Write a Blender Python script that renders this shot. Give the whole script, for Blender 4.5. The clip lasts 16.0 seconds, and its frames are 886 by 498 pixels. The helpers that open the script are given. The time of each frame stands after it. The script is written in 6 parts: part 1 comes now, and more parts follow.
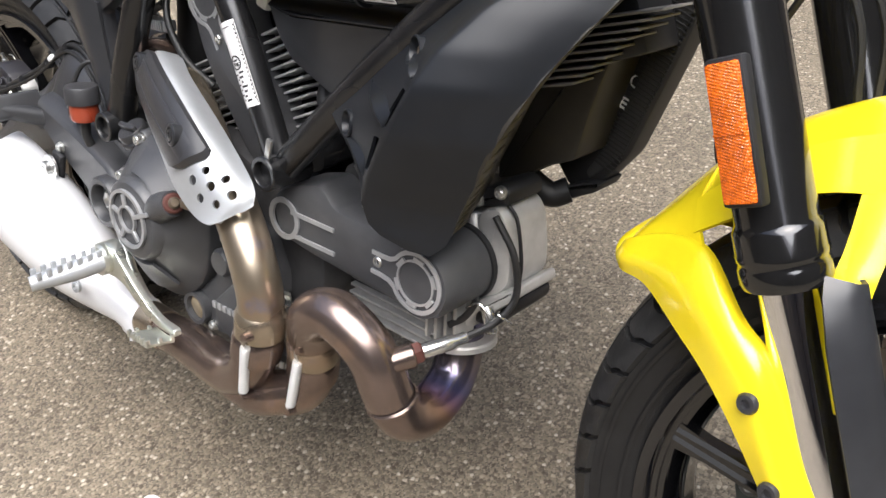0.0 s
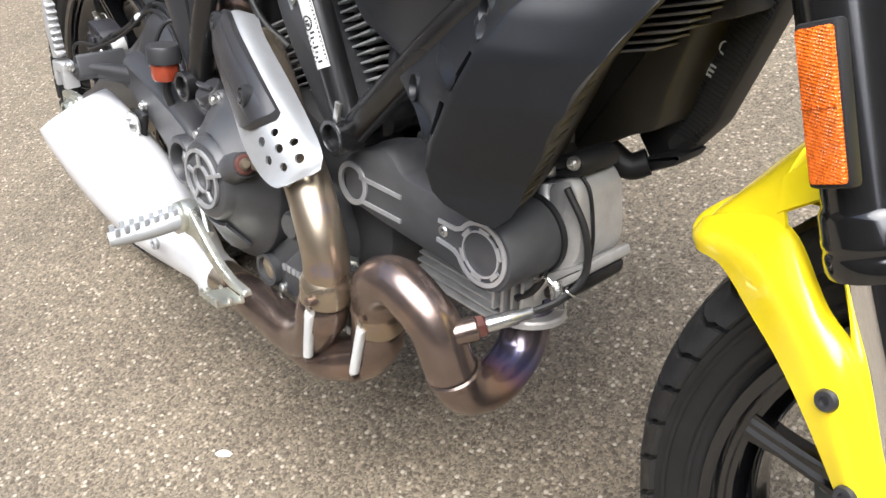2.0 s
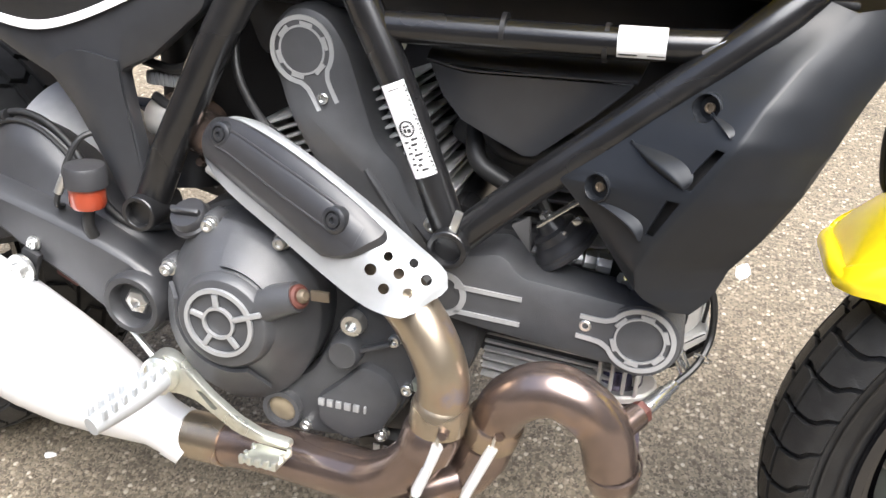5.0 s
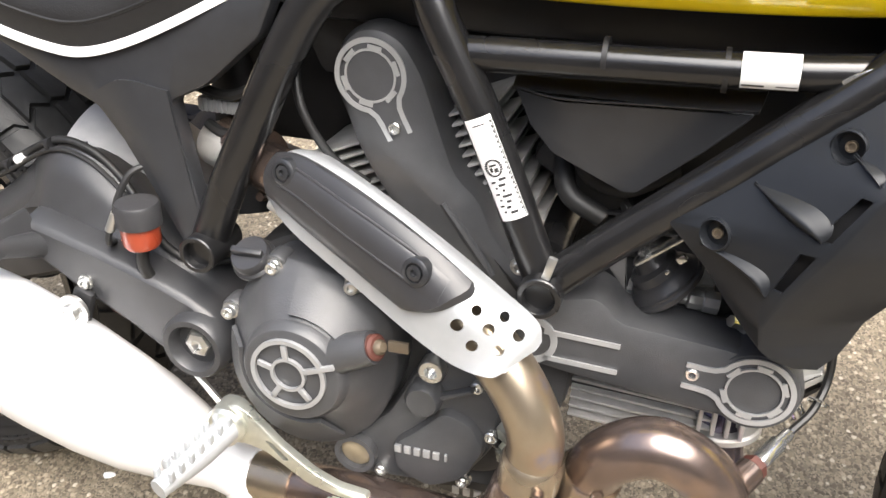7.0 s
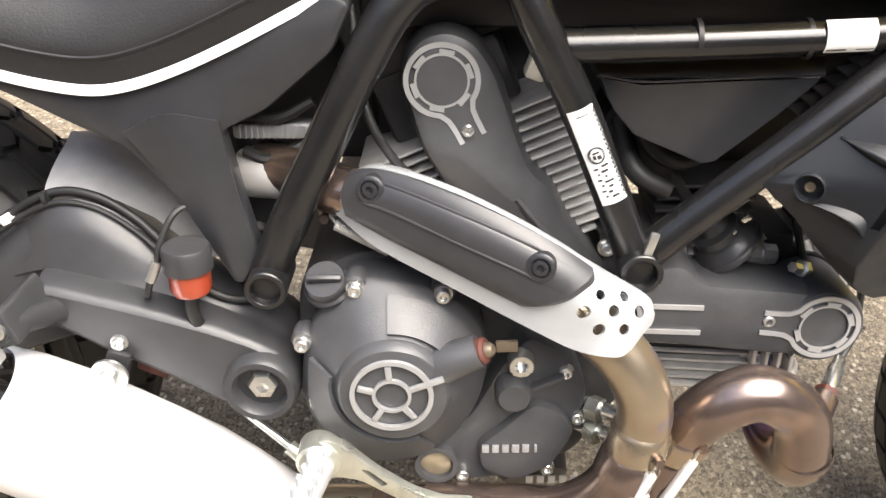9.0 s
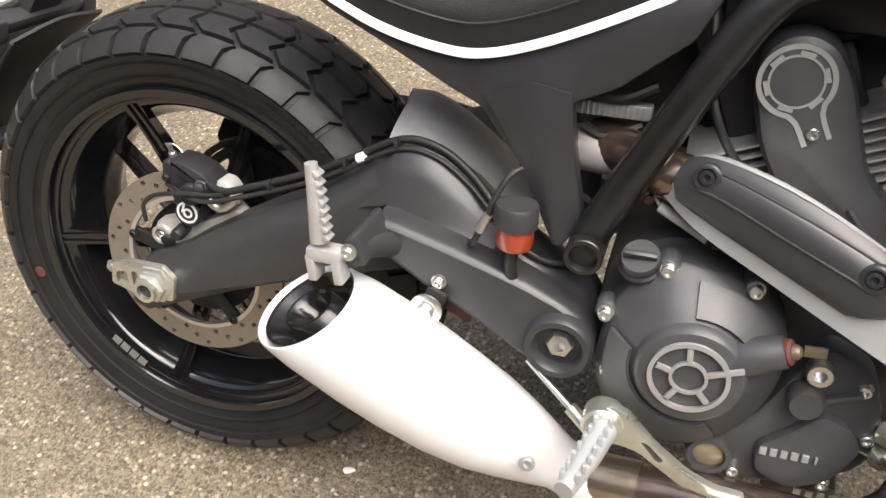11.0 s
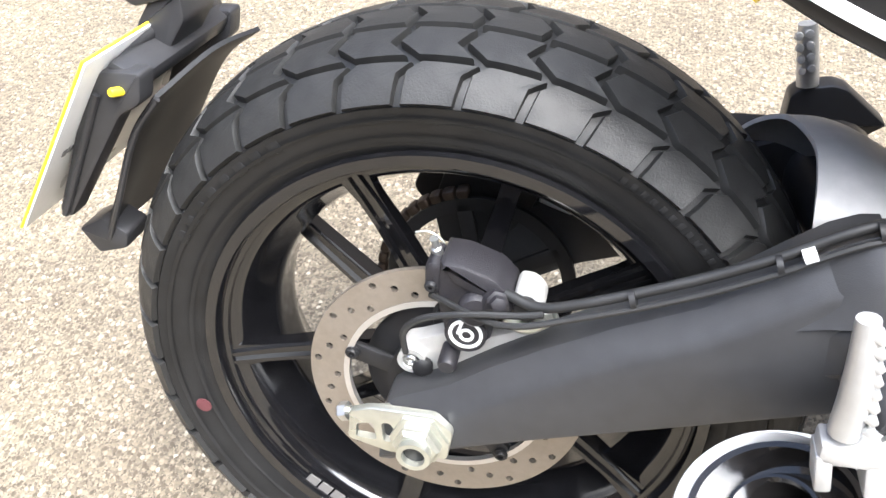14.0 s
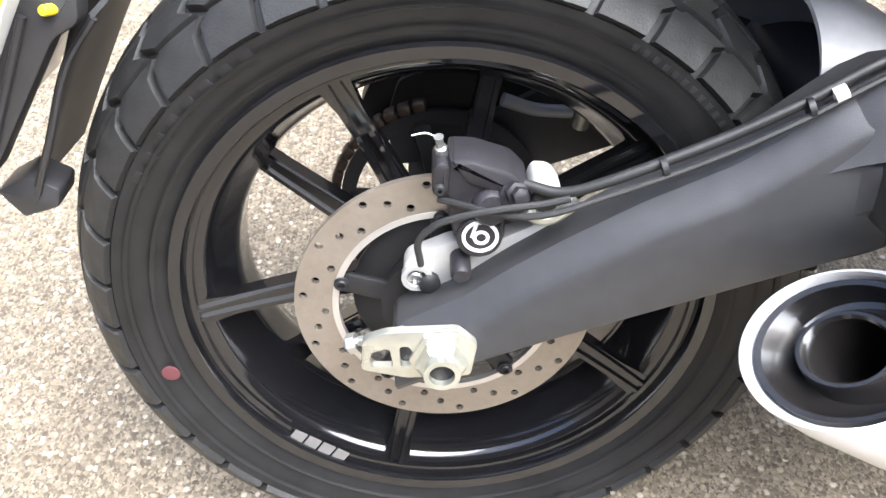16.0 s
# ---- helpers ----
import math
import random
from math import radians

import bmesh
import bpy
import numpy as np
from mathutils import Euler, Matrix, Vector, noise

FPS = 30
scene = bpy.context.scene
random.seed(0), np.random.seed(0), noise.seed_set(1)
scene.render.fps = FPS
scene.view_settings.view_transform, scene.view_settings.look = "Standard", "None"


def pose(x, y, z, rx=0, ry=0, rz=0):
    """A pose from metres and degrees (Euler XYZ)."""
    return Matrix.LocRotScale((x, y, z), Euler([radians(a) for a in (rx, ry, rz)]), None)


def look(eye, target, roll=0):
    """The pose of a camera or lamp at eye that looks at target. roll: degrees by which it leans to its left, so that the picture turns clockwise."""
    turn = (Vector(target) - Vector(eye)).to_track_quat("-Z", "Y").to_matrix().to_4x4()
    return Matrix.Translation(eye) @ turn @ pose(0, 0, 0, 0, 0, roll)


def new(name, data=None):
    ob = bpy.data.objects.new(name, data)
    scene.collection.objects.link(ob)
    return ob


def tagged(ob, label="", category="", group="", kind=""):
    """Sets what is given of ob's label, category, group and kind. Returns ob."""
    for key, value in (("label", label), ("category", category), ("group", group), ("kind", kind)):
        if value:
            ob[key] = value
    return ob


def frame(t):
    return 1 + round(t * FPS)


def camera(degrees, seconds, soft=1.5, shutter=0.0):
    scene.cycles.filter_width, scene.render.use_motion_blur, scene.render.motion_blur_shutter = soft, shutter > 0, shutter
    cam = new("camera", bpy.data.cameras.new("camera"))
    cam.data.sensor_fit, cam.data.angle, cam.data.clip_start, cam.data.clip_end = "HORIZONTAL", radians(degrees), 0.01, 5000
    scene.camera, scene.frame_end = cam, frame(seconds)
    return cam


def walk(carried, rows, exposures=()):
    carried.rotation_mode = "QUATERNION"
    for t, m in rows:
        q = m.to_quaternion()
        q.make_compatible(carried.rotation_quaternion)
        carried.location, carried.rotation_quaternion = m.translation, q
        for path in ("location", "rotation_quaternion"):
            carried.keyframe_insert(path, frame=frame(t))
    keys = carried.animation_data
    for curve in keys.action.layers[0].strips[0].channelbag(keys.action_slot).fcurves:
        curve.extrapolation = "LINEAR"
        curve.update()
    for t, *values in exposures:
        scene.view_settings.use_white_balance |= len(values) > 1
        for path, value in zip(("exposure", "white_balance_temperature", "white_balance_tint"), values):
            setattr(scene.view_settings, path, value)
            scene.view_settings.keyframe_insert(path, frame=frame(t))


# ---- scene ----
cam = camera(54.76, 16.0, soft=1.5)
# The motorcycle leans on its side stand, away from the camera; the path is given in the leaning machine's own axes.
LEAN = Matrix.Translation((0, 0, -0.0136)) @ pose(0, 0, 0, -14.77)
ROWS = [
    (0.0, 1.4211, -0.7068, 0.7848, 65.59, -1.92, 40.15),
    (0.5, 1.4503, -0.6613, 0.7852, 65.75, -1.44, 42.92),
    (1.0, 1.4577, -0.6537, 0.7885, 64.91, -1.70, 44.86),
    (1.5, 1.4515, -0.6524, 0.7810, 63.86, -1.90, 45.32),
    (2.0, 1.4200, -0.6744, 0.7787, 63.11, -1.16, 46.46),
    (2.5, 1.3535, -0.7215, 0.7599, 61.71, -3.43, 42.12),
    (3.0, 1.2406, -0.7920, 0.7451, 62.91, -5.43, 33.45),
    (3.5, 1.1019, -0.8314, 0.7381, 64.11, -6.00, 24.53),
    (4.0, 1.0317, -0.8522, 0.7608, 65.96, -5.02, 18.17),
    (6.5, 0.9177, -0.8399, 0.8203, 65.04, -2.12, 16.23),
    (7.0, 0.8924, -0.7810, 0.8388, 62.70, -1.12, 17.66),
    (7.5, 0.8145, -0.7687, 0.8367, 61.10, -1.94, 8.53),
    (8.0, 0.7416, -0.7784, 0.8341, 62.57, -0.86, -1.48),
    (8.5, 0.6918, -0.8056, 0.8379, 63.83, -0.61, -3.98),
    (9.0, 0.6475, -0.8210, 0.8378, 62.83, 0.26, 0.76),
    (9.5, 0.6111, -0.8540, 0.8283, 61.68, 0.75, 7.87),
    (12.0, 0.5132, -0.8868, 0.8508, 62.38, -1.80, 21.13),
    (12.5, 0.4567, -0.8276, 0.8566, 60.06, -0.26, 23.08),
    (13.0, 0.3652, -0.7105, 0.8665, 58.64, 0.82, 21.82),
    (13.5, 0.2627, -0.6448, 0.8577, 58.52, 1.85, 20.50),
    (14.0, 0.1409, -0.6300, 0.8124, 57.85, 1.87, 12.94),
    (14.5, 0.0289, -0.6257, 0.7725, 55.93, 2.12, 3.42),
    (15.0, 0.0025, -0.6282, 0.7400, 54.43, 1.93, 2.76),
    (15.5, 0.0036, -0.6303, 0.7396, 54.89, 1.70, 0.59),
    (16.0, 0.0082, -0.6350, 0.7498, 55.60, 2.38, -0.89),
]
walk(cam, [(t, LEAN @ pose(x, y, z, rx, ry, rz)) for t, x, y, z, rx, ry, rz in ROWS],
     exposures=[(0.0, 0.70, 5950, 10), (2.5, 1.02, 5850, 9), (4.0, 1.33, 5800, 9), (6.5, 1.38, 6250, 9), (7.0, 1.30, 6250, 9), (7.5, 1.10, 6350, 9), (8.0, 1.17, 6400, 9), (8.5, 1.68, 6250, 10), (9.0, 1.40, 6400, 10), (9.5, 0.88, 6550, 11), (12.0, 0.80, 6300, 9), (12.5, 0.82, 6150, 8), (13.0, 1.05, 6000, 8), (13.5, 1.36, 5900, 8), (14.5, 1.98, 5750, 8), (15.5, 1.78, 5750, 9), (16.0, 1.88, 5750, 9)])

# ---- light: bright overcast sky ----
world = bpy.data.worlds.new("sky")
scene.world = world
world.use_nodes = True
wn = world.node_tree
sky = wn.nodes.new("ShaderNodeTexSky")
sky.sky_type, sky.sun_disc = "NISHITA", False
sky.sun_elevation, sky.sun_rotation = radians(66), radians(126)
sky.air_density, sky.dust_density, sky.ozone_density = 1.0, 7.0, 0.6
wn.links.new(sky.outputs[0], wn.nodes["Background"].inputs[0])
wn.nodes["Background"].inputs[1].default_value = 0.15
sun = new("sun", bpy.data.lights.new("sun", "SUN"))
sun.data.energy, sun.data.angle, sun.data.color = 3.2, radians(62), (1.0, 0.965, 0.91)
sun.matrix_world = look((1.1, -0.8, 3.1), (0, 0, 0))


# ---- materials ----
def mat(name, color, rough=0.5, metal=0.0, vary=0.12, scale=60.0, bump=0.0, bump_scale=400.0, coat=0.0, second=None, rvary=0.08):
    """A surface with large and fine variation of colour and gloss, and a fine relief."""
    m = bpy.data.materials.new(name)
    m.use_nodes = True
    nt = m.node_tree
    b = nt.nodes["Principled BSDF"]
    b.inputs["Metallic"].default_value = metal
    b.inputs["Coat Weight"].default_value = coat
    b.inputs["Coat Roughness"].default_value = 0.08
    tc = nt.nodes.new("ShaderNodeTexCoord")
    n1 = nt.nodes.new("ShaderNodeTexNoise")
    n1.inputs["Scale"].default_value, n1.inputs["Detail"].default_value = scale, 6
    n2 = nt.nodes.new("ShaderNodeTexNoise")
    n2.inputs["Scale"].default_value, n2.inputs["Detail"].default_value = scale * 0.12, 3
    nt.links.new(tc.outputs["Object"], n1.inputs["Vector"])
    nt.links.new(tc.outputs["Object"], n2.inputs["Vector"])
    add = nt.nodes.new("ShaderNodeMath")
    add.operation = "ADD"
    nt.links.new(n1.outputs["Fac"], add.inputs[0])
    nt.links.new(n2.outputs["Fac"], add.inputs[1])
    ramp = nt.nodes.new("ShaderNodeMapRange")
    ramp.inputs["From Min"].default_value, ramp.inputs["From Max"].default_value = 0.7, 1.3
    nt.links.new(add.outputs[0], ramp.inputs["Value"])
    mix = nt.nodes.new("ShaderNodeMix")
    mix.data_type = "RGBA"
    nt.links.new(ramp.outputs[0], mix.inputs["Factor"])
    c = Vector(color)
    mix.inputs["A"].default_value = (*(c * (1 - vary)), 1)
    mix.inputs["B"].default_value = (*(second if second else c * (1 + vary)), 1)
    nt.links.new(mix.outputs["Result"], b.inputs["Base Color"])
    rr = nt.nodes.new("ShaderNodeMapRange")
    rr.inputs["From Min"].default_value, rr.inputs["From Max"].default_value = 0.3, 0.7
    rr.inputs["To Min"].default_value, rr.inputs["To Max"].default_value = max(rough - rvary, 0.02), rough + rvary
    nt.links.new(n2.outputs["Fac"], rr.inputs["Value"])
    nt.links.new(rr.outputs[0], b.inputs["Roughness"])
    if bump:
        n3 = nt.nodes.new("ShaderNodeTexNoise")
        n3.inputs["Scale"].default_value, n3.inputs["Detail"].default_value = bump_scale, 3
        nt.links.new(tc.outputs["Object"], n3.inputs["Vector"])
        bp = nt.nodes.new("ShaderNodeBump")
        bp.inputs["Strength"].default_value, bp.inputs["Distance"].default_value = bump, 0.0015
        nt.links.new(n3.outputs["Fac"], bp.inputs["Height"])
        nt.links.new(bp.outputs[0], b.inputs["Normal"])
    return m


M_frame = mat("gloss_black_steel", (0.010, 0.010, 0.0105), 0.27, vary=0.3, coat=0.12)
M_engine = mat("charcoal_engine_paint", (0.056, 0.057, 0.060), 0.38, vary=0.14, bump=0.22, bump_scale=900)
M_crank = mat("dark_casting", (0.028, 0.028, 0.029), 0.6, vary=0.25, bump=0.3, bump_scale=500)
M_satin = mat("satin_black_plastic", (0.031, 0.031, 0.033), 0.36, vary=0.12, bump=0.1, bump_scale=1500)
M_panel = mat("matt_black_panel", (0.024, 0.025, 0.0275), 0.35, vary=0.14, bump=0.06, bump_scale=1500)
M_shroud = mat("smooth_black_shroud_plastic", (0.0105, 0.0118, 0.0142), 0.36, vary=0.12, bump=0.03, bump_scale=1500, rvary=0.04)
M_dark = mat("dark_plastic", (0.01, 0.01, 0.011), 0.55, vary=0.3)
M_rubber = mat("tyre_rubber", (0.013, 0.0132, 0.0136), 0.46, vary=0.3, scale=40, bump=0.15, bump_scale=700, second=(0.019, 0.019, 0.0195))
M_tread = mat("dusty_tread_rubber", (0.014, 0.0142, 0.0146), 0.47, vary=0.25, scale=60, bump=0.2, bump_scale=600, second=(0.026, 0.0258, 0.0252))
M_hose = mat("rubber_hose", (0.014, 0.014, 0.014), 0.5, vary=0.3)
M_rim = mat("gloss_black_wheel", (0.007, 0.007, 0.008), 0.13, vary=0.25, coat=0.7)
M_swing = mat("satin_black_swingarm", (0.033, 0.0335, 0.0355), 0.36, vary=0.16, bump=0.12, bump_scale=1200)
M_muffler = mat("white_silver_aluminium", (0.72, 0.725, 0.735), 0.33, 0.25, vary=0.02, scale=8)
M_silver = mat("silver_painted_steel", (0.43, 0.445, 0.455), 0.46, 0.5, vary=0.06, bump=0.05)
M_peg = mat("bright_cast_peg", (0.5, 0.5, 0.495), 0.4, 0.5, vary=0.1, bump=0.15)
M_alloy = mat("cast_aluminium", (0.54, 0.535, 0.515), 0.45, 0.55, vary=0.12, bump=0.3, bump_scale=600)
M_fin = mat("machined_fin_edge", (0.46, 0.458, 0.45), 0.42, 0.4, vary=0.2)
M_inner = mat("brown_black_inner_plastic", (0.017, 0.0145, 0.010), 0.5, vary=0.2, bump=0.05, bump_scale=700)
M_core = mat("fine_cooler_mesh", (0.035, 0.035, 0.036), 0.6, 0.3, vary=0.2, scale=900, bump=0.8, bump_scale=1400)
M_zinc = mat("zinc_plated_steel", (0.62, 0.63, 0.56), 0.33, 0.85, vary=0.12, scale=90)
M_chrome = mat("chrome", (0.9, 0.9, 0.91), 0.045, 1.0, vary=0.02, rvary=0.02)
M_bolt = mat("bright_bolt", (0.6, 0.6, 0.58), 0.28, 0.9, vary=0.1)
M_emblem = mat("silver_machined_line", (0.42, 0.425, 0.43), 0.4, 0.5, vary=0.1)
M_spring = mat("white_zinc_spring", (0.64, 0.63, 0.6), 0.4, 0.5, vary=0.08)
M_yellow = mat("yellow_paint", (0.93, 0.73, 0.008), 0.22, vary=0.03, coat=0.5, rvary=0.03)
M_orange = mat("orange_reflector_plastic", (0.8, 0.15, 0.006), 0.16, vary=0.35, scale=260, bump=0.9, bump_scale=420, coat=0.4)


def faceted(m, scale, strength):
    """Adds the moulded prism relief of a reflector lens."""
    nt = m.node_tree
    tc = nt.nodes.new("ShaderNodeTexCoord")
    v = nt.nodes.new("ShaderNodeTexVoronoi")
    v.inputs["Scale"].default_value, v.inputs["Randomness"].default_value = scale, 0.15
    nt.links.new(tc.outputs["Object"], v.inputs["Vector"])
    bp = nt.nodes.new("ShaderNodeBump")
    bp.inputs["Strength"].default_value, bp.inputs["Distance"].default_value = strength, 0.003
    nt.links.new(v.outputs["Distance"], bp.inputs["Height"])
    nt.links.new(bp.outputs[0], nt.nodes["Principled BSDF"].inputs["Normal"])
    return m


faceted(M_orange, 520, 0.7)
M_fluid = mat("orange_brake_fluid_cup", (0.3, 0.048, 0.02), 0.25, vary=0.15, coat=0.3)
M_white = mat("white_trim", (0.84, 0.84, 0.83), 0.35, vary=0.02)
M_sticker = mat("white_sticker", (0.8, 0.8, 0.79), 0.4, vary=0.03)
M_print = mat("dark_print", (0.03, 0.03, 0.03), 0.6, vary=0.1)
M_plate = mat("number_plate_plastic", (0.72, 0.72, 0.7), 0.3, vary=0.05)
M_plateyellow = mat("yellow_plate_face", (0.85, 0.66, 0.02), 0.35, vary=0.05)
M_grey = mat("grey_plastic", (0.17, 0.165, 0.16), 0.48, vary=0.12, bump=0.1)
M_caliper = mat("grey_green_caliper", (0.16, 0.17, 0.15), 0.45, 0.2, vary=0.15)
M_caliperblack = mat("violet_black_caliper_paint", (0.017, 0.016, 0.019), 0.45, vary=0.2, bump=0.25, bump_scale=700)
M_disc = mat("brake_disc_steel", (0.3, 0.265, 0.225), 0.42, 0.7, vary=0.08, scale=200)
M_discedge = mat("bright_disc_edge", (0.62, 0.6, 0.58), 0.35, 0.8, vary=0.05)
M_brass = mat("brass_plug", (0.15, 0.12, 0.085), 0.5, 0.5, vary=0.2)
M_brown = mat("brown_rusty_collar", (0.085, 0.028, 0.02), 0.65, 0.1, vary=0.3)
M_cream = mat("cream_plastic", (0.62, 0.6, 0.5), 0.45, vary=0.06)
M_seat = mat("black_seat_vinyl", (0.008, 0.008, 0.0085), 0.6, vary=0.2, scale=120, bump=0.22, bump_scale=520)
M_fork = mat("polished_black_fork", (0.008, 0.008, 0.008), 0.12, vary=0.2, coat=0.6, rvary=0.03)
M_cap = mat("gloss_black_end_cap", (0.009, 0.0082, 0.0078), 0.16, vary=0.4, scale=90, coat=0.25)
M_hug = mat("pale_grey_plastic", (0.42, 0.415, 0.405), 0.48, vary=0.12, bump=0.05)
M_glass = mat("oil_sight_glass", (0.2, 0.165, 0.11), 0.12, vary=0.3, coat=0.6)
M_chain = mat("oily_brown_chain", (0.06, 0.042, 0.03), 0.5, 0.5, vary=0.4)
M_reddot = mat("red_paint_dot", (0.10, 0.028, 0.032), 0.8, vary=0.1)
for m, level in ((M_shroud, 0.32), (M_rubber, 0.34), (M_tread, 0.34)):
    m.node_tree.nodes["Principled BSDF"].inputs["Specular IOR Level"].default_value = level


def steel_tinted(name, base, tint, rough, heat=None):
    """Exhaust steel, browned by heat, with bluish and golden bands."""
    m = mat(name, base, rough, 0.85, vary=0.16, scale=35, second=tint, rvary=0.06)
    nt = m.node_tree
    b = nt.nodes["Principled BSDF"]
    old = b.inputs["Base Color"].links[0].from_socket
    tc = nt.nodes.new("ShaderNodeTexCoord")
    no = nt.nodes.new("ShaderNodeTexNoise")
    no.inputs["Scale"].default_value, no.inputs["Detail"].default_value = 22, 5
    nt.links.new(tc.outputs["Object"], no.inputs["Vector"])
    r = nt.nodes.new("ShaderNodeValToRGB")
    r.color_ramp.elements[0].position, r.color_ramp.elements[0].color = 0.5, (*base, 1)
    r.color_ramp.elements[1].position, r.color_ramp.elements[1].color = 0.72, (0.2, 0.2, 0.34, 1)
    e = r.color_ramp.elements.new(0.62)
    e.color = (0.38, 0.26, 0.18, 1)
    nt.links.new(no.outputs["Fac"], r.inputs["Fac"])
    mx = nt.nodes.new("ShaderNodeMix")
    mx.data_type, mx.inputs["Factor"].default_value = "RGBA", 0.45
    nt.links.new(old, mx.inputs["A"])
    nt.links.new(r.outputs[0], mx.inputs["B"])
    last = mx.outputs["Result"]
    if heat:
        # blue and violet temper colours, in rings round the hottest end
        far = nt.nodes.new("ShaderNodeVectorMath")
        far.operation = "DISTANCE"
        far.inputs[1].default_value = heat
        nt.links.new(tc.outputs["Object"], far.inputs[0])
        band = nt.nodes.new("ShaderNodeMapRange")
        band.inputs["From Min"].default_value, band.inputs["From Max"].default_value = 0.02, 0.11
        nt.links.new(far.outputs["Value"], band.inputs["Value"])
        ring = nt.nodes.new("ShaderNodeValToRGB")
        ring.color_ramp.elements[0].color = (0.20, 0.17, 0.16, 1)
        ring.color_ramp.elements[1].color = (*base, 1)
        for pos, col in ((0.28, (0.10, 0.12, 0.30, 1)), (0.45, (0.24, 0.14, 0.26, 1)), (0.62, (0.36, 0.21, 0.13, 1))):
            ring.color_ramp.elements.new(pos).color = col
        nt.links.new(band.outputs[0], ring.inputs["Fac"])
        keep = nt.nodes.new("ShaderNodeMapRange")
        keep.inputs["From Min"].default_value, keep.inputs["From Max"].default_value = 0.06, 0.11
        keep.inputs["To Min"].default_value, keep.inputs["To Max"].default_value = 0.75, 0.0
        nt.links.new(far.outputs["Value"], keep.inputs["Value"])
        hot = nt.nodes.new("ShaderNodeMix")
        hot.data_type = "RGBA"
        nt.links.new(keep.outputs[0], hot.inputs["Factor"])
        nt.links.new(last, hot.inputs["A"])
        nt.links.new(ring.outputs[0], hot.inputs["B"])
        last = hot.outputs["Result"]
    nt.links.new(last, b.inputs["Base Color"])
    return m


M_pipe1 = steel_tinted("golden_stainless_pipe", (0.35, 0.29, 0.21), (0.42, 0.36, 0.28), 0.27)
M_pipe2 = steel_tinted("heat_browned_pipe", (0.195, 0.147, 0.125), (0.31, 0.25, 0.225), 0.24, heat=(0.955, -0.104, 0.325))


def asphalt():
    """Worn asphalt: pale and dark stones set in a brown-grey binder."""
    m = bpy.data.materials.new("asphalt")
    m.use_nodes = True
    nt = m.node_tree
    b = nt.nodes["Principled BSDF"]
    tc = nt.nodes.new("ShaderNodeTexCoord")
    wob = nt.nodes.new("ShaderNodeTexNoise")
    wob.inputs["Scale"].default_value = 300
    nt.links.new(tc.outputs["Object"], wob.inputs["Vector"])
    warp = nt.nodes.new("ShaderNodeVectorMath")
    warp.operation = "MULTIPLY_ADD"
    warp.inputs[1].default_value = (0.003, 0.003, 0.003)
    nt.links.new(wob.outputs["Color"], warp.inputs[0])
    nt.links.new(tc.outputs["Object"], warp.inputs[2])
    v = nt.nodes.new("ShaderNodeTexVoronoi")
    v.inputs["Scale"].default_value = 140
    nt.links.new(warp.outputs[0], v.inputs["Vector"])
    v2 = nt.nodes.new("ShaderNodeTexVoronoi")
    v2.inputs["Scale"].default_value = 420
    nt.links.new(warp.outputs[0], v2.inputs["Vector"])
    sep = nt.nodes.new("ShaderNodeSeparateColor")
    nt.links.new(v.outputs["Color"], sep.inputs[0])
    stone = nt.nodes.new("ShaderNodeValToRGB")
    el = stone.color_ramp.elements
    el[0].position, el[0].color = 0.0, (0.07, 0.056, 0.037, 1)
    el[1].position, el[1].color = 1.0, (0.48, 0.43, 0.345, 1)
    for pos, col in ((0.35, (0.135, 0.111, 0.075, 1)), (0.7, (0.205, 0.17, 0.118, 1)), (0.9, (0.32, 0.272, 0.196, 1))):
        x = el.new(pos)
        x.color = col
    nt.links.new(sep.outputs[0], stone.inputs["Fac"])
    sep2 = nt.nodes.new("ShaderNodeSeparateColor")
    nt.links.new(v2.outputs["Color"], sep2.inputs[0])
    fine = nt.nodes.new("ShaderNodeValToRGB")
    fine.color_ramp.elements[0].color = (0.06, 0.048, 0.032, 1)
    fine.color_ramp.elements[1].color = (0.265, 0.222, 0.158, 1)
    nt.links.new(sep2.outputs[1], fine.inputs["Fac"])
    edge = nt.nodes.new("ShaderNodeMapRange")
    edge.inputs["From Min"].default_value, edge.inputs["From Max"].default_value = 0.35, 0.6
    nt.links.new(v.outputs["Distance"], edge.inputs["Value"])
    mx = nt.nodes.new("ShaderNodeMix")
    mx.data_type = "RGBA"
    nt.links.new(edge.outputs[0], mx.inputs["Factor"])
    nt.links.new(stone.outputs[0], mx.inputs["A"])
    nt.links.new(fine.outputs[0], mx.inputs["B"])
    big = nt.nodes.new("ShaderNodeTexNoise")
    big.inputs["Scale"].default_value, big.inputs["Detail"].default_value = 3.5, 6
    nt.links.new(tc.outputs["Object"], big.inputs["Vector"])
    tone = nt.nodes.new("ShaderNodeMapRange")
    tone.inputs["From Min"].default_value, tone.inputs["From Max"].default_value = 0.3, 0.7
    tone.inputs["To Min"].default_value, tone.inputs["To Max"].default_value = 0.85, 1.15
    nt.links.new(big.outputs["Fac"], tone.inputs["Value"])
    mul = nt.nodes.new("ShaderNodeVectorMath")
    mul.operation = "SCALE"
    nt.links.new(mx.outputs["Result"], mul.inputs[0])
    nt.links.new(tone.outputs[0], mul.inputs["Scale"])
    nt.links.new(mul.outputs[0], b.inputs["Base Color"])
    b.inputs["Roughness"].default_value = 0.72
    h = nt.nodes.new("ShaderNodeMath")
    h.operation = "MULTIPLY_ADD"
    h.inputs[1].default_value = -1.0
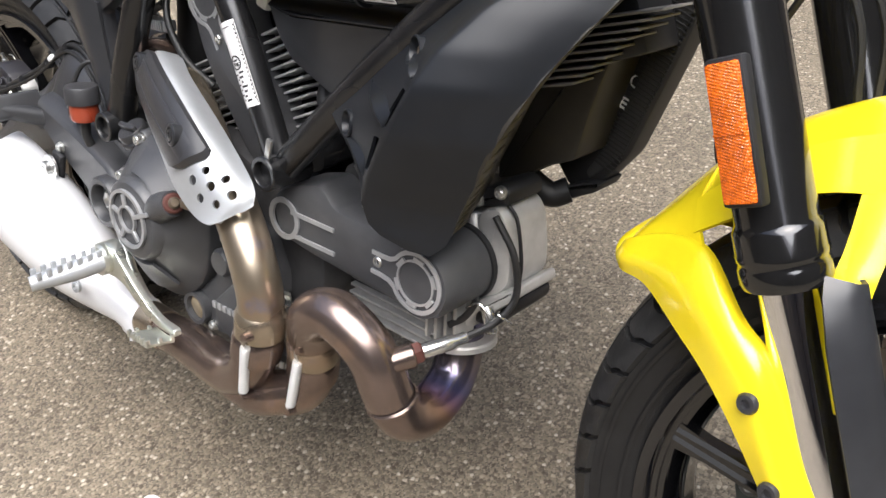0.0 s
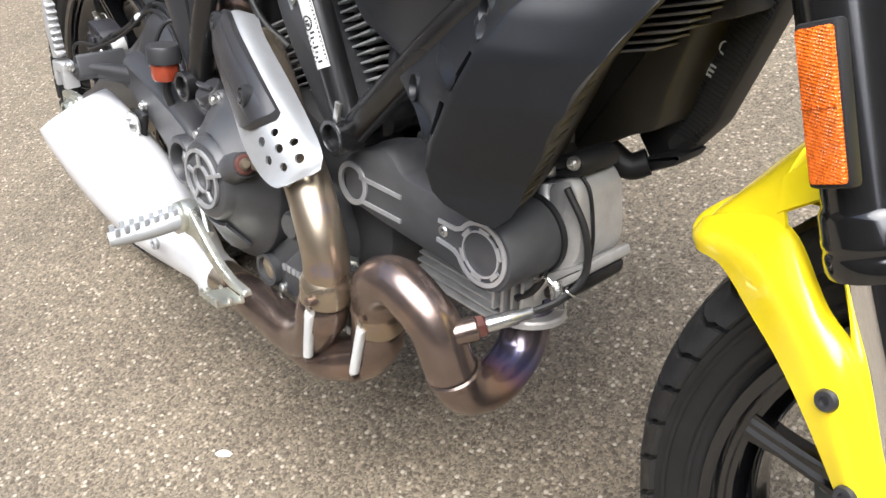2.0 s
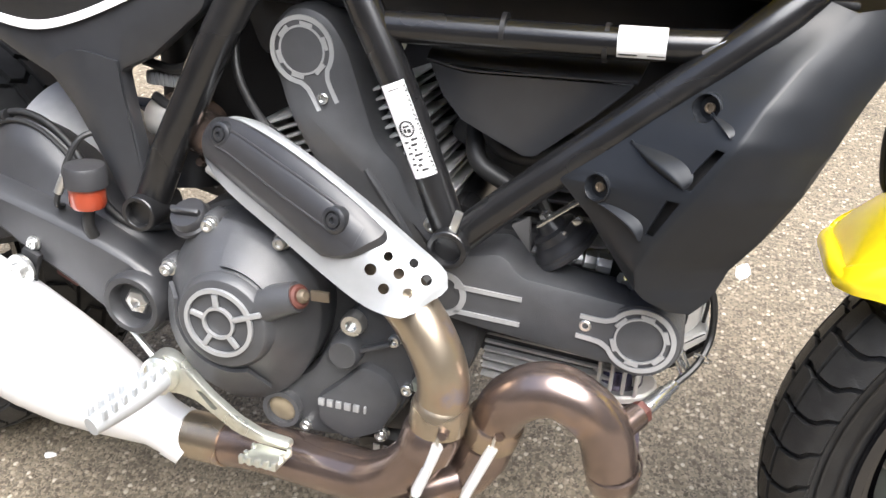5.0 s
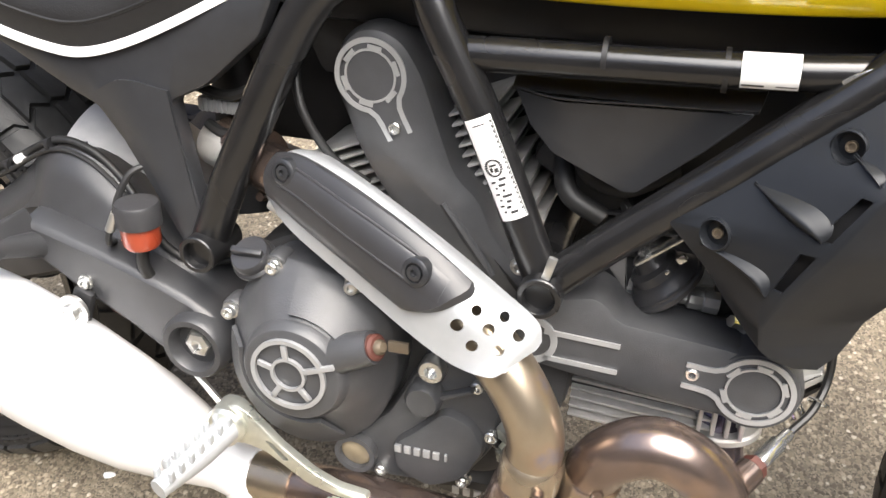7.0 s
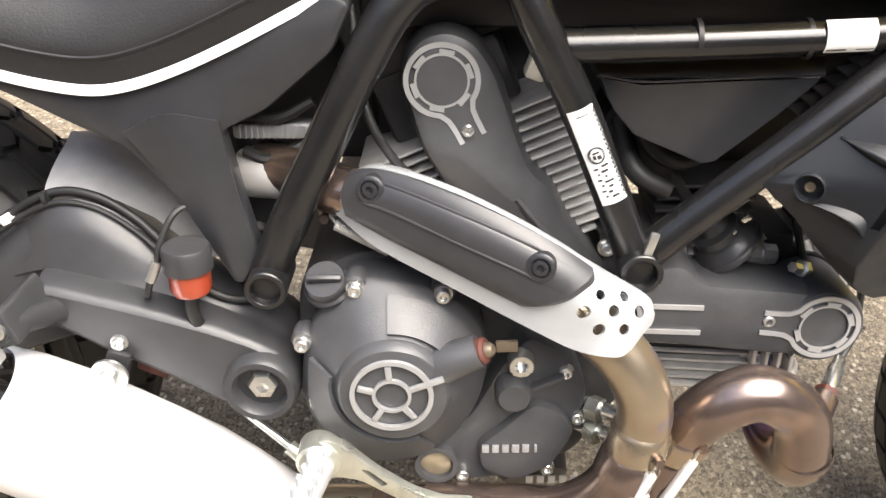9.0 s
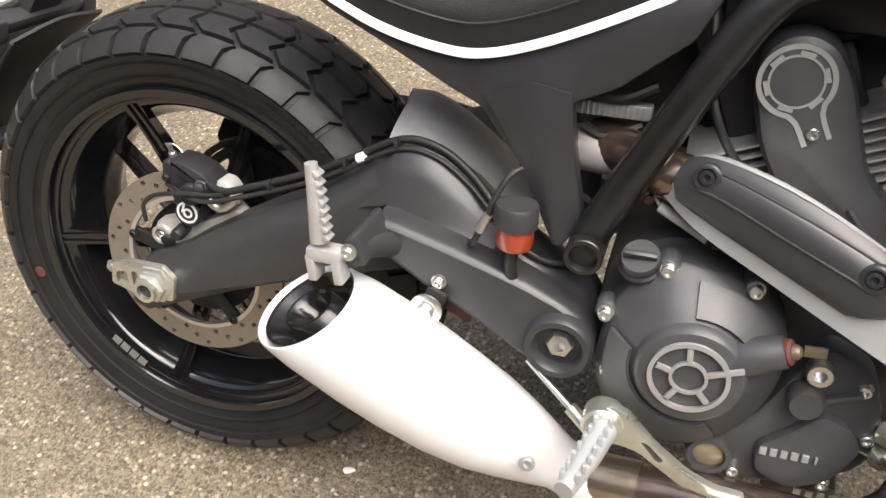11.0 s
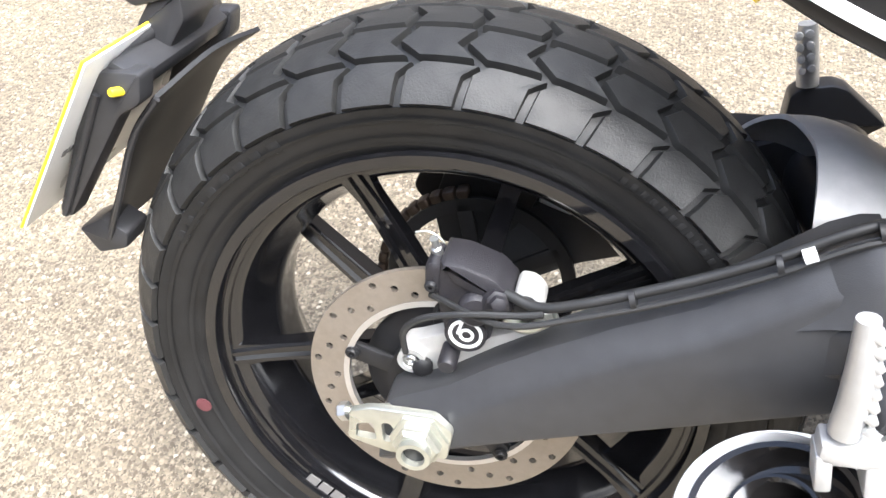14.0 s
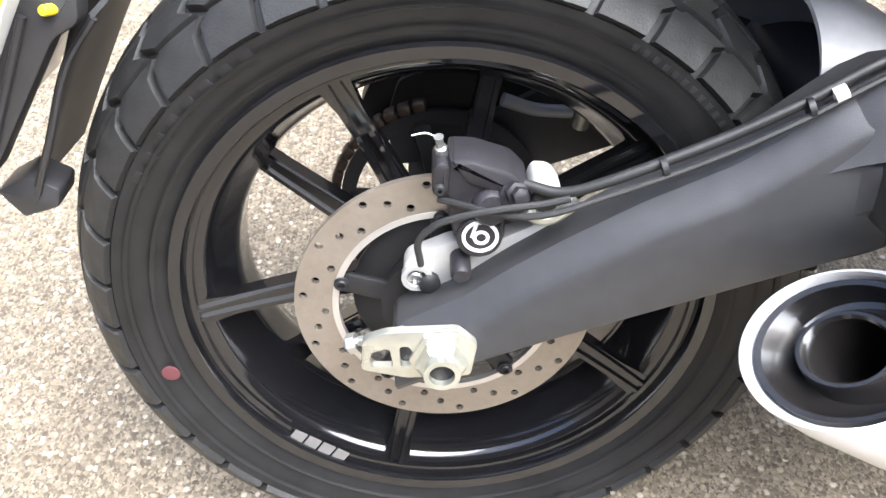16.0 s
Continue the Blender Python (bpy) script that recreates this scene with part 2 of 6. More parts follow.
    nt.links.new(v.outputs["Distance"], h.inputs[0])
    nt.links.new(sep.outputs[1], h.inputs[2])
    bp = nt.nodes.new("ShaderNodeBump")
    bp.inputs["Strength"].default_value, bp.inputs["Distance"].default_value = 0.7, 0.003
    nt.links.new(h.outputs[0], bp.inputs["Height"])
    nt.links.new(bp.outputs[0], b.inputs["Normal"])
    return m


M_asphalt = asphalt()


# ---- mesh helpers, all in the machine's axes: x ahead, y to its left, z up ----
def finish(ob, smooth=40):
    me = ob.data
    me.shade_smooth()
    me.set_sharp_from_angle(angle=radians(smooth))
    return ob


def part(name, bm, material, parent, label="", smooth=40):
    bmesh.ops.recalc_face_normals(bm, faces=bm.faces)
    me = bpy.data.meshes.new(name)
    bm.to_mesh(me)
    bm.free()
    me.materials.append(material)
    ob = new(name, me)
    if parent is not None:
        ob.parent = parent
    if label:
        tagged(ob, label)
    return finish(ob, smooth)


def share(ob, name, parent, m):
    """Another part on the same mesh, at the local pose m."""
    c = new(name, ob.data)
    c.parent = parent
    c.matrix_basis = m
    return c


def curve(points, steps=6):
    """Catmull-Rom through the points."""
    P = [Vector(p) for p in points]
    if len(P) < 3:
        return P
    Q = [2 * P[0] - P[1], *P, 2 * P[-1] - P[-2]]
    out_pts = []
    for i in range(1, len(Q) - 2):
        a, b, c, d = Q[i - 1:i + 3]
        for k in range(steps):
            t = k / steps
            out_pts.append(0.5 * (2 * b + (c - a) * t + (2 * a - 5 * b + 4 * c - d) * t * t + (3 * b - a - 3 * c + d) * t ** 3))
    return out_pts + [P[-1]]


def rings(bm, loops, closed=False, caps=True):
    """Joins loops of points, each a list of vectors, into a skin."""
    V = [[bm.verts.new(p) for p in loop] for loop in loops]
    n = len(V[0])
    for a, b in zip(V, V[1:] + ([V[0]] if closed else [])):
        for i in range(n):
            bm.faces.new((a[i], a[(i + 1) % n], b[(i + 1) % n], b[i]))
    if caps and not closed:
        bm.faces.new(V[0])
        bm.faces.new(V[-1][::-1])
    return bm


def tube(points, radius, seg=16, steps=6, bm=None, caps=True):
    """A round bar along a smooth line; the radius may be a list, one for each point."""
    bm = bm or bmesh.new()
    line = curve(points, steps) if len(points) > 2 else [Vector(p) for p in points]
    if isinstance(radius, (int, float)):
        rad = [radius] * len(line)
    else:
        rad = np.interp(np.linspace(0, len(radius) - 1, len(line)), range(len(radius)), radius)
    side, loops = None, []
    for i, p in enumerate(line):
        d = (line[min(i + 1, len(line) - 1)] - line[max(i - 1, 0)]).normalized()
        if side is None:
            side = d.orthogonal().normalized()
        side = (side - d * side.dot(d)).normalized()
        up = d.cross(side)
        loops.append([p + float(rad[i]) * (math.cos(a) * side + math.sin(a) * up) for a in np.linspace(0, 2 * math.pi, seg, endpoint=False)])
    return rings(bm, loops, caps=caps)


def lathe(profile, origin, axis=(0, -1, 0), seg=40, bm=None, closed=False, caps=True):
    """Turns (radius, height) pairs round an axis through origin."""
    bm = bm or bmesh.new()
    axis = Vector(axis).normalized()
    u = axis.orthogonal().normalized() if abs(axis.y) < 0.99 else Vector((1, 0, 0))
    w = axis.cross(u)
    o = Vector(origin)
    angles = np.linspace(0, 2 * math.pi, seg, endpoint=False)
    loops = [[o + axis * float(h) + max(float(r), 1e-5) * (math.cos(a) * u + math.sin(a) * w) for a in angles] for r, h in profile]
    return rings(bm, loops, closed, caps)


def annulus(r0, r1, h, origin, axis=(0, -1, 0), seg=40, bm=None):
    return lathe([(r0, 0), (r1, 0), (r1, h), (r0, h)], origin, axis, seg, bm, closed=True)


def rounded(outline, radius=0.006, steps=4):
    """An (x, z) outline with its corners rounded."""
    P = [Vector(p) for p in outline]
    out_pts = []
    for i, p in enumerate(P):
        a, b = P[i - 1] - p, P[(i + 1) % len(P)] - p
        r = min(radius, a.length * 0.45, b.length * 0.45)
        p0, p1 = p + a.normalized() * r, p + b.normalized() * r
        for k in range(steps + 1):
            t = k / steps
            out_pts.append((1 - t) ** 2 * p0 + 2 * t * (1 - t) * p + t * t * p1)
    return out_pts


def slab(outline, y0, y1, bevel=0.004, corner=0.006, bm=None, slope=None):
    """A plate with an (x, z) outline between y0 (far) and y1 (near), its near edge rounded over. slope(x, z) bends it in y."""
    bm = bm or bmesh.new()
    O = rounded(outline, corner) if corner else [Vector(p) for p in outline]
    area = sum(O[i - 1].x * O[i].y - O[i].x * O[i - 1].y for i in range(len(O)))
    s = 1 if area > 0 else -1
    nrm = []
    for i in range(len(O)):
        d = (O[(i + 1) % len(O)] - O[i - 1])
        d = d.normalized() if d.length > 1e-9 else Vector((1, 0))
        nrm.append(Vector((d.y, -d.x)) * s)
    sign = -1 if y1 < y0 else 1
    f = slope or (lambda x, z: 0.0)
    loops = []
    for inset, y in ((0, y0), (0, y1 - sign * bevel), (bevel * 0.3, y1 - sign * bevel * 0.3), (bevel, y1)):
        loops.append([Vector((p.x - n.x * inset, y + f(p.x, p.y), p.y - n.y * inset)) for p, n in zip(O, nrm)])
    return rings(bm, loops)


def box(center, size, bevel=0.002, turn=(0, 0, 0), bm=None):
    bm = bm or bmesh.new()
    m = pose(*center, *turn)
    g = bmesh.ops.create_cube(bm, size=1.0, matrix=m @ Matrix.Diagonal((*size, 1)))
    if bevel:
        edges = {e for v in g["verts"] for e in v.link_edges}
        bmesh.ops.bevel(bm, geom=list(edges), offset=bevel, segments=2, profile=0.5, affect="EDGES")
    return bm


def sheet(grid, thick, bm=None):
    """A skin through rows of points, thickened away from the camera's side (along +y)."""
    bm = bm or bmesh.new()
    R, C = len(grid), len(grid[0])
    G = [[Vector(p) for p in row] for row in grid]
    N = []
    for i in range(R):
        N.append([])
        for j in range(C):
            a = G[min(i + 1, R - 1)][j] - G[max(i - 1, 0)][j]
            b = G[i][min(j + 1, C - 1)] - G[i][max(j - 1, 0)]
            k = a.cross(b).normalized()
            N[-1].append(k)
    front = [[bm.verts.new(p) for p in row] for row in G]
    back = [[bm.verts.new(p + n * thick) for p, n in zip(r, m)] for r, m in zip(G, N)]
    for i in range(R - 1):
        for j in range(C - 1):
            bm.faces.new((front[i][j], front[i][j + 1], front[i + 1][j + 1], front[i + 1][j]))
            bm.faces.new((back[i][j], back[i + 1][j], back[i + 1][j + 1], back[i][j + 1]))
    for line_f, line_b in ((front[0], back[0]), (front[-1], back[-1]), ([r[0] for r in front], [r[0] for r in back]), ([r[-1] for r in front], [r[-1] for r in back])):
        for k in range(len(line_f) - 1):
            bm.faces.new((line_f[k], line_f[k + 1], line_b[k + 1], line_b[k]))
    return bm


def smooth_grid(rows, per_row=24, per_col=5):
    """Fills a coarse net of points with a smooth one."""
    fine = []
    for row in rows:
        line = curve(row, 8)
        idx = np.linspace(0, len(line) - 1, per_row)
        fine.append([line[int(i)].lerp(line[min(int(i) + 1, len(line) - 1)], i - int(i)) for i in idx])
    cols = [curve([r[j] for r in fine], per_col) for j in range(per_row)]
    return [[c[i] for c in cols] for i in range(len(cols[0]))]


def loft(sections):
    """A solid through closed sections, each (x, [(y, z), ...])."""
    return rings(bmesh.new(), [[Vector((x, y, z)) for y, z in loop] for x, loop in sections])


def ribbon(path, width, y, h, bm=None):
    """A flat raised line of constant width along (x, z) points, its back at y."""
    bm = bm or bmesh.new()
    P = [Vector(p) for p in path]
    loops = []
    for i, p in enumerate(P):
        d = (P[min(i + 1, len(P) - 1)] - P[max(i - 1, 0)]).normalized()
        n = Vector((-d.y, d.x)) * width / 2
        a, b = p + n, p - n
        loops.append([Vector((a.x, y, a.y)), Vector((a.x, y - h, a.y)), Vector((b.x, y - h, b.y)), Vector((b.x, y, b.y))])
    return rings(bm, loops)


def cut(ob, cutter):
    """Cuts the bmesh cutter out of the part ob, for good."""
    me = bpy.data.meshes.new("cutter")
    bmesh.ops.recalc_face_normals(cutter, faces=cutter.faces)
    cutter.to_mesh(me)
    cutter.free()
    c = new("cutter", me)
    mod = ob.modifiers.new("cut", "BOOLEAN")
    mod.operation, mod.object, mod.solver = "DIFFERENCE", c, "EXACT"
    world_of, parent_of = ob.matrix_basis.copy(), ob.parent
    ob.parent = None
    bpy.context.view_layer.update()
    done = bpy.data.meshes.new_from_object(ob.evaluated_get(bpy.context.evaluated_depsgraph_get()))
    ob.modifiers.clear()
    ob.data = done
    ob.parent, ob.matrix_basis = parent_of, world_of
    bpy.data.objects.remove(c)
    return finish(ob)


def screw(x, y, z, r=0.006, h=0.006, axis=(0, -1, 0), bm=None, hole=True):
    """A flanged socket screw; its head points along the axis."""
    bm = bm or bmesh.new()
    pr = [(r * 1.3, -0.002), (r * 1.3, 0.0015), (r, 0.002), (r, h - 0.001), (r - 0.001, h)]
    if hole:
        pr += [(r * 0.55, h), (r * 0.5, h - 0.003), (0.0, h - 0.003)]
    return lathe(pr, (x, y, z), axis, 14, bm)


# ---- ground ----
bm = bmesh.new()
bmesh.ops.create_grid(bm, x_segments=8, y_segments=8, size=60)
ground = tagged(part("ground", bm, M_asphalt, None), "worn grey-brown asphalt with pale stones showing", "ground", kind="structure")


def fleck(x, y, s, turn):
    bm = bmesh.new()
    pts = [(0.011 * math.cos(a) * (0.7 + 0.5 * random.random()), 0.006 * math.sin(a) * (0.7 + 0.5 * random.random())) for a in np.linspace(0, 2 * math.pi, 9, endpoint=False)]
    rings(bm, [[Vector((px * s * k, py * s * k, zz)) for px, py in pts] for k, zz in ((1.0, 0.0), (0.95, 0.0018), (0.5, 0.0035))])
    ob = part("dried_petal", bm, M_white, None)
    ob.matrix_basis = pose(x, y, 0.0, 0, 0, turn)
    return tagged(ob, "small pale fleck of litter lying on the asphalt", "litter", "flecks on the ground")


# unseen plain walls, added well outside the view to darken side light and low reflections
M_wall = mat("dark_surround", (0.13, 0.11, 0.095), 0.85, vary=0.3, scale=3.0, bump=0.3, bump_scale=20)
for side, (x, y, sx, sy) in (("north", (0, 8.0, 17.0, 0.3)), ("south", (0, -8.0, 17.0, 0.3)), ("east", (8.5, 0, 0.3, 15.7)), ("west", (-8.5, 0, 0.3, 15.7))):
    tagged(part("wall_" + side, box((x, y, 3.5), (sx, sy, 7.0), 0.02), M_wall, None), "plain unseen wall added to darken the low reflections", "wall", kind="structure")

# ---- the motorcycle ----
bike = tagged(new("motorcycle"), "black and yellow roadster motorcycle leaning on its side stand", "motorcycle")
bike.empty_display_size = 0.1
bike.matrix_basis = LEAN


# ---- wheels ----
def tyre_point(R, W, u, a, lift, side_r):
    """A point of a tyre: u from -1 (one shoulder) over the crown to 1, a round the wheel; lift above the carcass."""
    crown = R - (R - side_r) * abs(u) ** 1.9
    y = W * math.sin(u * 1.35) / math.sin(1.35)
    slope = math.atan2((R - side_r) * 1.9 * abs(u) ** 0.9, W * 1.35 * math.cos(u * 1.35) / math.sin(1.35))
    r = crown + lift * math.cos(slope)
    y += math.copysign(lift * math.sin(slope), u) if u else 0
    return Vector((r * math.sin(a), y, r * math.cos(a)))


def block(outline, R, W, side_r, pitch, top):
    """One raised tread block; outline in (u, share of a pitch)."""
    bm = bmesh.new()
    pts = []
    n = len(outline)
    for i in range(n):
        p, q = outline[i], outline[(i + 1) % n]
        for k in range(3):
            t = k / 3
            pts.append((p[0] + (q[0] - p[0]) * t, p[1] + (q[1] - p[1]) * t))
    cu, cv = sum(p[0] for p in pts) / len(pts), sum(p[1] for p in pts) / len(pts)
    loops = []
    for shrink, lift in ((0.985, -0.001), (0.975, top * 0.7), (0.935, top)):
        loops.append([tyre_point(R, W, cu + (u - cu) * shrink, (cv + (v - cv) * shrink) * pitch, lift, side_r) for u, v in pts])
    V = [[bm.verts.new(p) for p in loop] for loop in loops]
    for a, b in zip(V, V[1:]):
        for i in range(len(pts)):
            bm.faces.new((a[i], a[(i + 1) % len(pts)], b[(i + 1) % len(pts)], b[i]))
    mid = bm.verts.new(tyre_point(R, W, cu, cv * pitch, top, side_r))
    for i in range(len(pts)):
        bm.faces.new((V[-1][i], V[-1][(i + 1) % len(pts)], mid))
    return bm


def wheel(name, R, W, rim_r, rim_w, pitches, blocks, m, tyre_label, spoke_turn, side_r, well):
    """A cast wheel with its tyre, in axes of its own with the axle along y."""
    hubm = lathe([(0.03, -0.06), (0.045, -0.055), (0.045, -0.02), (0.038, 0), (0.045, 0.02), (0.045, 0.055), (0.03, 0.06)], (0, 0, 0), (0, 1, 0), 32)
    w = part(name, hubm, M_rim, bike)
    w.matrix_basis = m
    # carcass: bead, bulged wall, shoulder, crown, and back
    prof = [(rim_r - 0.004, -rim_w), (rim_r + 0.006, -rim_w - 0.004), (rim_r + 0.02, -W * 0.93), (rim_r + 0.036, -W * 0.99), ((rim_r + 0.045 + side_r) / 2, -W * 1.012)]
    us = np.linspace(-1, 1, 15)
    body = [(tyre_point(R, W, u, 0, 0, side_r).z, tyre_point(R, W, u, 0, 0, side_r).y) for u in us]
    prof += body + [(r, -y) for r, y in prof[::-1]]
    part("tyre", lathe(prof, (0, 0, 0), (0, 1, 0), 96, caps=False), M_rubber, w, tyre_label)
    # raised rings moulded on the wall
    for rr in (0.014, 0.033):
        part("wall_ring", lathe([(rim_r + rr, -W * (0.9 + rr * 3) - 0.001), (rim_r + rr + 0.0015, -W * (0.9 + rr * 3) - 0.0017), (rim_r + rr + 0.003, -W * (0.92 + rr * 3) - 0.001)], (0, 0, 0), (0, 1, 0), 96, caps=False), M_rubber, w)
    for outline in blocks:
        for sgn in (1, -1):
            shift = 0.0 if sgn > 0 else 0.5
            src = part("tread_block", block([(u * sgn, v + shift) for u, v in outline], R, W, side_r, 2 * math.pi / pitches, 0.006), M_tread, w)
            for k in range(1, pitches):
                share(src, "tread_block", w, pose(0, 0, 0, 0, 360 * k / pitches, 0))
    # rim: flange, step, well
    e = rim_w
    half = [(rim_r - 0.002, -e), (rim_r + 0.006, -e - 0.006), (rim_r + 0.004, -e - 0.011), (rim_r - 0.005, -e - 0.010), (rim_r - 0.008, -e - 0.004), (rim_r - 0.008, -e), (rim_r - 0.012, -e + 0.001), (rim_r - 0.0125, -e + 0.006), (rim_r - 0.017, -e + 0.007), (rim_r - 0.017 - 0.2 * (well - 0.017), -e + 0.013), (rim_r - 0.017 - 0.4 * (well - 0.017), -e + 0.026), (rim_r - well + 0.003, -0.026), (rim_r - well, -0.020), (rim_r - well, -0.012)]
    rim_prof = half + [(r, -y) for r, y in half[::-1]] + [(rim_r - 0.012, e - 0.01), (rim_r - well + 0.010, 0.02), (rim_r - well + 0.010, -0.02), (rim_r - 0.012, -e + 0.01)]
    part("rim", lathe(rim_prof, (0, 0, 0), (0, 1, 0), 96, closed=True), M_rim, w)
    # ten spokes, leaning in turn to either flange: a bar with two ribs
    for k in range(10):
        s = -1 if k % 2 == 0 else 1
        bm = bmesh.new()
        r0, r1 = 0.04, rim_r - 0.012
        for off, half_w, th in ((0, 0.0105, 0.016), (-0.0065, 0.0022, 0.024), (0.0065, 0.0022, 0.024)):
            loops = []
            for f in np.linspace(0, 1, 7):
                r = r0 + (r1 - r0) * f
                y = -(0.028 + (e - 0.012 - 0.028) * f ** 1.8) if s < 0 else -0.026 + 0.042 * f
                wide = half_w * (1.2 - 0.45 * f) * (1.0 + (0.7 * max(0.0, f - 0.8) / 0.2 if off == 0 else 0.0))
                d = th * (1.0 - 0.15 * f)
                o = off * (1.2 - 0.5 * f)
                loops.append([Vector((o - wide, y + s * d * 0.5, r)), Vector((o + wide, y + s * d * 0.5, r)), Vector((o + wide * 0.9, y - s * d * 0.5, r)), Vector((o - wide * 0.9, y - s * d * 0.5, r))])
            rings(bm, loops)
        sp = part("spoke", bm, M_rim, w, smooth=30)
        sp.matrix_basis = pose(0, 0, 0, 0, spoke_turn + 36 * k, 0)
    return w


TREAD = [[(0.635, 0.31), (0.72, 0.08), (0.99, -0.0), (0.99, 0.88), (0.74, 0.96), (0.645, 1.19)],
         [(0.305, 0.12), (0.46, -0.10), (0.595, 0.24), (0.60, 1.08), (0.47, 0.78), (0.31, 1.0)],
         [(0.02, -0.08), (0.14, 0.14), (0.262, 0.02), (0.262, 0.90), (0.14, 1.02), (0.02, 0.80)]]
rear = wheel("rear_wheel", 0.3038, 0.09, 0.2185, 0.072, 38, TREAD, pose(0, 0, 0.315), "wide rear tyre with dusty chevron tread blocks", -92.5, 0.264, 0.041)
FRONT_TREAD = [[(0.34, -0.04), (0.56, 0.0), (0.70, 0.10), (0.80, 0.30), (0.95, 0.46), (0.95, -0.42), (0.80, -0.57), (0.70, -0.78), (0.56, -0.88), (0.34, -0.92)],
               [(0.02, -0.06), (0.16, 0.0), (0.305, -0.06), (0.305, -0.92), (0.16, -0.86), (0.02, -0.92)]]
FRONT_M = pose(1.415, -0.06, 0.297, 0, 0, 6)
front = wheel("front_wheel", 0.3073, 0.056, 0.239, 0.042, 48, FRONT_TREAD, FRONT_M, "front tyre with hooked dual-purpose tread", -76, 0.279, 0.029)
dot = lathe([(0.0078, 0), (0.0078, 0.0008), (0.006, 0.0012)], (-0.236, -0.0885, -0.055), (-0.1, -1, 0), 16)
part("paint_dot", dot, M_reddot, rear, "faded red paint dot on the tyre wall")
for a0, count, size in ((148, 8, 0.0125), (-66, 7, 0.0125), (58, 16, 0.006)):
    for k in range(count):
        a = radians(a0 - k * math.degrees(size * 1.5 / 0.258))
        part("moulded_bar", box((0.258 * math.cos(a), -0.0895, 0.258 * math.sin(a)), (size * 1.25, 0.0016, size * 0.85), 0.0004, (0, -math.degrees(a), 0)), M_rubber, rear)
bm = bmesh.new()
for k in range(4):
    box((0.0075 * (k * 2 - 3), -0.0765, -0.2065), (0.0125, 0.0012, 0.015), 0.0, (0, 0, 0), bm)
lab = part("wheel_label", bm, M_grey, rear, "worn grey printed label on the rim")
lab.matrix_basis = pose(0, 0, 0, 0, 37, 0)

# ---- rear brake ----
disc_bm = annulus(0.0915, 0.1225, 0.005, (0, -0.0775, 0), seg=96)
disc = part("brake_disc", disc_bm, M_disc, rear, "brown-grey steel brake disc drilled with holes")
bm = bmesh.new()
for ring, count, ph in ((0.098, 14, 0.0), (0.107, 14, 0.15), (0.1155, 14, 0.3)):
    for k in range(count):
        a = 2 * math.pi * k / count + ph
        lathe([(0.0034, -0.01), (0.0034, 0.02)], (ring * math.cos(a), -0.0775, ring * math.sin(a)), (0, -1, 0), 10, bm)
cut(disc, bm)
part("disc_edge", annulus(0.0865, 0.0917, 0.0056, (0, -0.0776, 0), seg=96), M_discedge, rear, "bright inner edge of the brake disc")
bm = annulus(0.03, 0.052, 0.012, (0, -0.07, 0), seg=32)
for k in range(5):
    a = 2 * math.pi * k / 5 + 0.3
    box((0.068 * math.cos(a), -0.078, 0.068 * math.sin(a)), (0.05, 0.007, 0.018), 0.002, (0, -math.degrees(a), 0), bm)
part("disc_carrier", bm, M_dark, rear)
part("hub_flange", lathe([(0.030, 0.0), (0.074, 0.0), (0.0765, 0.003), (0.0765, 0.006), (0.072, 0.009), (0.058, 0.011), (0.030, 0.012)], (0, -0.056, 0), (0, -1, 0), 48), M_dark, rear)
for k in range(5):
    a = 2 * math.pi * k / 5 + 0.3
    part("disc_bolt", screw(0.086 * math.cos(a), -0.083, 0.086 * math.sin(a), 0.005, 0.004), M_dark, rear)

caliper = part("rear_caliper", slab([(0.0090, 0.4700), (0.0512, 0.4569), (0.0640, 0.4450), (0.0625, 0.4300), (0.0478, 0.4243), (0.0466, 0.4000), (0.0287, 0.3884), (0.0104, 0.4019), (0.0060, 0.4239), (0.0055, 0.4460)], -0.082, -0.119, 0.006, 0.004), M_caliperblack, bike, "black cast brake caliper")
part("caliper_roof", slab([(0.0100, 0.4705), (0.0270, 0.4690), (0.0527, 0.4590), (0.0645, 0.4450), (0.0610, 0.4370), (0.0387, 0.4440), (0.0200, 0.4520)], -0.084, -0.1225, 0.004, 0.004), M_caliperblack, caliper)
part("pad_cover", slab([(-0.0030, 0.4640), (0.0030, 0.4680), (0.0100, 0.4640), (0.0104, 0.4440), (0.0040, 0.4350), (-0.0045, 0.4420)], -0.088, -0.117, 0.004, 0.004), M_caliperblack, caliper)
part("pad_pin", lathe([(0.005, 0), (0.005, 0.006), (0.0035, 0.008), (0.0015, 0.008), (0.0015, 0.005), (0.0, 0.005)], (0.0013, -0.112, 0.4458)), M_dark, caliper)
part("piston_housing", lathe([(0.0135, 0), (0.0135, 0.007), (0.011, 0.010), (0.0, 0.010)], (0.0360, -0.119, 0.4330), (0.15, -1, 0.1), 20), M_caliperblack, caliper)
part("piston_housing", lathe([(0.012, 0), (0.012, 0.006), (0.009, 0.009), (0.0, 0.009)], (0.0525, -0.119, 0.4400), (0.15, -1, 0.1), 20), M_caliperblack, caliper)
part("banjo_bolt", lathe([(0.0085, 0), (0.0085, 0.005), (0.006, 0.006), (0.006, 0.012), (0.004, 0.013)], (0.0534, -0.127, 0.4480), (0.3, -1, 0.2), 6), M_caliperblack, caliper)
part("badge_face", lathe([(0.0165, -0.006), (0.0165, 0.001), (0.0155, 0.002), (0.0, 0.002)], (0.0281, -0.121, 0.4073), seg=32), M_caliperblack, caliper)
bx, by, bz = (0.0288, -0.1235, 0.4094)
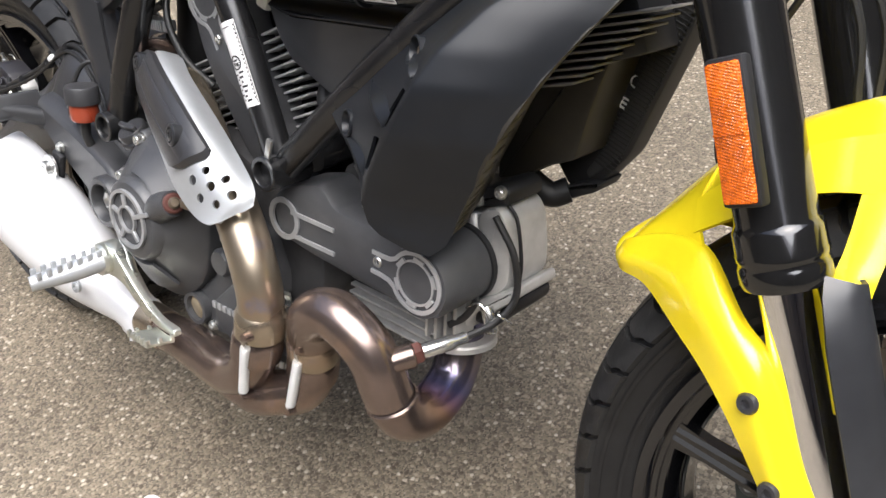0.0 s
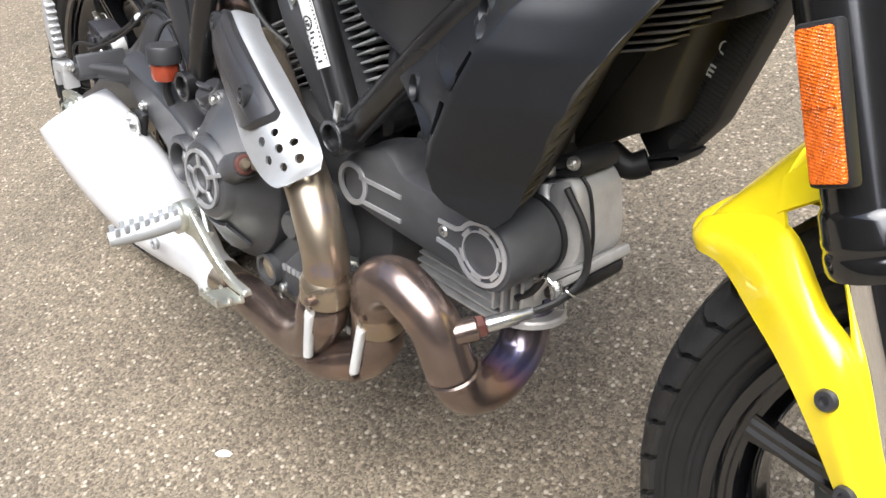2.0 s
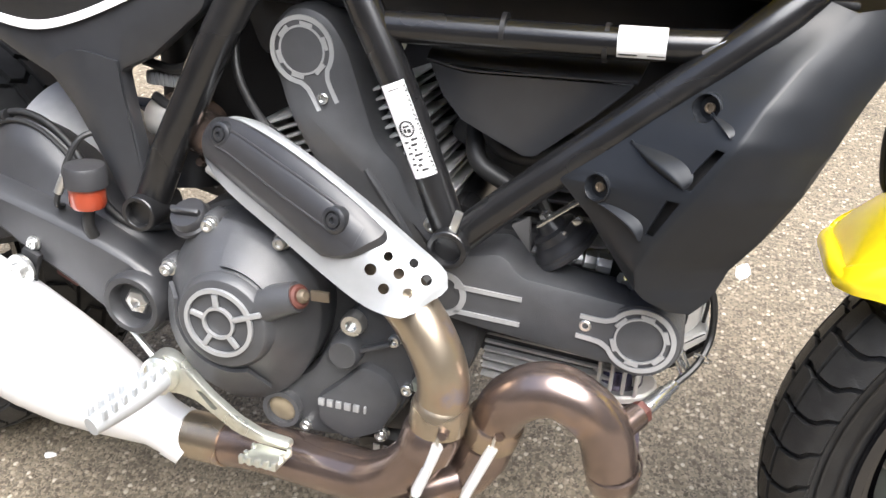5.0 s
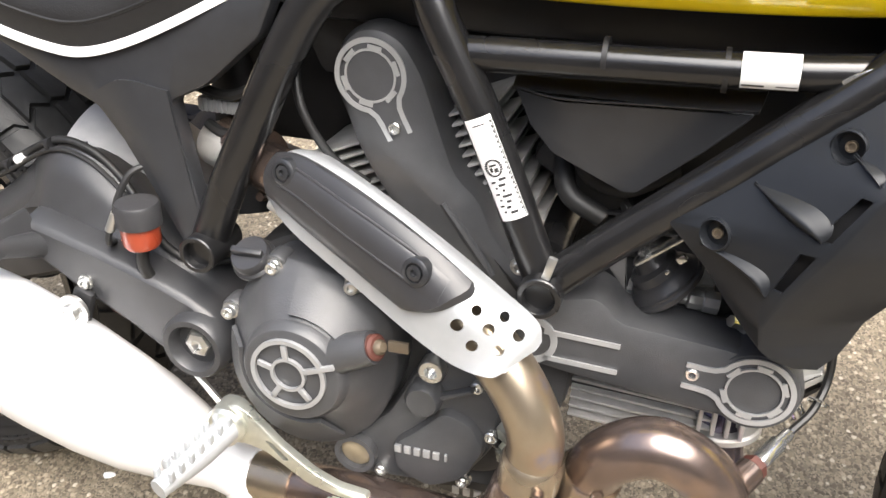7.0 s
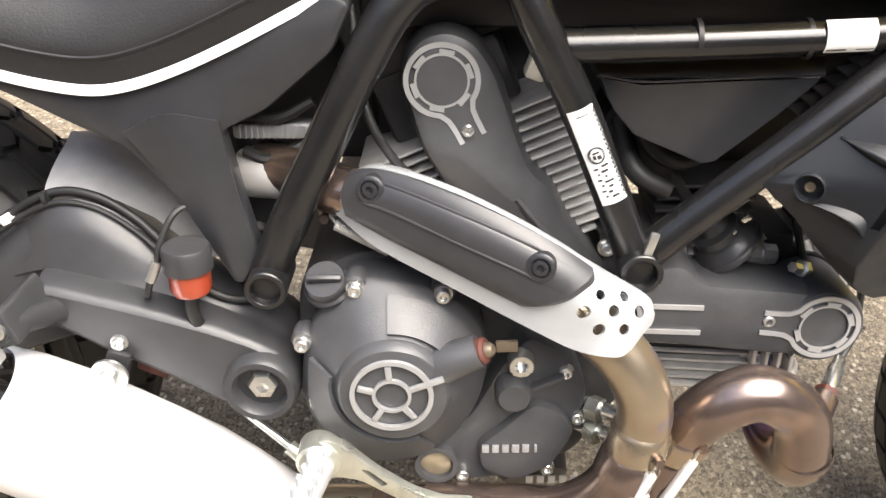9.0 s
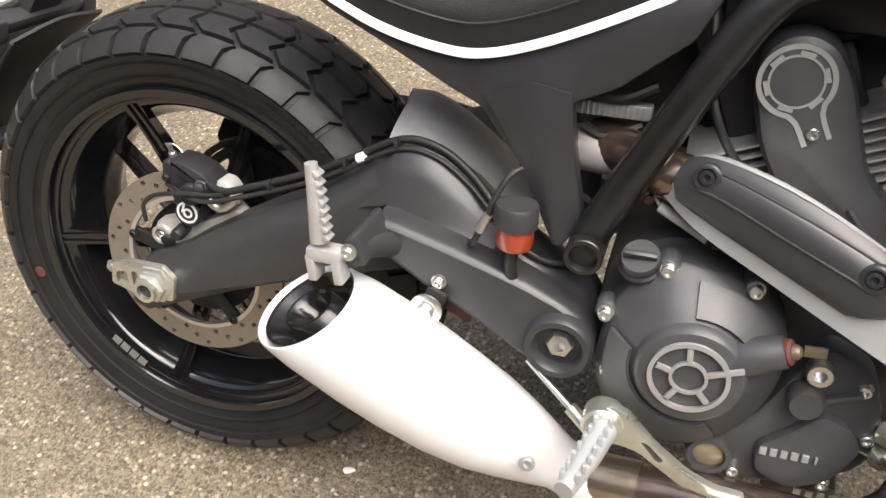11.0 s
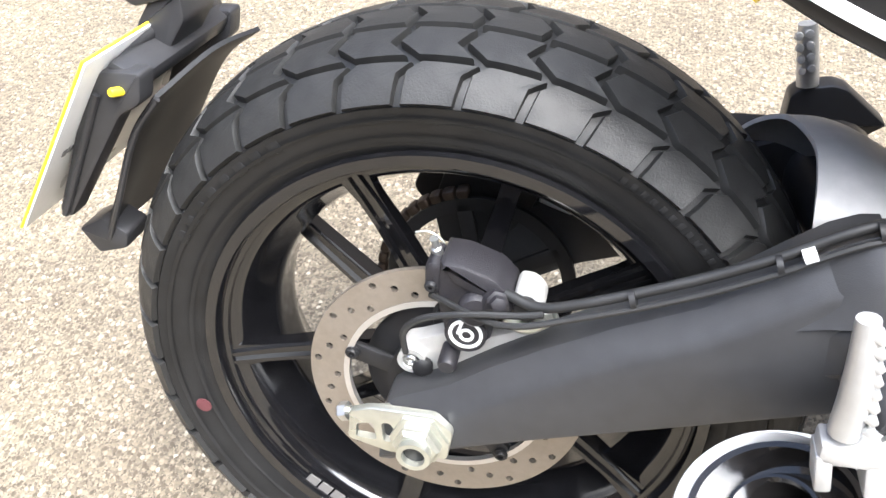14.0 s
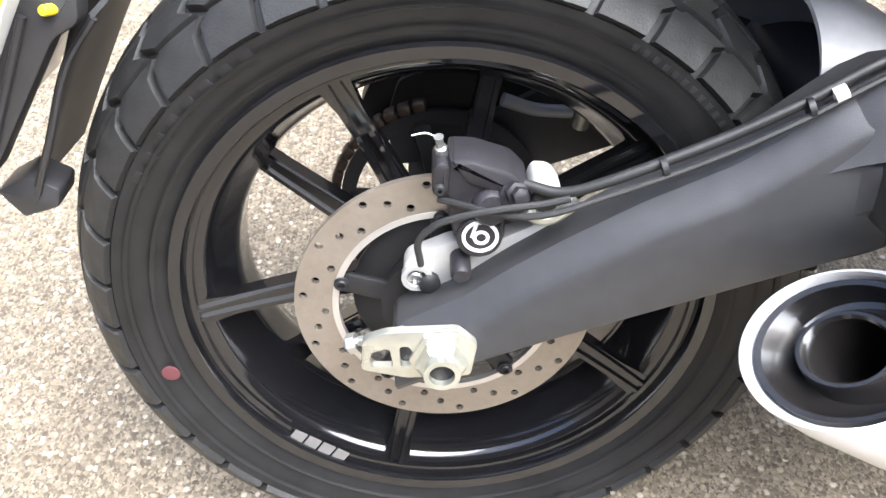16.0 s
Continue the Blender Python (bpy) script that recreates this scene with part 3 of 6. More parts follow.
bm = annulus(0.0108, 0.0134, 0.0008, (bx, by, bz), seg=36)
annulus(0.0036, 0.0060, 0.0008, (bx + 0.0006, by, bz - 0.0008), seg=24, bm=bm)
box((bx - 0.0044, by - 0.0006, bz + 0.0055), (0.0024, 0.0008, 0.012), 0, (0, 18, 0), bm)
part("badge", bm, M_white, caliper, "white ring badge")
part("caliper_pin", lathe([(0.0078, -0.02), (0.0078, 0.010), (0.006, 0.013), (0.0, 0.013)], (0.0139, -0.118, 0.3808), (0, -1, -0.1), 18), M_caliperblack, caliper)
part("bleed_nipple", lathe([(0.0045, 0), (0.0045, 0.008), (0.0028, 0.009), (0.0028, 0.016), (0.0036, 0.018)], (0.0040, -0.100, 0.4640), (-0.1, -0.3, 1), 12), M_bolt, caliper)
part("spring_wire", tube([(-0.0174, -0.0850, 0.4729), (-0.0064, -0.0850, 0.4742), (0.0034, -0.0850, 0.4674), (0.0079, -0.0850, 0.4590)], 0.0007, 6), M_zinc, caliper)
part("sensor_lead", tube([(-0.0143, -0.1420, 0.3994), (-0.0152, -0.1420, 0.4188), (-0.0060, -0.1420, 0.4300), (0.0090, -0.1420, 0.4370), (0.0399, -0.1420, 0.4427), (0.0705, -0.1420, 0.4456), (0.0894, -0.1420, 0.4491)], 0.0026, 8), M_hose, caliper)
bracket = part("caliper_bracket", slab([(-0.0301, 0.3729), (-0.0252, 0.3831), (-0.0131, 0.3865), (0.0084, 0.3956), (0.0377, 0.3931), (0.0628, 0.4043), (0.0852, 0.4164), (0.0929, 0.4092), (0.0935, 0.3952), (0.0504, 0.3691), (-0.0111, 0.3426), (-0.0139, 0.3565), (-0.0269, 0.3566)], -0.092, -0.108, 0.003, 0.005), M_alloy, bike, "bare cast aluminium caliper bracket")
part("bracket_lug", slab([(0.0643, 0.4463), (0.0677, 0.4534), (0.0796, 0.4519), (0.0875, 0.4414), (0.0871, 0.4312), (0.0744, 0.4224), (0.0629, 0.4324)], -0.094, -0.118, 0.004, 0.005), M_alloy, bracket)
part("lug_boot", lathe([(0.008, 0), (0.0095, 0.003), (0.0095, 0.008), (0.007, 0.010), (0.0, 0.010)], (0.0741, -0.118, 0.4387), (0.1, -1, 0), 18), M_dark, bracket)
part("hose_union", tube([(0.0607, -0.1260, 0.4317), (0.0688, -0.1260, 0.4248), (0.0787, -0.1260, 0.4242), (0.0885, -0.1260, 0.4303), (0.0968, -0.1260, 0.4373)], 0.0048, 10), M_zinc, bracket)
part("bracket_eye", annulus(0.0078, 0.0118, 0.007, (-0.0194, -0.106, 0.3666), seg=24), M_alloy, bracket)
part("bracket_bolt", screw(-0.0208, -0.1060, 0.3645, 0.0062, 0.006), M_bolt, bracket)
part("eye_boot", lathe([(0.0085, -0.01), (0.0085, 0.008), (0.006, 0.010), (0.0, 0.010)], (-0.0114, -0.106, 0.3613), (0.2, -1, 0), 16), M_dark, bracket)
part("bracket_mark", annulus(0.0025, 0.0034, 0.0006, (0.0683, -0.1081, 0.3956), seg=16), M_grey, bracket)

# ---- swingarm ----
def arm_section(x, zt):
    zr = 0.3185 + 0.345 * (x - 0.03)
    o = -0.035 * max(0.0, x - 0.08)
    lo = zr - max(0.014, 0.027 - 0.08 * (x + 0.04))
    zc = max(zr + 0.012, zt - 0.024)
    return x, [(-0.10, lo), (-0.128 + o, lo), (-0.1515 + o, zr - 0.0015), (-0.1525 + o, zr + 0.0015), (-0.1500 + o, zc - 0.006), (-0.1480 + o, zc), (-0.1435 + o, zc + 0.006), (-0.1320 + o, zt - 0.002), (-0.1260 + o, zt), (-0.10, zt)]


arm = part("swingarm", loft([arm_section(x, z) for x, z in ((-0.040, 0.331), (-0.036, 0.3395), (-0.026, 0.346), (0.015, 0.3645), (0.05, 0.3885), (0.088, 0.4115), (0.141, 0.441), (0.199, 0.468), (0.225, 0.485), (0.248, 0.503), (0.270, 0.519), (0.288, 0.527), (0.300, 0.528))]), M_swing, bike, "satin black cast swingarm", smooth=24)
front_arm = []
for x, step, zb, zr, zc, zt in ((0.252, 0.0, 0.410, 0.462, 0.492, 0.507), (0.270, 0.08, 0.424, 0.470, 0.505, 0.522), (0.284, 0.25, 0.434, 0.4745, 0.513, 0.531), (0.290, 1.0, 0.4325, 0.4775, 0.516, 0.5345), (0.302, 1.0, 0.436, 0.4765, 0.523, 0.538), (0.320, 1.0, 0.4265, 0.4725, 0.5235, 0.5375), (0.338, 1.0, 0.4155, 0.468, 0.5165, 0.5315), (0.369, 1.0, 0.4005, 0.4605, 0.497, 0.5145), (0.402, 1.0, 0.3845, 0.4515, 0.474, 0.484), (0.437, 1.0, 0.3635, 0.4415, 0.456, 0.462), (0.470, 1.0, 0.348, 0.4295, 0.439, 0.444), (0.492, 1.0, 0.350, 0.418, 0.425, 0.430), (0.507, 1.0, 0.366, 0.400, 0.405, 0.409)):
    o = -0.05 * (x - 0.38)
    out = 0.043 * (1 - step)
    side = 0.010 * max(0.0, (0.290 - x) / 0.038)
    hump = zc - zr
    front_arm.append((x, [(-0.105, zb + 0.004), (-0.188 + o + out, zb), (-0.198 + o + out, zb + 0.004), (-0.2005 + o + out, zb + 0.009), (-0.2005 + o + out, zr - 0.004), (-0.198 + o + out, zr), (-0.194 + o + out, zr + 0.0025), (-0.178 + o + out * 0.55, zr + min(0.006, 0.4 * hump)), (-0.1725 + o + side, zr + min(0.006, 0.4 * hump)), (-0.168 + o + side, zr + 0.4 * hump), (-0.163 + o + side, zr + 0.75 * hump), (-0.158 + o + side, zc), (-0.142 + side, zt), (-0.132 + side, zt), (-0.105, zt - 0.012)]))
part("front_arm", loft(front_arm), M_swing, arm, smooth=28)
part("swingarm_cross", tube([(0.31, -0.14, 0.475), (0.325, 0.0, 0.445), (0.31, 0.13, 0.455)], [0.042, 0.038, 0.042], 20), M_swing, arm)
part("pivot_boss", lathe([(0.033, 0), (0.033, 0.05), (0.030, 0.054), (0.0245, 0.054), (0.0225, 0.051), (0.021, 0.030), (0.0, 0.030)], (0.478, -0.165, 0.388)), M_swing, arm)
part("pivot_bolt", lathe([(0.015, 0), (0.015, 0.012), (0.012, 0.016), (0.006, 0.017), (0.0, 0.014)], (0.479, -0.195, 0.388), seg=6), M_bolt, arm, "bright hexagon pivot bolt")
part("far_arm", slab([(-0.034, 0.298), (-0.03, 0.362), (0.14, 0.44), (0.28, 0.49), (0.48, 0.43), (0.5, 0.36), (0.3, 0.40), (0.095, 0.338), (0.02, 0.298)], 0.10, 0.15, 0.006, 0.012), M_swing, arm)
adj = part("chain_adjuster", slab([(-0.064, 0.316), (-0.06, 0.345), (-0.042, 0.351), (0.01, 0.351), (0.024, 0.336), (0.018, 0.306), (-0.03, 0.306)], -0.15, -0.157, 0.0015, 0.004), M_zinc, bike, "zinc-plated chain adjuster plate on the swingarm end")
bm = slab([(-0.057, 0.319), (-0.055, 0.333), (-0.041, 0.336), (-0.039, 0.318)], -0.14, -0.17, 0.0, 0.003)
slab([(-0.034, 0.318), (-0.034, 0.337), (-0.027, 0.338), (-0.022, 0.328), (-0.027, 0.317)], -0.14, -0.17, 0.0, 0.003, bm)
cut(adj, bm)
part("axle_nut", lathe([(0.024, 0), (0.024, 0.004), (0.0195, 0.005), (0.0195, 0.012), (0.0165, 0.015)], (-0.003, -0.157, 0.327), seg=6), M_zinc, adj)
part("axle_end", annulus(0.0095, 0.0135, 0.022, (-0.003, -0.157, 0.327), seg=28), M_zinc, adj)
# dark disc in the axle's bore, painting the shade of its hollow
part("axle_bore_shade", lathe([(0.0095, 0), (0.0095, 0.0012)], (-0.003, -0.172, 0.327), seg=20), M_dark, adj)
part("adjuster_bolt", tube([(-0.03, -0.146, 0.344), (-0.072, -0.142, 0.33)], 0.004, 10), M_zinc, adj)
part("adjuster_head", lathe([(0.008, 0), (0.008, 0.007), (0.006, 0.009)], (-0.066, -0.143, 0.332), (-0.95, 0.05, -0.3), 6), M_bolt, adj)

# brake line along the swingarm, with its ties
hose = part("brake_hose", tube([(0.06, -0.125, 0.452), (0.085, -0.135, 0.45), (0.117, -0.14, 0.461), (0.184, -0.14, 0.487), (0.234, -0.14, 0.511), (0.292, -0.138, 0.541), (0.332, -0.14, 0.54), (0.368, -0.145, 0.52), (0.398, -0.155, 0.492), (0.424, -0.165, 0.464), (0.455, -0.165, 0.45), (0.49, -0.15, 0.45)], 0.004, 10), M_hose, bike, "black rubber brake hose tied along the swingarm")
part("sensor_cable", tube([(0.0, -0.115, 0.437), (0.06, -0.145, 0.438), (0.117, -0.147, 0.454), (0.184, -0.147, 0.479), (0.234, -0.147, 0.503), (0.292, -0.146, 0.534), (0.332, -0.148, 0.533), (0.368, -0.152, 0.512), (0.40, -0.16, 0.484), (0.44, -0.165, 0.45)], 0.0026, 8), M_hose, hose)
for x, y, z in ((0.15, -0.143, 0.471), (0.238, -0.143, 0.509), (0.292, -0.142, 0.538), (0.395, -0.157, 0.49)):
    part("cable_tie", lathe([(0.0072, -0.002), (0.0072, 0.002)], (x, y, z), (1, 0, 0.3), 12), M_dark, hose)
part("white_clip", lathe([(0.0052, -0.004), (0.0052, 0.004)], (0.254, -0.145, 0.519), (0.9, 0, 0.45), 12), M_white, hose, "white cable clip")

# ---- passenger peg and its hanger ----
peg = part("passenger_peg", tube([(0.262, -0.264, 0.485), (0.262, -0.266, 0.52), (0.258, -0.266, 0.56)], [0.0085, 0.0085, 0.006], 12), M_peg, bike, "folded aluminium passenger footpeg")
for k in range(8):
    part("peg_tooth", box((0.272 - k * 0.0011, -0.266, 0.492 + k * 0.0085), (0.007, 0.013, 0.0045), 0.001, (0, 35, 0)), M_peg, peg)
part("peg_clevis", box((0.268, -0.262, 0.473), (0.034, 0.020, 0.014), 0.003), M_peg, peg)
part("clevis_leg", box((0.256, -0.262, 0.459), (0.009, 0.02, 0.026), 0.002, (0, -8, 0)), M_peg, peg)
part("clevis_leg", box((0.281, -0.262, 0.459), (0.009, 0.02, 0.026), 0.002, (0, -8, 0)), M_peg, peg)
part("peg_bolt", screw(0.289, -0.262, 0.477, 0.006, 0.006), M_bolt, peg)
hanger = part("peg_hanger", slab([(0.278, 0.452), (0.282, 0.486), (0.292, 0.492), (0.304, 0.462)], -0.19, -0.256, 0.004, 0.005), M_swing, bike, "black cast footpeg hanger")
part("hanger_arm", tube([(0.305, -0.19, 0.455), (0.292, -0.232, 0.468), (0.287, -0.258, 0.472)], [0.013, 0.011, 0.010], 14), M_swing, hanger)
lug = part("muffler_lug", box((0.35, -0.205, 0.40), (0.022, 0.010, 0.046), 0.004, (0, 20, 0)), M_dark, bike, "steel muffler bracket")
part("lug_bolt", screw(0.348, -0.216, 0.402, 0.009, 0.009), M_bolt, lug)
part("washer", lathe([(0.0165, 0), (0.0165, 0.003), (0.013, 0.004)], (0.348, -0.213, 0.402), seg=24), M_bolt, lug)
part("lug_bolt", screw(0.356, -0.20, 0.427, 0.006, 0.006), M_bolt, lug)
part("rusty_link", box((0.372, -0.17, 0.385), (0.03, 0.01, 0.022), 0.003, (0, 25, 0)), M_brown, lug)

# ---- muffler ----
A0, A1 = Vector((0.516, -0.200, 0.229)), Vector((0.2385, -0.2498, 0.4029))
ax = (A1 - A0)
LM = ax.length
ax = ax.normalized()
FACE = Vector((-0.466, -0.305, 0.83)).normalized()


def slashed(bm):
    """Tilts the rear end of the silencer, so that its face looks up and outwards."""
    for v in bm.verts:
        along = (v.co - A0).dot(ax)
        v.co.z -= 0.0065 * math.sin(math.pi * min(max(along / LM, 0.0), 1.0)) ** 2
        rho = v.co - A0 - along * ax
        w = min(max((along - 0.17) / (LM - 0.20), 0.0), 1.0)
        v.co -= ax * (rho.dot(FACE) / ax.dot(FACE)) * w
    return bm


muf = part("muffler", slashed(lathe([(0.027, 0.0), (0.028, 0.03), (0.034, 0.05), (0.0435, 0.085), (0.0515, 0.12), (0.0567, 0.165), (0.0592, 0.21), (0.0597, 0.25), (0.0575, LM - 0.03), (0.0540, LM - 0.004), (0.0526, LM), (0.0508, LM + 0.001), (0.0493, LM - 0.003), (0.0487, LM - 0.03)], A0, ax, 64, caps=False)), M_muffler, bike, "white-silver tapered aluminium silencer")
part("end_cap", slashed(lathe([(0.0489, LM - 0.010), (0.0465, LM - 0.003), (0.043, LM - 0.004), (0.0395, LM - 0.010), (0.0355, LM - 0.017), (0.0315, LM - 0.019), (0.0285, LM - 0.015), (0.0265, LM - 0.006), (0.0248, LM - 0.003), (0.0225, LM - 0.003), (0.0205, LM - 0.006), (0.0195, LM - 0.012), (0.019, LM - 0.05), (0.0185, LM - 0.10), (0.0, LM - 0.10)], A0, ax, 56, caps=False)), M_cap, muf, "gloss black end cap round the outlet", smooth=24)
part("muffler_screw", screw(0.468, -0.262, 0.285, 0.006, 0.003, (0.1, -1, 0.2)), M_silver, muf)
part("front_collar", lathe([(0.0292, -0.008), (0.0292, 0.012)], A0, ax, 40), M_muffler, muf)

# ---- exhaust pipes ----
S_PIPE = [(0.952, -0.100, 0.362), (0.954, -0.103, 0.325), (0.958, -0.122, 0.297), (0.962, -0.160, 0.285), (0.964, -0.196, 0.296), (0.960, -0.214, 0.325), (0.945, -0.224, 0.372), (0.905, -0.230, 0.398), (0.868, -0.226, 0.378), (0.849, -0.208, 0.33), (0.838, -0.203, 0.288), (0.812, -0.206, 0.258), (0.765, -0.215, 0.248)]
pipe2 = part("front_header_pipe", tube(S_PIPE, 0.0245, 24, 7), M_pipe2, bike, "heat-browned front exhaust header bent in an S")
P1 = [(0.60, -0.165, 0.548), (0.66, -0.19, 0.522), (0.72, -0.215, 0.488), (0.770, -0.231, 0.455), (0.798, -0.239, 0.420), (0.808, -0.240, 0.385), (0.804, -0.240, 0.345)]
P1_LOW = [(0.8045, -0.240, 0.350), (0.792, -0.239, 0.312), (0.769, -0.235, 0.280), (0.733, -0.229, 0.259), (0.68, -0.221, 0.253)]
pipe1 = part("rear_header_pipe", tube(P1, 0.0235, 24, 7), M_pipe1, bike, "golden stainless rear exhaust header")
part("header_elbow", tube(P1_LOW, 0.0242, 24, 7), M_pipe2, pipe1, "browned lower elbow")
coll = part("collector_pipe", tube([(0.825, -0.21, 0.268), (0.775, -0.222, 0.252), (0.70, -0.22, 0.252), (0.62, -0.212, 0.248), (0.56, -0.206, 0.238), (0.51, -0.198, 0.232)], [0.022, 0.027, 0.0265, 0.025, 0.0235, 0.0235], 24), M_pipe2, bike, "browned exhaust collector running to the silencer")
part("bright_sleeve", tube([(0.574, -0.2075, 0.2405), (0.525, -0.2005, 0.2345)], 0.0256, 24), M_pipe1, coll)


def collar(at, along, r, owner, material):
    part("pipe_collar", lathe([(r, -0.014), (r + 0.0028, -0.012), (r + 0.003, 0.010), (r + 0.0012, 0.014), (r, 0.016)], at, along, 32, caps=False), material, owner)


collar((0.8055, -0.24, 0.356), (0.12, 0, 1), 0.0235, pipe1, M_pipe1)
collar((0.7985, -0.24, 0.328), (0.3, 0, 1), 0.0243, pipe1, M_pipe2)
collar((0.8505, -0.21, 0.334), (0.25, -0.25, 1), 0.0245, pipe2, M_pipe1)
collar((0.842, -0.204, 0.305), (0.25, -0.1, 1), 0.0247, pipe2, M_pipe2)
part("weld_ring", lathe([(0.0245, -0.004), (0.0262, -0.002), (0.0262, 0.002), (0.0245, 0.004)], (0.9625, -0.213, 0.322), (-0.15, -0.35, 1), 32, caps=False), M_pipe2, pipe2)
part("flange", lathe([(0.034, 0), (0.036, 0.002), (0.036, 0.007), (0.026, 0.01)], (0.955, -0.1, 0.343), (0.1, -0.05, -1), 24), M_alloy, pipe2)


def spring(a, b, owner):
    a, b = Vector(a), Vector(b)
    d = (b - a)
    s = d.orthogonal().normalized()
    w = d.normalized().cross(s)
    turns, n = 26, 26 * 8
    pts = [a + d * (0.16 + 0.72 * i / n) + 0.0044 * (math.cos(2 * math.pi * turns * i / n) * s + math.sin(2 * math.pi * turns * i / n) * w) for i in range(n + 1)]
    sp = part("spring", tube(pts, 0.0011, 5, 1), M_spring, owner, "bright coil spring")
    part("spring_core", tube([a + d * 0.16, a + d * 0.88], 0.0036, 8), M_alloy, owner)
    for p, q in ((a, a + d * 0.17), (a + d * 0.87, b)):
        part("spring_hook", tube([p + s * 0.004, p.lerp(q, 0.5) + s * 0.003, q], 0.0015, 6), M_bolt, owner)
    part("spring_lug", lathe([(0.004, -0.012), (0.005, 0.0), (0.004, 0.004)], a, (0, -1, 0.2), 10), M_pipe2, owner)
    part("spring_lug", lathe([(0.004, -0.012), (0.005, 0.0), (0.004, 0.004)], b, (0, -1, 0.2), 10), M_pipe2, owner)
    return sp


spring((0.8175, -0.268, 0.355), (0.7895, -0.256, 0.266), pipe1)
spring((0.862, -0.238, 0.345), (0.8295, -0.228, 0.253), pipe2)

# oxygen sensor
sens = part("oxygen_sensor", lathe([(0.012, -0.012), (0.012, 0.008), (0.010, 0.010)], (0.9715, -0.2075, 0.370), (0.52, 0.79, 0.22), 20), M_pipe2, bike, "steel oxygen sensor screwed into the front header")
sax = Vector((0.52, 0.79, 0.22)).normalized()
sp0 = Vector((0.9715, -0.2075, 0.370))
part("hexagon", lathe([(0.0108, 0.008), (0.0108, 0.016), (0.0085, 0.018)], sp0, sax, 6), M_brown, sens)
part("body", lathe([(0.0068, 0.016), (0.0074, 0.020), (0.0074, 0.046), (0.0056, 0.049), (0.0056, 0.060), (0.004, 0.062)], sp0, sax, 16), M_bolt, sens)
part("lead", tube([sp0 + sax * 0.060, sp0 + sax * 0.085 + Vector((0.004, 0, 0.008)), (1.03, -0.12, 0.42), (1.025, -0.12, 0.46), (1.005, -0.125, 0.495)], 0.0035, 8), M_hose, sens)
part("clip", tube([(1.018, -0.128, 0.403), (1.026, -0.14, 0.408), (1.034, -0.13, 0.398), (1.028, -0.118, 0.39), (1.018, -0.125, 0.398)], 0.0012, 6), M_bolt, sens)

# ---- heat shield ----
BACK_EDGE = [(0.560, -0.160, 0.568), (0.590, -0.163, 0.579), (0.649, -0.190, 0.568), (0.717, -0.208, 0.538), (0.768, -0.221, 0.511), (0.800, -0.233, 0.495), (0.806, -0.240, 0.482)]
SHOULDER = [(0.558, -0.178, 0.575), (0.588, -0.190, 0.586), (0.650, -0.217, 0.577), (0.718, -0.236, 0.548), (0.766, -0.242, 0.515), (0.797, -0.245, 0.493), (0.803, -0.247, 0.478)]
MIDDLE = [(0.552, -0.190, 0.562), (0.590, -0.208, 0.566), (0.653, -0.235, 0.549), (0.713, -0.254, 0.527), (0.757, -0.262, 0.502), (0.790, -0.256, 0.485), (0.796, -0.254, 0.474)]
LOWER = [(0.549, -0.186, 0.545), (0.583, -0.211, 0.527), (0.648, -0.237, 0.502), (0.704, -0.259, 0.481), (0.742, -0.267, 0.465), (0.772, -0.271, 0.462), (0.785, -0.265, 0.466)]
grid = smooth_grid([BACK_EDGE, SHOULDER, MIDDLE, LOWER], 40, 6)
shield = part("heat_shield", sheet(grid, -0.003), M_silver, bike, "silver steel heat shield with seven holes at its end")
bm = bmesh.new()
for x, y, z, r in ((0.747, -0.268, 0.500, 0.0050), (0.769, -0.260, 0.497, 0.0046), (0.758, -0.256, 0.509, 0.0040), (0.777, -0.246, 0.502, 0.0040), (0.790, -0.251, 0.491, 0.0048), (0.760, -0.271, 0.486, 0.0046), (0.779, -0.265, 0.483, 0.0042)):
    lathe([(r, -0.035), (r, 0.03)], (x, y, z), (0.3, -0.85, 0.4), 18, bm)
cut(shield, bm)


def on_shield(s, w, lift):
    """A point of the shield: s along it, w from its lower to its upper edge."""
    n, m = len(grid) - 1, len(grid[0]) - 1
    i, j = w * n, s * m
    i0, j0 = min(int(i), n - 1), min(int(j), m - 1)
    a = grid[i0][j0].lerp(grid[i0][j0 + 1], j - j0)
    b = grid[i0 + 1][j0].lerp(grid[i0 + 1][j0 + 1], j - j0)
    nrm = (grid[i0][j0 + 1] - grid[i0][j0]).cross(grid[i0 + 1][j0] - grid[i0][j0]).normalized()
    if nrm.y > 0:
        nrm = -nrm
    return a.lerp(b, i - i0) + nrm * lift


pad = []
for w in np.linspace(0.0, 1.0, 13):
    row = []
    lo = 0.02 + 0.05 * abs(w - 0.5) ** 2 * 4
    hi = 0.655 - 0.10 * w - 0.06 * abs(w - 0.45) ** 3 * 8
    for s in np.linspace(lo, hi, 34):
        edge = min(w, 1 - w, (s - lo) * 6, (hi - s) * 6)
        upper = 0.36 + 0.04 * s
        row.append(on_shield(s, upper + (0.90 - upper) * w, 0.0015 + 0.0055 * min(1, edge / 0.10) ** 0.5))
    pad.append(row)
insert = part("shield_insert", sheet(pad, -0.004), M_satin, shield, "black moulded insert")
for w in (0.53, 0.71):
    part("insert_groove", tube([on_shield(s, w, 0.0074) for s in np.linspace(0.13, 0.50, 12)], 0.0013, 8), M_satin, shield)
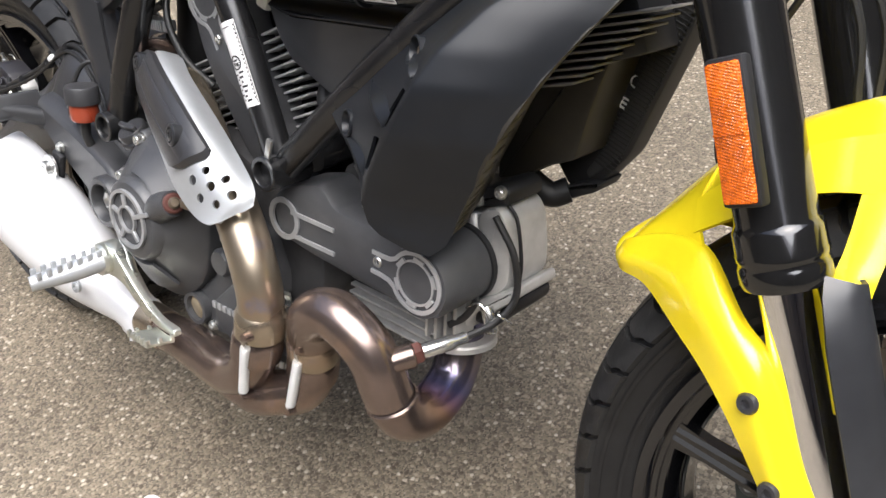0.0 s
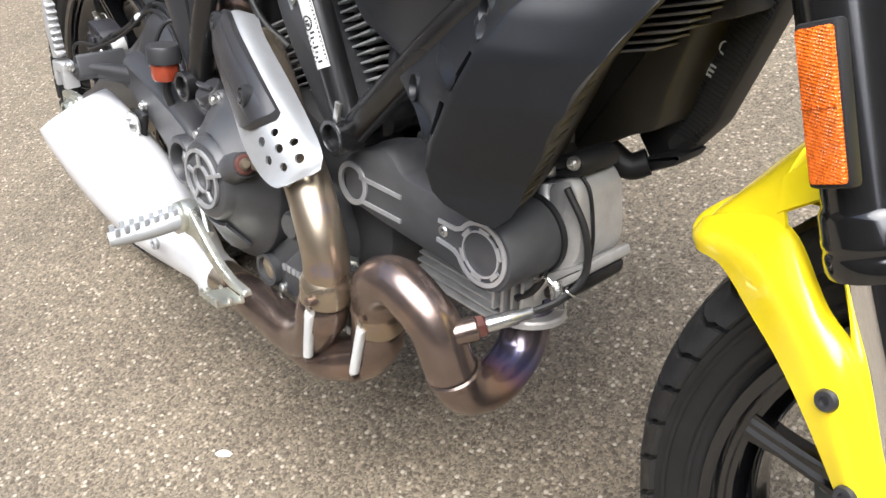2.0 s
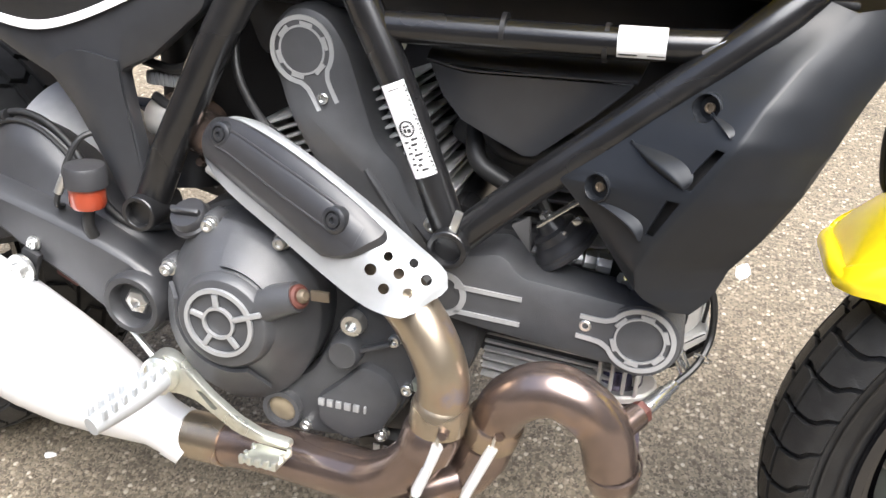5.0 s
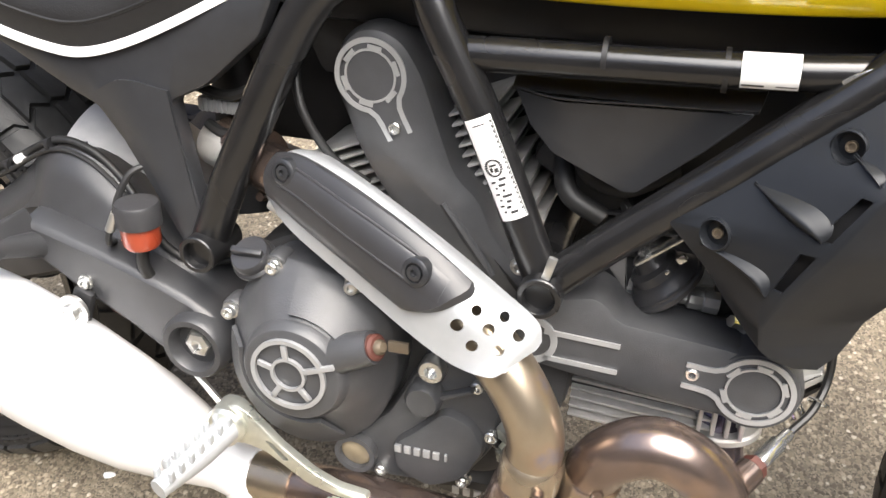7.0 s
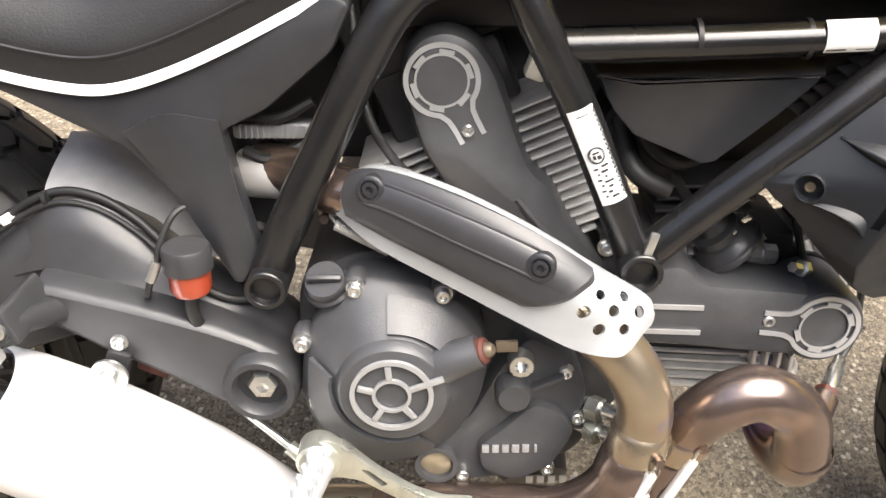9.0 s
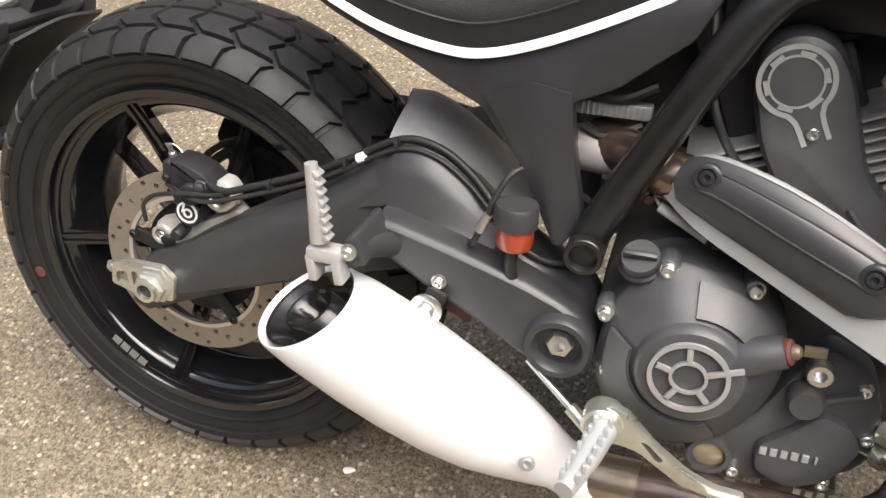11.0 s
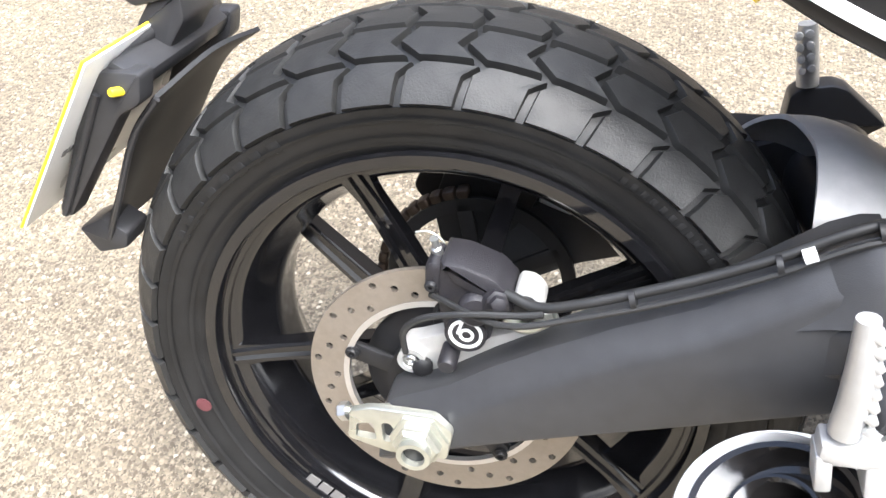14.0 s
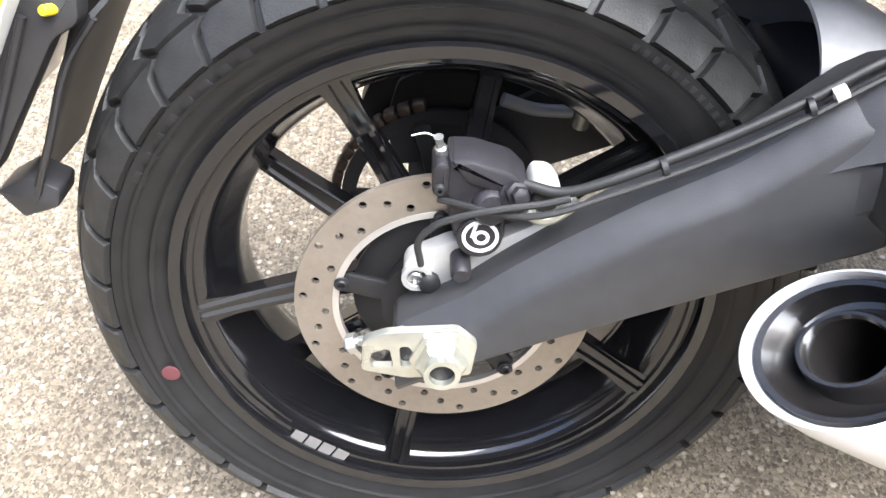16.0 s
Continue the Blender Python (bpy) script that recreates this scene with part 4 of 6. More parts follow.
part("insert_spine", sheet([[on_shield(s, 0.62 + dw, 0.0066 + 0.0022 * max(0.0, 1 - (dw / 0.11) ** 4) * math.sin(math.pi * (s - 0.06) / 0.52) ** 0.5) for s in np.linspace(0.075, 0.565, 24)] for dw in (-0.11, -0.09, -0.06, 0.0, 0.06, 0.09, 0.11)], -0.002), M_satin, shield)
for s, w in ((0.150, 0.60), (0.495, 0.63)):
    p = on_shield(s, w, 0.0092)
    part("insert_bolt", lathe([(0.0115, -0.008), (0.0115, 0.0005), (0.0095, 0.002), (0.0078, 0.002), (0.0074, -0.0005), (0.0062, -0.0005), (0.006, 0.0022), (0.003, 0.0026), (0.0025, 0.000), (0.0, 0.000)], p, (-0.25, -1, 0.15), 24), M_panel, shield)
spring((0.538, -0.172, 0.533), (0.60, -0.19, 0.508), shield)

# ---- engine ----
case = part("crankcase", slab([(0.50, 0.36), (0.51, 0.47), (0.56, 0.50), (0.66, 0.50), (0.74, 0.47), (0.82, 0.46), (0.82, 0.37), (0.76, 0.27), (0.66, 0.262), (0.58, 0.27)], 0.15, -0.165, 0.008, 0.02), M_crank, bike, "dark cast engine crankcase")
COVER = rounded([(0.513, 0.396), (0.518, 0.432), (0.533, 0.462), (0.556, 0.490), (0.585, 0.493), (0.62, 0.487), (0.65, 0.473), (0.672, 0.445), (0.677, 0.405), (0.669, 0.366), (0.65, 0.33), (0.618, 0.302), (0.578, 0.293), (0.54, 0.310), (0.52, 0.342), (0.512, 0.370)], 0.02)
HUB = Vector((0.597, 0.4085))


def cover_radius(a):
    """How far the cover's outline lies from its hub in the direction a."""
    d = Vector((math.cos(a), math.sin(a)))
    best = 0.08
    for p, q in zip(COVER, COVER[1:] + COVER[:1]):
        u, v = p - HUB, q - p
        den = d.x * v.y - d.y * v.x
        if abs(den) > 1e-9:
            k, m = (u.x * v.y - u.y * v.x) / den, (u.x * d.y - u.y * d.x) / den
            if k > 0 and -1e-6 <= m <= 1 + 1e-6:
                best = k
    return best


def cover_loop(f, y, r=None, n=96):
    """A loop round the hub, f of the way from the outline to the round step of radius r."""
    out = []
    for a in np.linspace(0, 2 * math.pi, n, endpoint=False):
        k = cover_radius(a) if r is None else cover_radius(a) * (1 - f) + r * f
        out.append(Vector((HUB.x + k * math.cos(a), y, HUB.y + k * math.sin(a))))
    return out


cover = part("clutch_cover", rings(bmesh.new(), [cover_loop(0, -0.15), cover_loop(0, -0.200), cover_loop(0.05, -0.2035, 0.05), cover_loop(0.12, -0.2055, 0.05), cover_loop(0.3, -0.2145, 0.05), cover_loop(0.97, -0.2385, 0.0495), cover_loop(1, -0.240, 0.0490), cover_loop(1, -0.2465, 0.0470), cover_loop(1, -0.250, 0.0440), cover_loop(1, -0.251, 0.041)]), M_engine, bike, "charcoal clutch cover with a spoked silver ring", smooth=26)


def cover_wedge(a0, a1, f0, f1, lift):
    """A raised sector of the cover between two angles."""
    rows = []
    for f in np.linspace(f0, f1, 5):
        row = []
        for a in np.radians(np.linspace(a0, a1, 14)):
            k = cover_radius(a) * (1 - f) + 0.05 * f
            row.append(Vector((HUB.x + k * math.cos(a), -0.2145 - 0.0358 * (f - 0.3) - lift, HUB.y + k * math.sin(a))))
        rows.append(row)
    return sheet(rows, 0.004 if a1 < a0 else -0.004)


part("raised_sector", cover_wedge(32, 94, 0.26, 0.94, 0.0016), M_engine, cover)
part("raised_sector", cover_wedge(168, 292, 0.30, 0.94, 0.0012), M_engine, cover)
part("outer_ring", annulus(0.0305, 0.0345, 0.0035, (0.596, -0.2515, 0.411), seg=48), M_emblem, cover, "silver machined ring")
part("inner_ring", annulus(0.0135, 0.0162, 0.0035, (0.596, -0.2515, 0.411), seg=32), M_emblem, cover, "silver machined ring")
for k, (a, r0, r1) in enumerate(((22, 0.016, 0.046), (95, 0.016, 0.029), (165, 0.016, 0.029), (238, 0.016, 0.029), (310, 0.016, 0.029))):
    rr, t = (r0 + r1) / 2, radians(a)
    part("ring_spoke", box((0.596 + rr * math.cos(t), -0.2535, 0.411 + rr * math.sin(t)), (r1 - r0, 0.0035, 0.0052), 0.0008, (0, -a, 0)), M_emblem, cover)
part("sensor_boss", tube([(0.628, -0.232, 0.425), (0.645, -0.237, 0.435), (0.668, -0.2385, 0.4455)], [0.019, 0.0165, 0.0140], 20), M_engine, cover)
part("plug_collar", lathe([(0.0112, 0), (0.0112, 0.009), (0.009, 0.011)], (0.664, -0.238, 0.444), (0.85, -0.3, 0.38), 20), M_brown, cover, "rust-red rubber collar")
part("plug_tip", lathe([(0.0065, 0.01), (0.0065, 0.014), (0.004, 0.017)], (0.664, -0.238, 0.444), (0.85, -0.3, 0.38), 14), M_brass, cover)
part("plug_tab", box((0.690, -0.238, 0.450), (0.018, 0.004, 0.010), 0.001, (0, -3, 0)), M_brass, cover)
for x, z in ((0.565, 0.486), (0.638, 0.481), (0.517, 0.432), (0.526, 0.371)):
    part("cover_screw", screw(x, -0.206, z, 0.0062, 0.009), M_bolt, cover)
    part("screw_boss", lathe([(0.0105, -0.02), (0.0105, -0.003), (0.009, -0.001)], (x, -0.206, z), seg=18), M_engine, cover)
capo = part("oil_filler_cap", lathe([(0.0205, 0), (0.0205, 0.004), (0.018, 0.006), (0.018, 0.013), (0.0165, 0.015), (0.0, 0.015)], (0.541, -0.196, 0.481), (-0.1, -0.55, 0.8), 24), M_satin, bike, "black plastic oil filler cap with a finger bar")
part("cap_grip", box((0.5395, -0.2065, 0.4945), (0.030, 0.006, 0.010), 0.002, (34, 0, 0)), M_satin, capo)
low = part("timing_cover", slab([(0.60, 0.30), (0.618, 0.268), (0.64, 0.262), (0.70, 0.268), (0.735, 0.282), (0.762, 0.325), (0.768, 0.37), (0.752, 0.41), (0.712, 0.43), (0.69, 0.40), (0.66, 0.34)], -0.13, -0.192, 0.008, 0.012), M_engine, bike, "charcoal engine side cover")
part("raised_step", slab([(0.705, 0.272), (0.738, 0.29), (0.758, 0.33), (0.745, 0.355), (0.718, 0.365), (0.69, 0.335), (0.668, 0.315), (0.672, 0.285)], -0.185, -0.203, 0.007, 0.01), M_engine, low)
part("boss", lathe([(0.0165, 0), (0.0165, 0.022), (0.0135, 0.026), (0.0, 0.026)], (0.70, -0.185, 0.376)), M_engine, low)
part("rib", box((0.728, -0.20, 0.386), (0.036, 0.01, 0.005), 0.002, (0, -25, 0)), M_engine, low)
for k, wd in enumerate((0.0062, 0.0062, 0.006, 0.0066, 0.0062, 0.0024)):
    part("letter_bar", box((0.676 + k * 0.0092, -0.204, 0.3145 + 0.0002 * k), (wd, 0.003, 0.0078), 0.0004), M_emblem, low)
part("sight_glass_ring", annulus(0.0155, 0.0205, 0.012, (0.631, -0.19, 0.292), seg=32), M_engine, low)
part("sight_glass", lathe([(0.0155, 0), (0.0155, 0.006), (0.012, 0.008), (0.0, 0.008)], (0.631, -0.19, 0.292)), M_glass, low, "round oil sight glass")
for x, y, z in ((0.76, -0.188, 0.341), (0.746, -0.19, 0.393), (0.735, -0.188, 0.281), (0.655, -0.19, 0.275)):
    part("cover_screw", screw(x, y, z, 0.006, 0.008), M_bolt, low)
part("bracket_screw", lathe([(0.012, 0), (0.012, 0.012), (0.0105, 0.014), (0.006, 0.014), (0.006, 0.006), (0, 0.006)], (0.706, -0.19, 0.405), seg=20), M_bolt, low)
filt = part("oil_filter", lathe([(0.036, 0), (0.036, 0.06), (0.03, 0.066), (0.0, 0.066)], (0.725, -0.09, 0.262), (0.05, -0.75, -0.6), 32), M_dark, bike, "black oil filter canister")
for k in range(5):
    part("letter_bar", box((0.722 + 0.011 * k, -0.167, 0.245), (0.007, 0.002, 0.009), 0.0004), M_emblem, filt)
for dz in (0.0, -0.026):
    fit_ = part("hose_fitting", tube([(0.755, -0.165, 0.345 + dz), (0.800, -0.205, 0.352 + dz)], 0.0075, 12), M_bolt, case)
    part("fitting_nut", lathe([(0.0118, 0), (0.0118, 0.012)], (0.772, -0.184, 0.348 + dz), (0.75, -0.65, 0.1), 6), M_zinc, case)

# vertical cylinder, its axis leaning back
cyl_v = part("rear_cylinder", box((0.665, -0.0, 0.56), (0.12, 0.20, 0.20), 0.01, (0, -23, 0)), M_crank, bike, "finned dark rear cylinder")
axis_v = Vector((-0.39, 0, 0.92))
for k in range(15):
    c = Vector((0.70, -0.015, 0.475)) + axis_v * (0.0092 * k)
    part("cooling_fin", box(c, (0.19 - 0.012 * (k % 2), 0.235, 0.0026), 0.0008, (0, -23, 0)), M_fin, cyl_v)
part("cylinder_head", box((0.615, 0.0, 0.685), (0.14, 0.2, 0.08), 0.012, (0, -23, 0)), M_crank, cyl_v)
bv = part("upper_belt_cover", slab([(0.602, 0.645), (0.607, 0.669), (0.622, 0.684), (0.643, 0.688), (0.664, 0.679), (0.681, 0.655), (0.697, 0.609), (0.711, 0.571), (0.733, 0.553), (0.745, 0.523), (0.775, 0.486), (0.80, 0.45), (0.74, 0.44), (0.70, 0.47), (0.636, 0.557), (0.618, 0.59)], -0.115, -0.158, 0.013, 0.014), M_engine, bike, "charcoal timing belt cover with a silver keyhole ring")


def keyhole(cx, cz, y, a, owner, s=1.0):
    """Silver keyhole line round a notched inner ring, its legs running at the angle a."""
    d, n = Vector((math.cos(a), math.sin(a))), Vector((-math.sin(a), math.cos(a)))
    c, path = Vector((cx, cz)), []
    for k in np.linspace(radians(31), 2 * math.pi - radians(31), 44):
        path.append(c + 0.0288 * s * (math.cos(k) * d + math.sin(k) * n))
    legs = [c + s * (u * d + v * n) for u, v in ((0.0545, 0.0098), (0.041, 0.0100), (0.0325, 0.0108), (0.0275, 0.0132))]
    path = legs + path + [c + s * (u * d - v * n) for u, v in ((0.0275, 0.0132), (0.0325, 0.0108), (0.041, 0.0100), (0.0545, 0.0098))]
    part("keyhole_line", ribbon(path, 0.0042 * s, y, 0.0018), M_emblem, owner, "silver machined keyhole line")
    part("inner_ring", annulus(0.0203 * s, 0.0222 * s, 0.002, (cx, y, cz), seg=40), M_emblem, owner)
    for k in range(6):
        t = radians(60 * k + 20)
        part("notch", box((cx + 0.0235 * s * math.cos(t), y - 0.001, cz + 0.0235 * s * math.sin(t)), (0.0032 * s, 0.0019, 0.012 * s), 0, (0, -math.degrees(t), 0)), M_emblem, owner)


keyhole(0.637, 0.647, -0.157, radians(-62), bv)
part("cover_bolt", screw(0.658, -0.156, 0.606, 0.0055, 0.006), M_bolt, bv)
part("raised_rib", tube([(0.70, -0.156, 0.545), (0.72, -0.158, 0.52), (0.745, -0.157, 0.485)], 0.004, 8), M_engine, bv)
cyl_h = part("front_cylinder", box((0.88, -0.07, 0.425), (0.16, 0.1, 0.14), 0.01), M_crank, bike, "finned dark front cylinder")
for k in range(6):
    part("cooling_fin", box((0.883, -0.075, 0.334 + 0.0085 * k), (0.13, 0.115 - 0.004 * k, 0.003), 0.001, (0, 3, 0)), M_fin, cyl_h)
for k in range(4):
    part("cooling_fin", box((0.875, -0.07, 0.50 + 0.012 * k), (0.09, 0.08, 0.0035), 0.001), M_crank, cyl_h)
bh = part("lower_belt_cover", slab([(0.795, 0.488), (0.836, 0.498), (0.848, 0.492), (0.858, 0.479), (0.93, 0.473), (0.975, 0.468), (0.994, 0.458), (1.004, 0.438), (0.996, 0.416), (0.974, 0.404), (0.935, 0.405), (0.82, 0.417), (0.77, 0.425), (0.765, 0.47)], -0.14, -0.188, 0.011, 0.012), M_engine, bike, "charcoal timing belt cover with a silver keyhole ring")
part("cover_drum", lathe([(0.037, -0.09), (0.037, -0.008), (0.034, 0.0), (0.0, 0.0)], (0.967, -0.1875, 0.437), seg=48), M_engine, bh)
keyhole(0.967, 0.438, -0.1885, radians(175), bh, 1.0)
part("cover_bolt", screw(0.919, -0.186, 0.443, 0.0055, 0.004), M_bolt, bh)
part("pivot_ring", annulus(0.017, 0.0225, 0.003, (0.788, -0.187, 0.449), seg=36), M_emblem, bh, "silver machined ring")
for z0, z1 in ((0.459, 0.457), (0.434, 0.432)):
    part("ring_leg", box((0.83, -0.189, (z0 + z1) / 2), (0.062, 0.002, 0.0042), 0, (0, 2, 0)), M_emblem, bh)
head = part("front_cylinder_head", slab([(0.936, 0.476), (0.972, 0.488), (1.0, 0.486), (0.998, 0.42), (0.985, 0.37), (0.95, 0.345), (0.93, 0.35), (0.928, 0.42)], -0.045, -0.105, 0.012, 0.014), M_alloy, bike, "bare cast aluminium cylinder head")
part("rocker_cover", slab([(0.976, 0.489), (1.000, 0.500), (1.012, 0.488), (1.019, 0.45), (1.019, 0.424), (0.998, 0.404), (0.982, 0.402), (0.98, 0.44)], -0.055, -0.117, 0.007, 0.012), M_alloy, head, "smooth cast cover")
part("cover_seam", tube([(1.004, -0.104, 0.500), (1.015, -0.104, 0.487), (1.0225, -0.104, 0.45), (1.022, -0.104, 0.425)], 0.0018, 8), M_dark, head)
part("cover_lip", slab([(0.985, 0.402), (1.026, 0.426), (1.029, 0.416), (1.004, 0.392), (0.987, 0.388)], -0.05, -0.12, 0.004, 0.004), M_alloy, head)
part("lower_cover", slab([(0.98, 0.388), (1.004, 0.393), (1.028, 0.415), (1.029, 0.402), (1.002, 0.374), (0.98, 0.372)], -0.06, -0.116, 0.005, 0.006), M_dark, head)
for pts, r in (([(0.968, -0.108, 0.482), (0.978, -0.116, 0.455), (0.982, -0.116, 0.42), (0.972, -0.112, 0.385)], 0.0075), ([(0.945, -0.106, 0.462), (0.962, -0.112, 0.452), (0.98, -0.114, 0.455)], 0.006), ([(0.948, -0.106, 0.40), (0.966, -0.112, 0.405), (0.98, -0.114, 0.41)], 0.006), ([(0.985, -0.112, 0.40), (0.975, -0.114, 0.385), (0.968, -0.112, 0.37)], 0.008)):
    part("head_rib", tube(pts, r, 12), M_alloy, head)
part("cap_cover", slab([(0.962, 0.490), (0.970, 0.507), (0.998, 0.521), (1.010, 0.516), (1.010, 0.502), (0.982, 0.493)], -0.06, -0.112, 0.006, 0.008), M_dark, head)
part("head_bolt", screw(0.974, -0.112, 0.500, 0.006, 0.006), M_bolt, head)
part("head_bolt", screw(1.0, -0.112, 0.513, 0.005, 0.005), M_bolt, head)
part("head_wire", tube([(0.955, -0.118, 0.508), (0.966, -0.128, 0.47), (0.985, -0.13, 0.44), (0.992, -0.13, 0.41), (0.98, -0.13, 0.385), (0.965, -0.135, 0.372)], 0.0036, 8), M_hose, head, "black wire over the cylinder head")
part("wire_plug", lathe([(0.0065, 0), (0.0065, 0.022), (0.005, 0.026)], (1.002, -0.126, 0.402), (0.5, -0.2, -0.8), 12), M_bolt, head)
part("wire_clip", tube([(0.985, -0.135, 0.398), (1.0, -0.135, 0.408), (1.014, -0.132, 0.39), (1.008, -0.132, 0.378)], 0.0014, 6), M_bolt, head)
part("head_gasket", annulus(0.036, 0.0395, 0.006, (0.967, -0.118, 0.437), (0, -1, 0), 40), M_dark, head)
part("exhaust_port", box((0.95, -0.09, 0.368), (0.05, 0.06, 0.05), 0.008), M_alloy, head)
for k in range(4):
    part("port_fin", box((0.935 + 0.012 * k, -0.115, 0.372), (0.004, 0.04, 0.05), 0.001), M_alloy, head)

# starter and horn behind the shroud
HORN, UP = Vector((0.8885, -0.138, 0.494)), Vector((-0.65, -0.086, 0.755))
horn = part("horn", lathe([(0.024, -0.003), (0.031, -0.005), (0.0335, -0.003), (0.0335, 0.0005), (0.0318, 0.002), (0.0318, 0.004), (0.029, 0.006), (0.0265, 0.011), (0.0225, 0.013), (0.0215, 0.020), (0.0145, 0.022), (0.012, 0.031), (0, 0.031)], HORN, UP, 40), M_satin, bike, "black round horn on a steel strap")
part("horn_strap", box((0.8795, -0.146, 0.528), (0.046, 0.014, 0.0026), 0.0006, (0, -41, 0)), M_bolt, horn)
part("horn_bolt", lathe([(0.0055, 0), (0.0055, 0.005), (0.004, 0.006), (0, 0.006)], (0.869, -0.146, 0.5215), UP, 6), M_bolt, horn)
part("horn_terminal", box((0.8865, -0.157, 0.512), (0.003, 0.003, 0.009), 0.0006, (0, 30, 0)), M_bolt, horn)
part("horn_terminal", box((0.897, -0.152, 0.525), (0.008, 0.006, 0.006), 0.001, (0, -40, 0)), M_bolt, horn)
part("horn_gusset", slab([(0.836, 0.505), (0.853, 0.516), (0.857, 0.478)], -0.134, -0.138, 0.001, 0.002), M_grey, horn)
stud = part("drain_stud", lathe([(0.008, 0), (0.008, 0.008), (0.005, 0.009), (0.005, 0.022)], (0.958, -0.150, 0.474), (-0.7, -0.5, 0.35), 6), M_bolt, bike, "steel hexagon stud ahead of the belt cover")
for k in range(4):
    part("cylinder_fin", box((0.892, -0.112, 0.494 - 0.0085 * k), (0.066 + 0.004 * k, 0.05, 0.0028), 0.0008, (0, -6, 0)), M_fin, cyl_h)
plug = part("spark_plug", lathe([(0.0095, 0), (0.0095, 0.012), (0.0075, 0.013), (0.0085, 0.016), (0.0085, 0.024), (0.006, 0.026), (0.006, 0.04)], (0.931, -0.142, 0.485), (-0.96, -0.1, 0.1), 8), M_bolt, bike, "steel spark plug in the front cylinder")
part("plug_lead", tube([(0.897, -0.144, 0.489), (0.875, -0.12, 0.50), (0.84, -0.10, 0.55)], 0.006, 8), M_hose, plug)
for pts in ([(0.80, -0.12, 0.62), (0.815, -0.14, 0.585), (0.845, -0.13, 0.57), (0.88, -0.10, 0.58)], [(0.79, -0.11, 0.60), (0.80, -0.14, 0.565), (0.83, -0.14, 0.545)], [(0.565, -0.13, 0.70), (0.575, -0.165, 0.63), (0.60, -0.165, 0.58), (0.63, -0.15, 0.55)]):
    tagged(part("engine_hose", tube(pts, 0.009 if pts[0][0] > 0.7 else 0.004, 10), M_hose, bike), "black rubber hose beside the engine")
part("throttle_body", box((0.82, -0.06, 0.59), (0.09, 0.1, 0.09), 0.012, (0, 30, 0)), M_dark, bike)
part("cream_connector", box((0.715, -0.135, 0.655), (0.018, 0.02, 0.026), 0.004, (0, 20, 0)), M_cream, bike, "cream plastic cable connector")
part("battery_box", box((0.62, 0.03, 0.71), (0.24, 0.2, 0.08), 0.02), M_dark, bike)
part("shock_absorber", tube([(0.46, -0.06, 0.46), (0.44, -0.03, 0.60), (0.42, -0.02, 0.66)], 0.028, 16), M_dark, bike)
rear_sil = part("exhaust_valve_drum", lathe([(0.012, -0.012), (0.020, -0.01), (0.0225, 0.0), (0.0225, 0.03), (0.020, 0.038), (0.012, 0.04)], (0.470, -0.122, 0.555), (1, -0.25, 0.05), 28), M_alloy, bike, "round bare steel exhaust bulge behind the frame tube")
part("rear_port_pipe", tube([(0.48, -0.115, 0.56), (0.515, -0.142, 0.562), (0.55, -0.168, 0.558), (0.60, -0.178, 0.553)], 0.022, 20), M_pipe2, rear_sil)
part("pipe_flange", lathe([(0.026, -0.004), (0.027, 0.0), (0.026, 0.006)], (0.528, -0.153, 0.562), (1, -0.7, -0.05), 24), M_pipe2, rear_sil)
ribbed = part("ribbed_bar", box((0.494, -0.13, 0.598), (0.068, 0.016, 0.014), 0.003), M_silver, bike, "ribbed metal bar under the seat")
for k in range(12):
    part("rib", box((0.466 + 0.005 * k, -0.1385, 0.598), (0.0018, 0.003, 0.012), 0.0005), M_silver, ribbed)
for pts in ([(0.463, -0.14, 0.615), (0.50, -0.145, 0.612), (0.53, -0.14, 0.625)], [(0.468, -0.135, 0.58), (0.49, -0.14, 0.574), (0.52, -0.13, 0.585)], [(0.455, -0.15, 0.51), (0.475, -0.15, 0.515), (0.49, -0.14, 0.50)]):
    tagged(part("harness_cable", tube(pts, 0.005, 8), M_hose, bike), "black wiring harness under the seat")
part("airbox", box((0.80, 0.03, 0.625), (0.46, 0.17, 0.19), 0.02), M_dark, bike, "black plastic airbox inside the frame")
part("electronics_tray", box((0.50, 0.03, 0.60), (0.16, 0.14, 0.14), 0.02), M_dark, bike)

# ---- frame ----
def frame_tube(pts, r=0.0165, name="frame_tube"):
    return part(name, tube(pts, r, 20, 7), M_frame, chassis)


def tube_end(x, y, z, depth=0.05):
    part("tube_end", lathe([(0.0175, -depth), (0.0175, -0.001), (0.0165, 0.0), (0.0132, 0.0), (0.0125, -0.001), (0.0125, -0.0085), (0.0, -0.0085)], (x, y - 0.009, z), seg=32), M_frame, chassis)


chassis = part("frame", tube([(0.78, 0.15, 0.51), (0.79, -0.15, 0.506)], 0.016, 20), M_frame, bike, "gloss black tubular trellis frame")
frame_tube([(0.489, -0.185, 0.488), (0.515, -0.188, 0.545), (0.545, -0.188, 0.605), (0.572, -0.187, 0.658), (0.600, -0.183, 0.706), (0.628, -0.175, 0.728), (0.68, -0.165, 0.735), (0.76, -0.16, 0.735)])
frame_tube([(0.797, -0.195, 0.505), (0.745, -0.195, 0.628), (0.708, -0.194, 0.70), (0.695, -0.19, 0.73)], 0.015)
frame_tube([(0.725, -0.19, 0.682), (0.83, -0.19, 0.685), (0.93, -0.19, 0.6890), (1.0, -0.182, 0.693)], 0.0128)
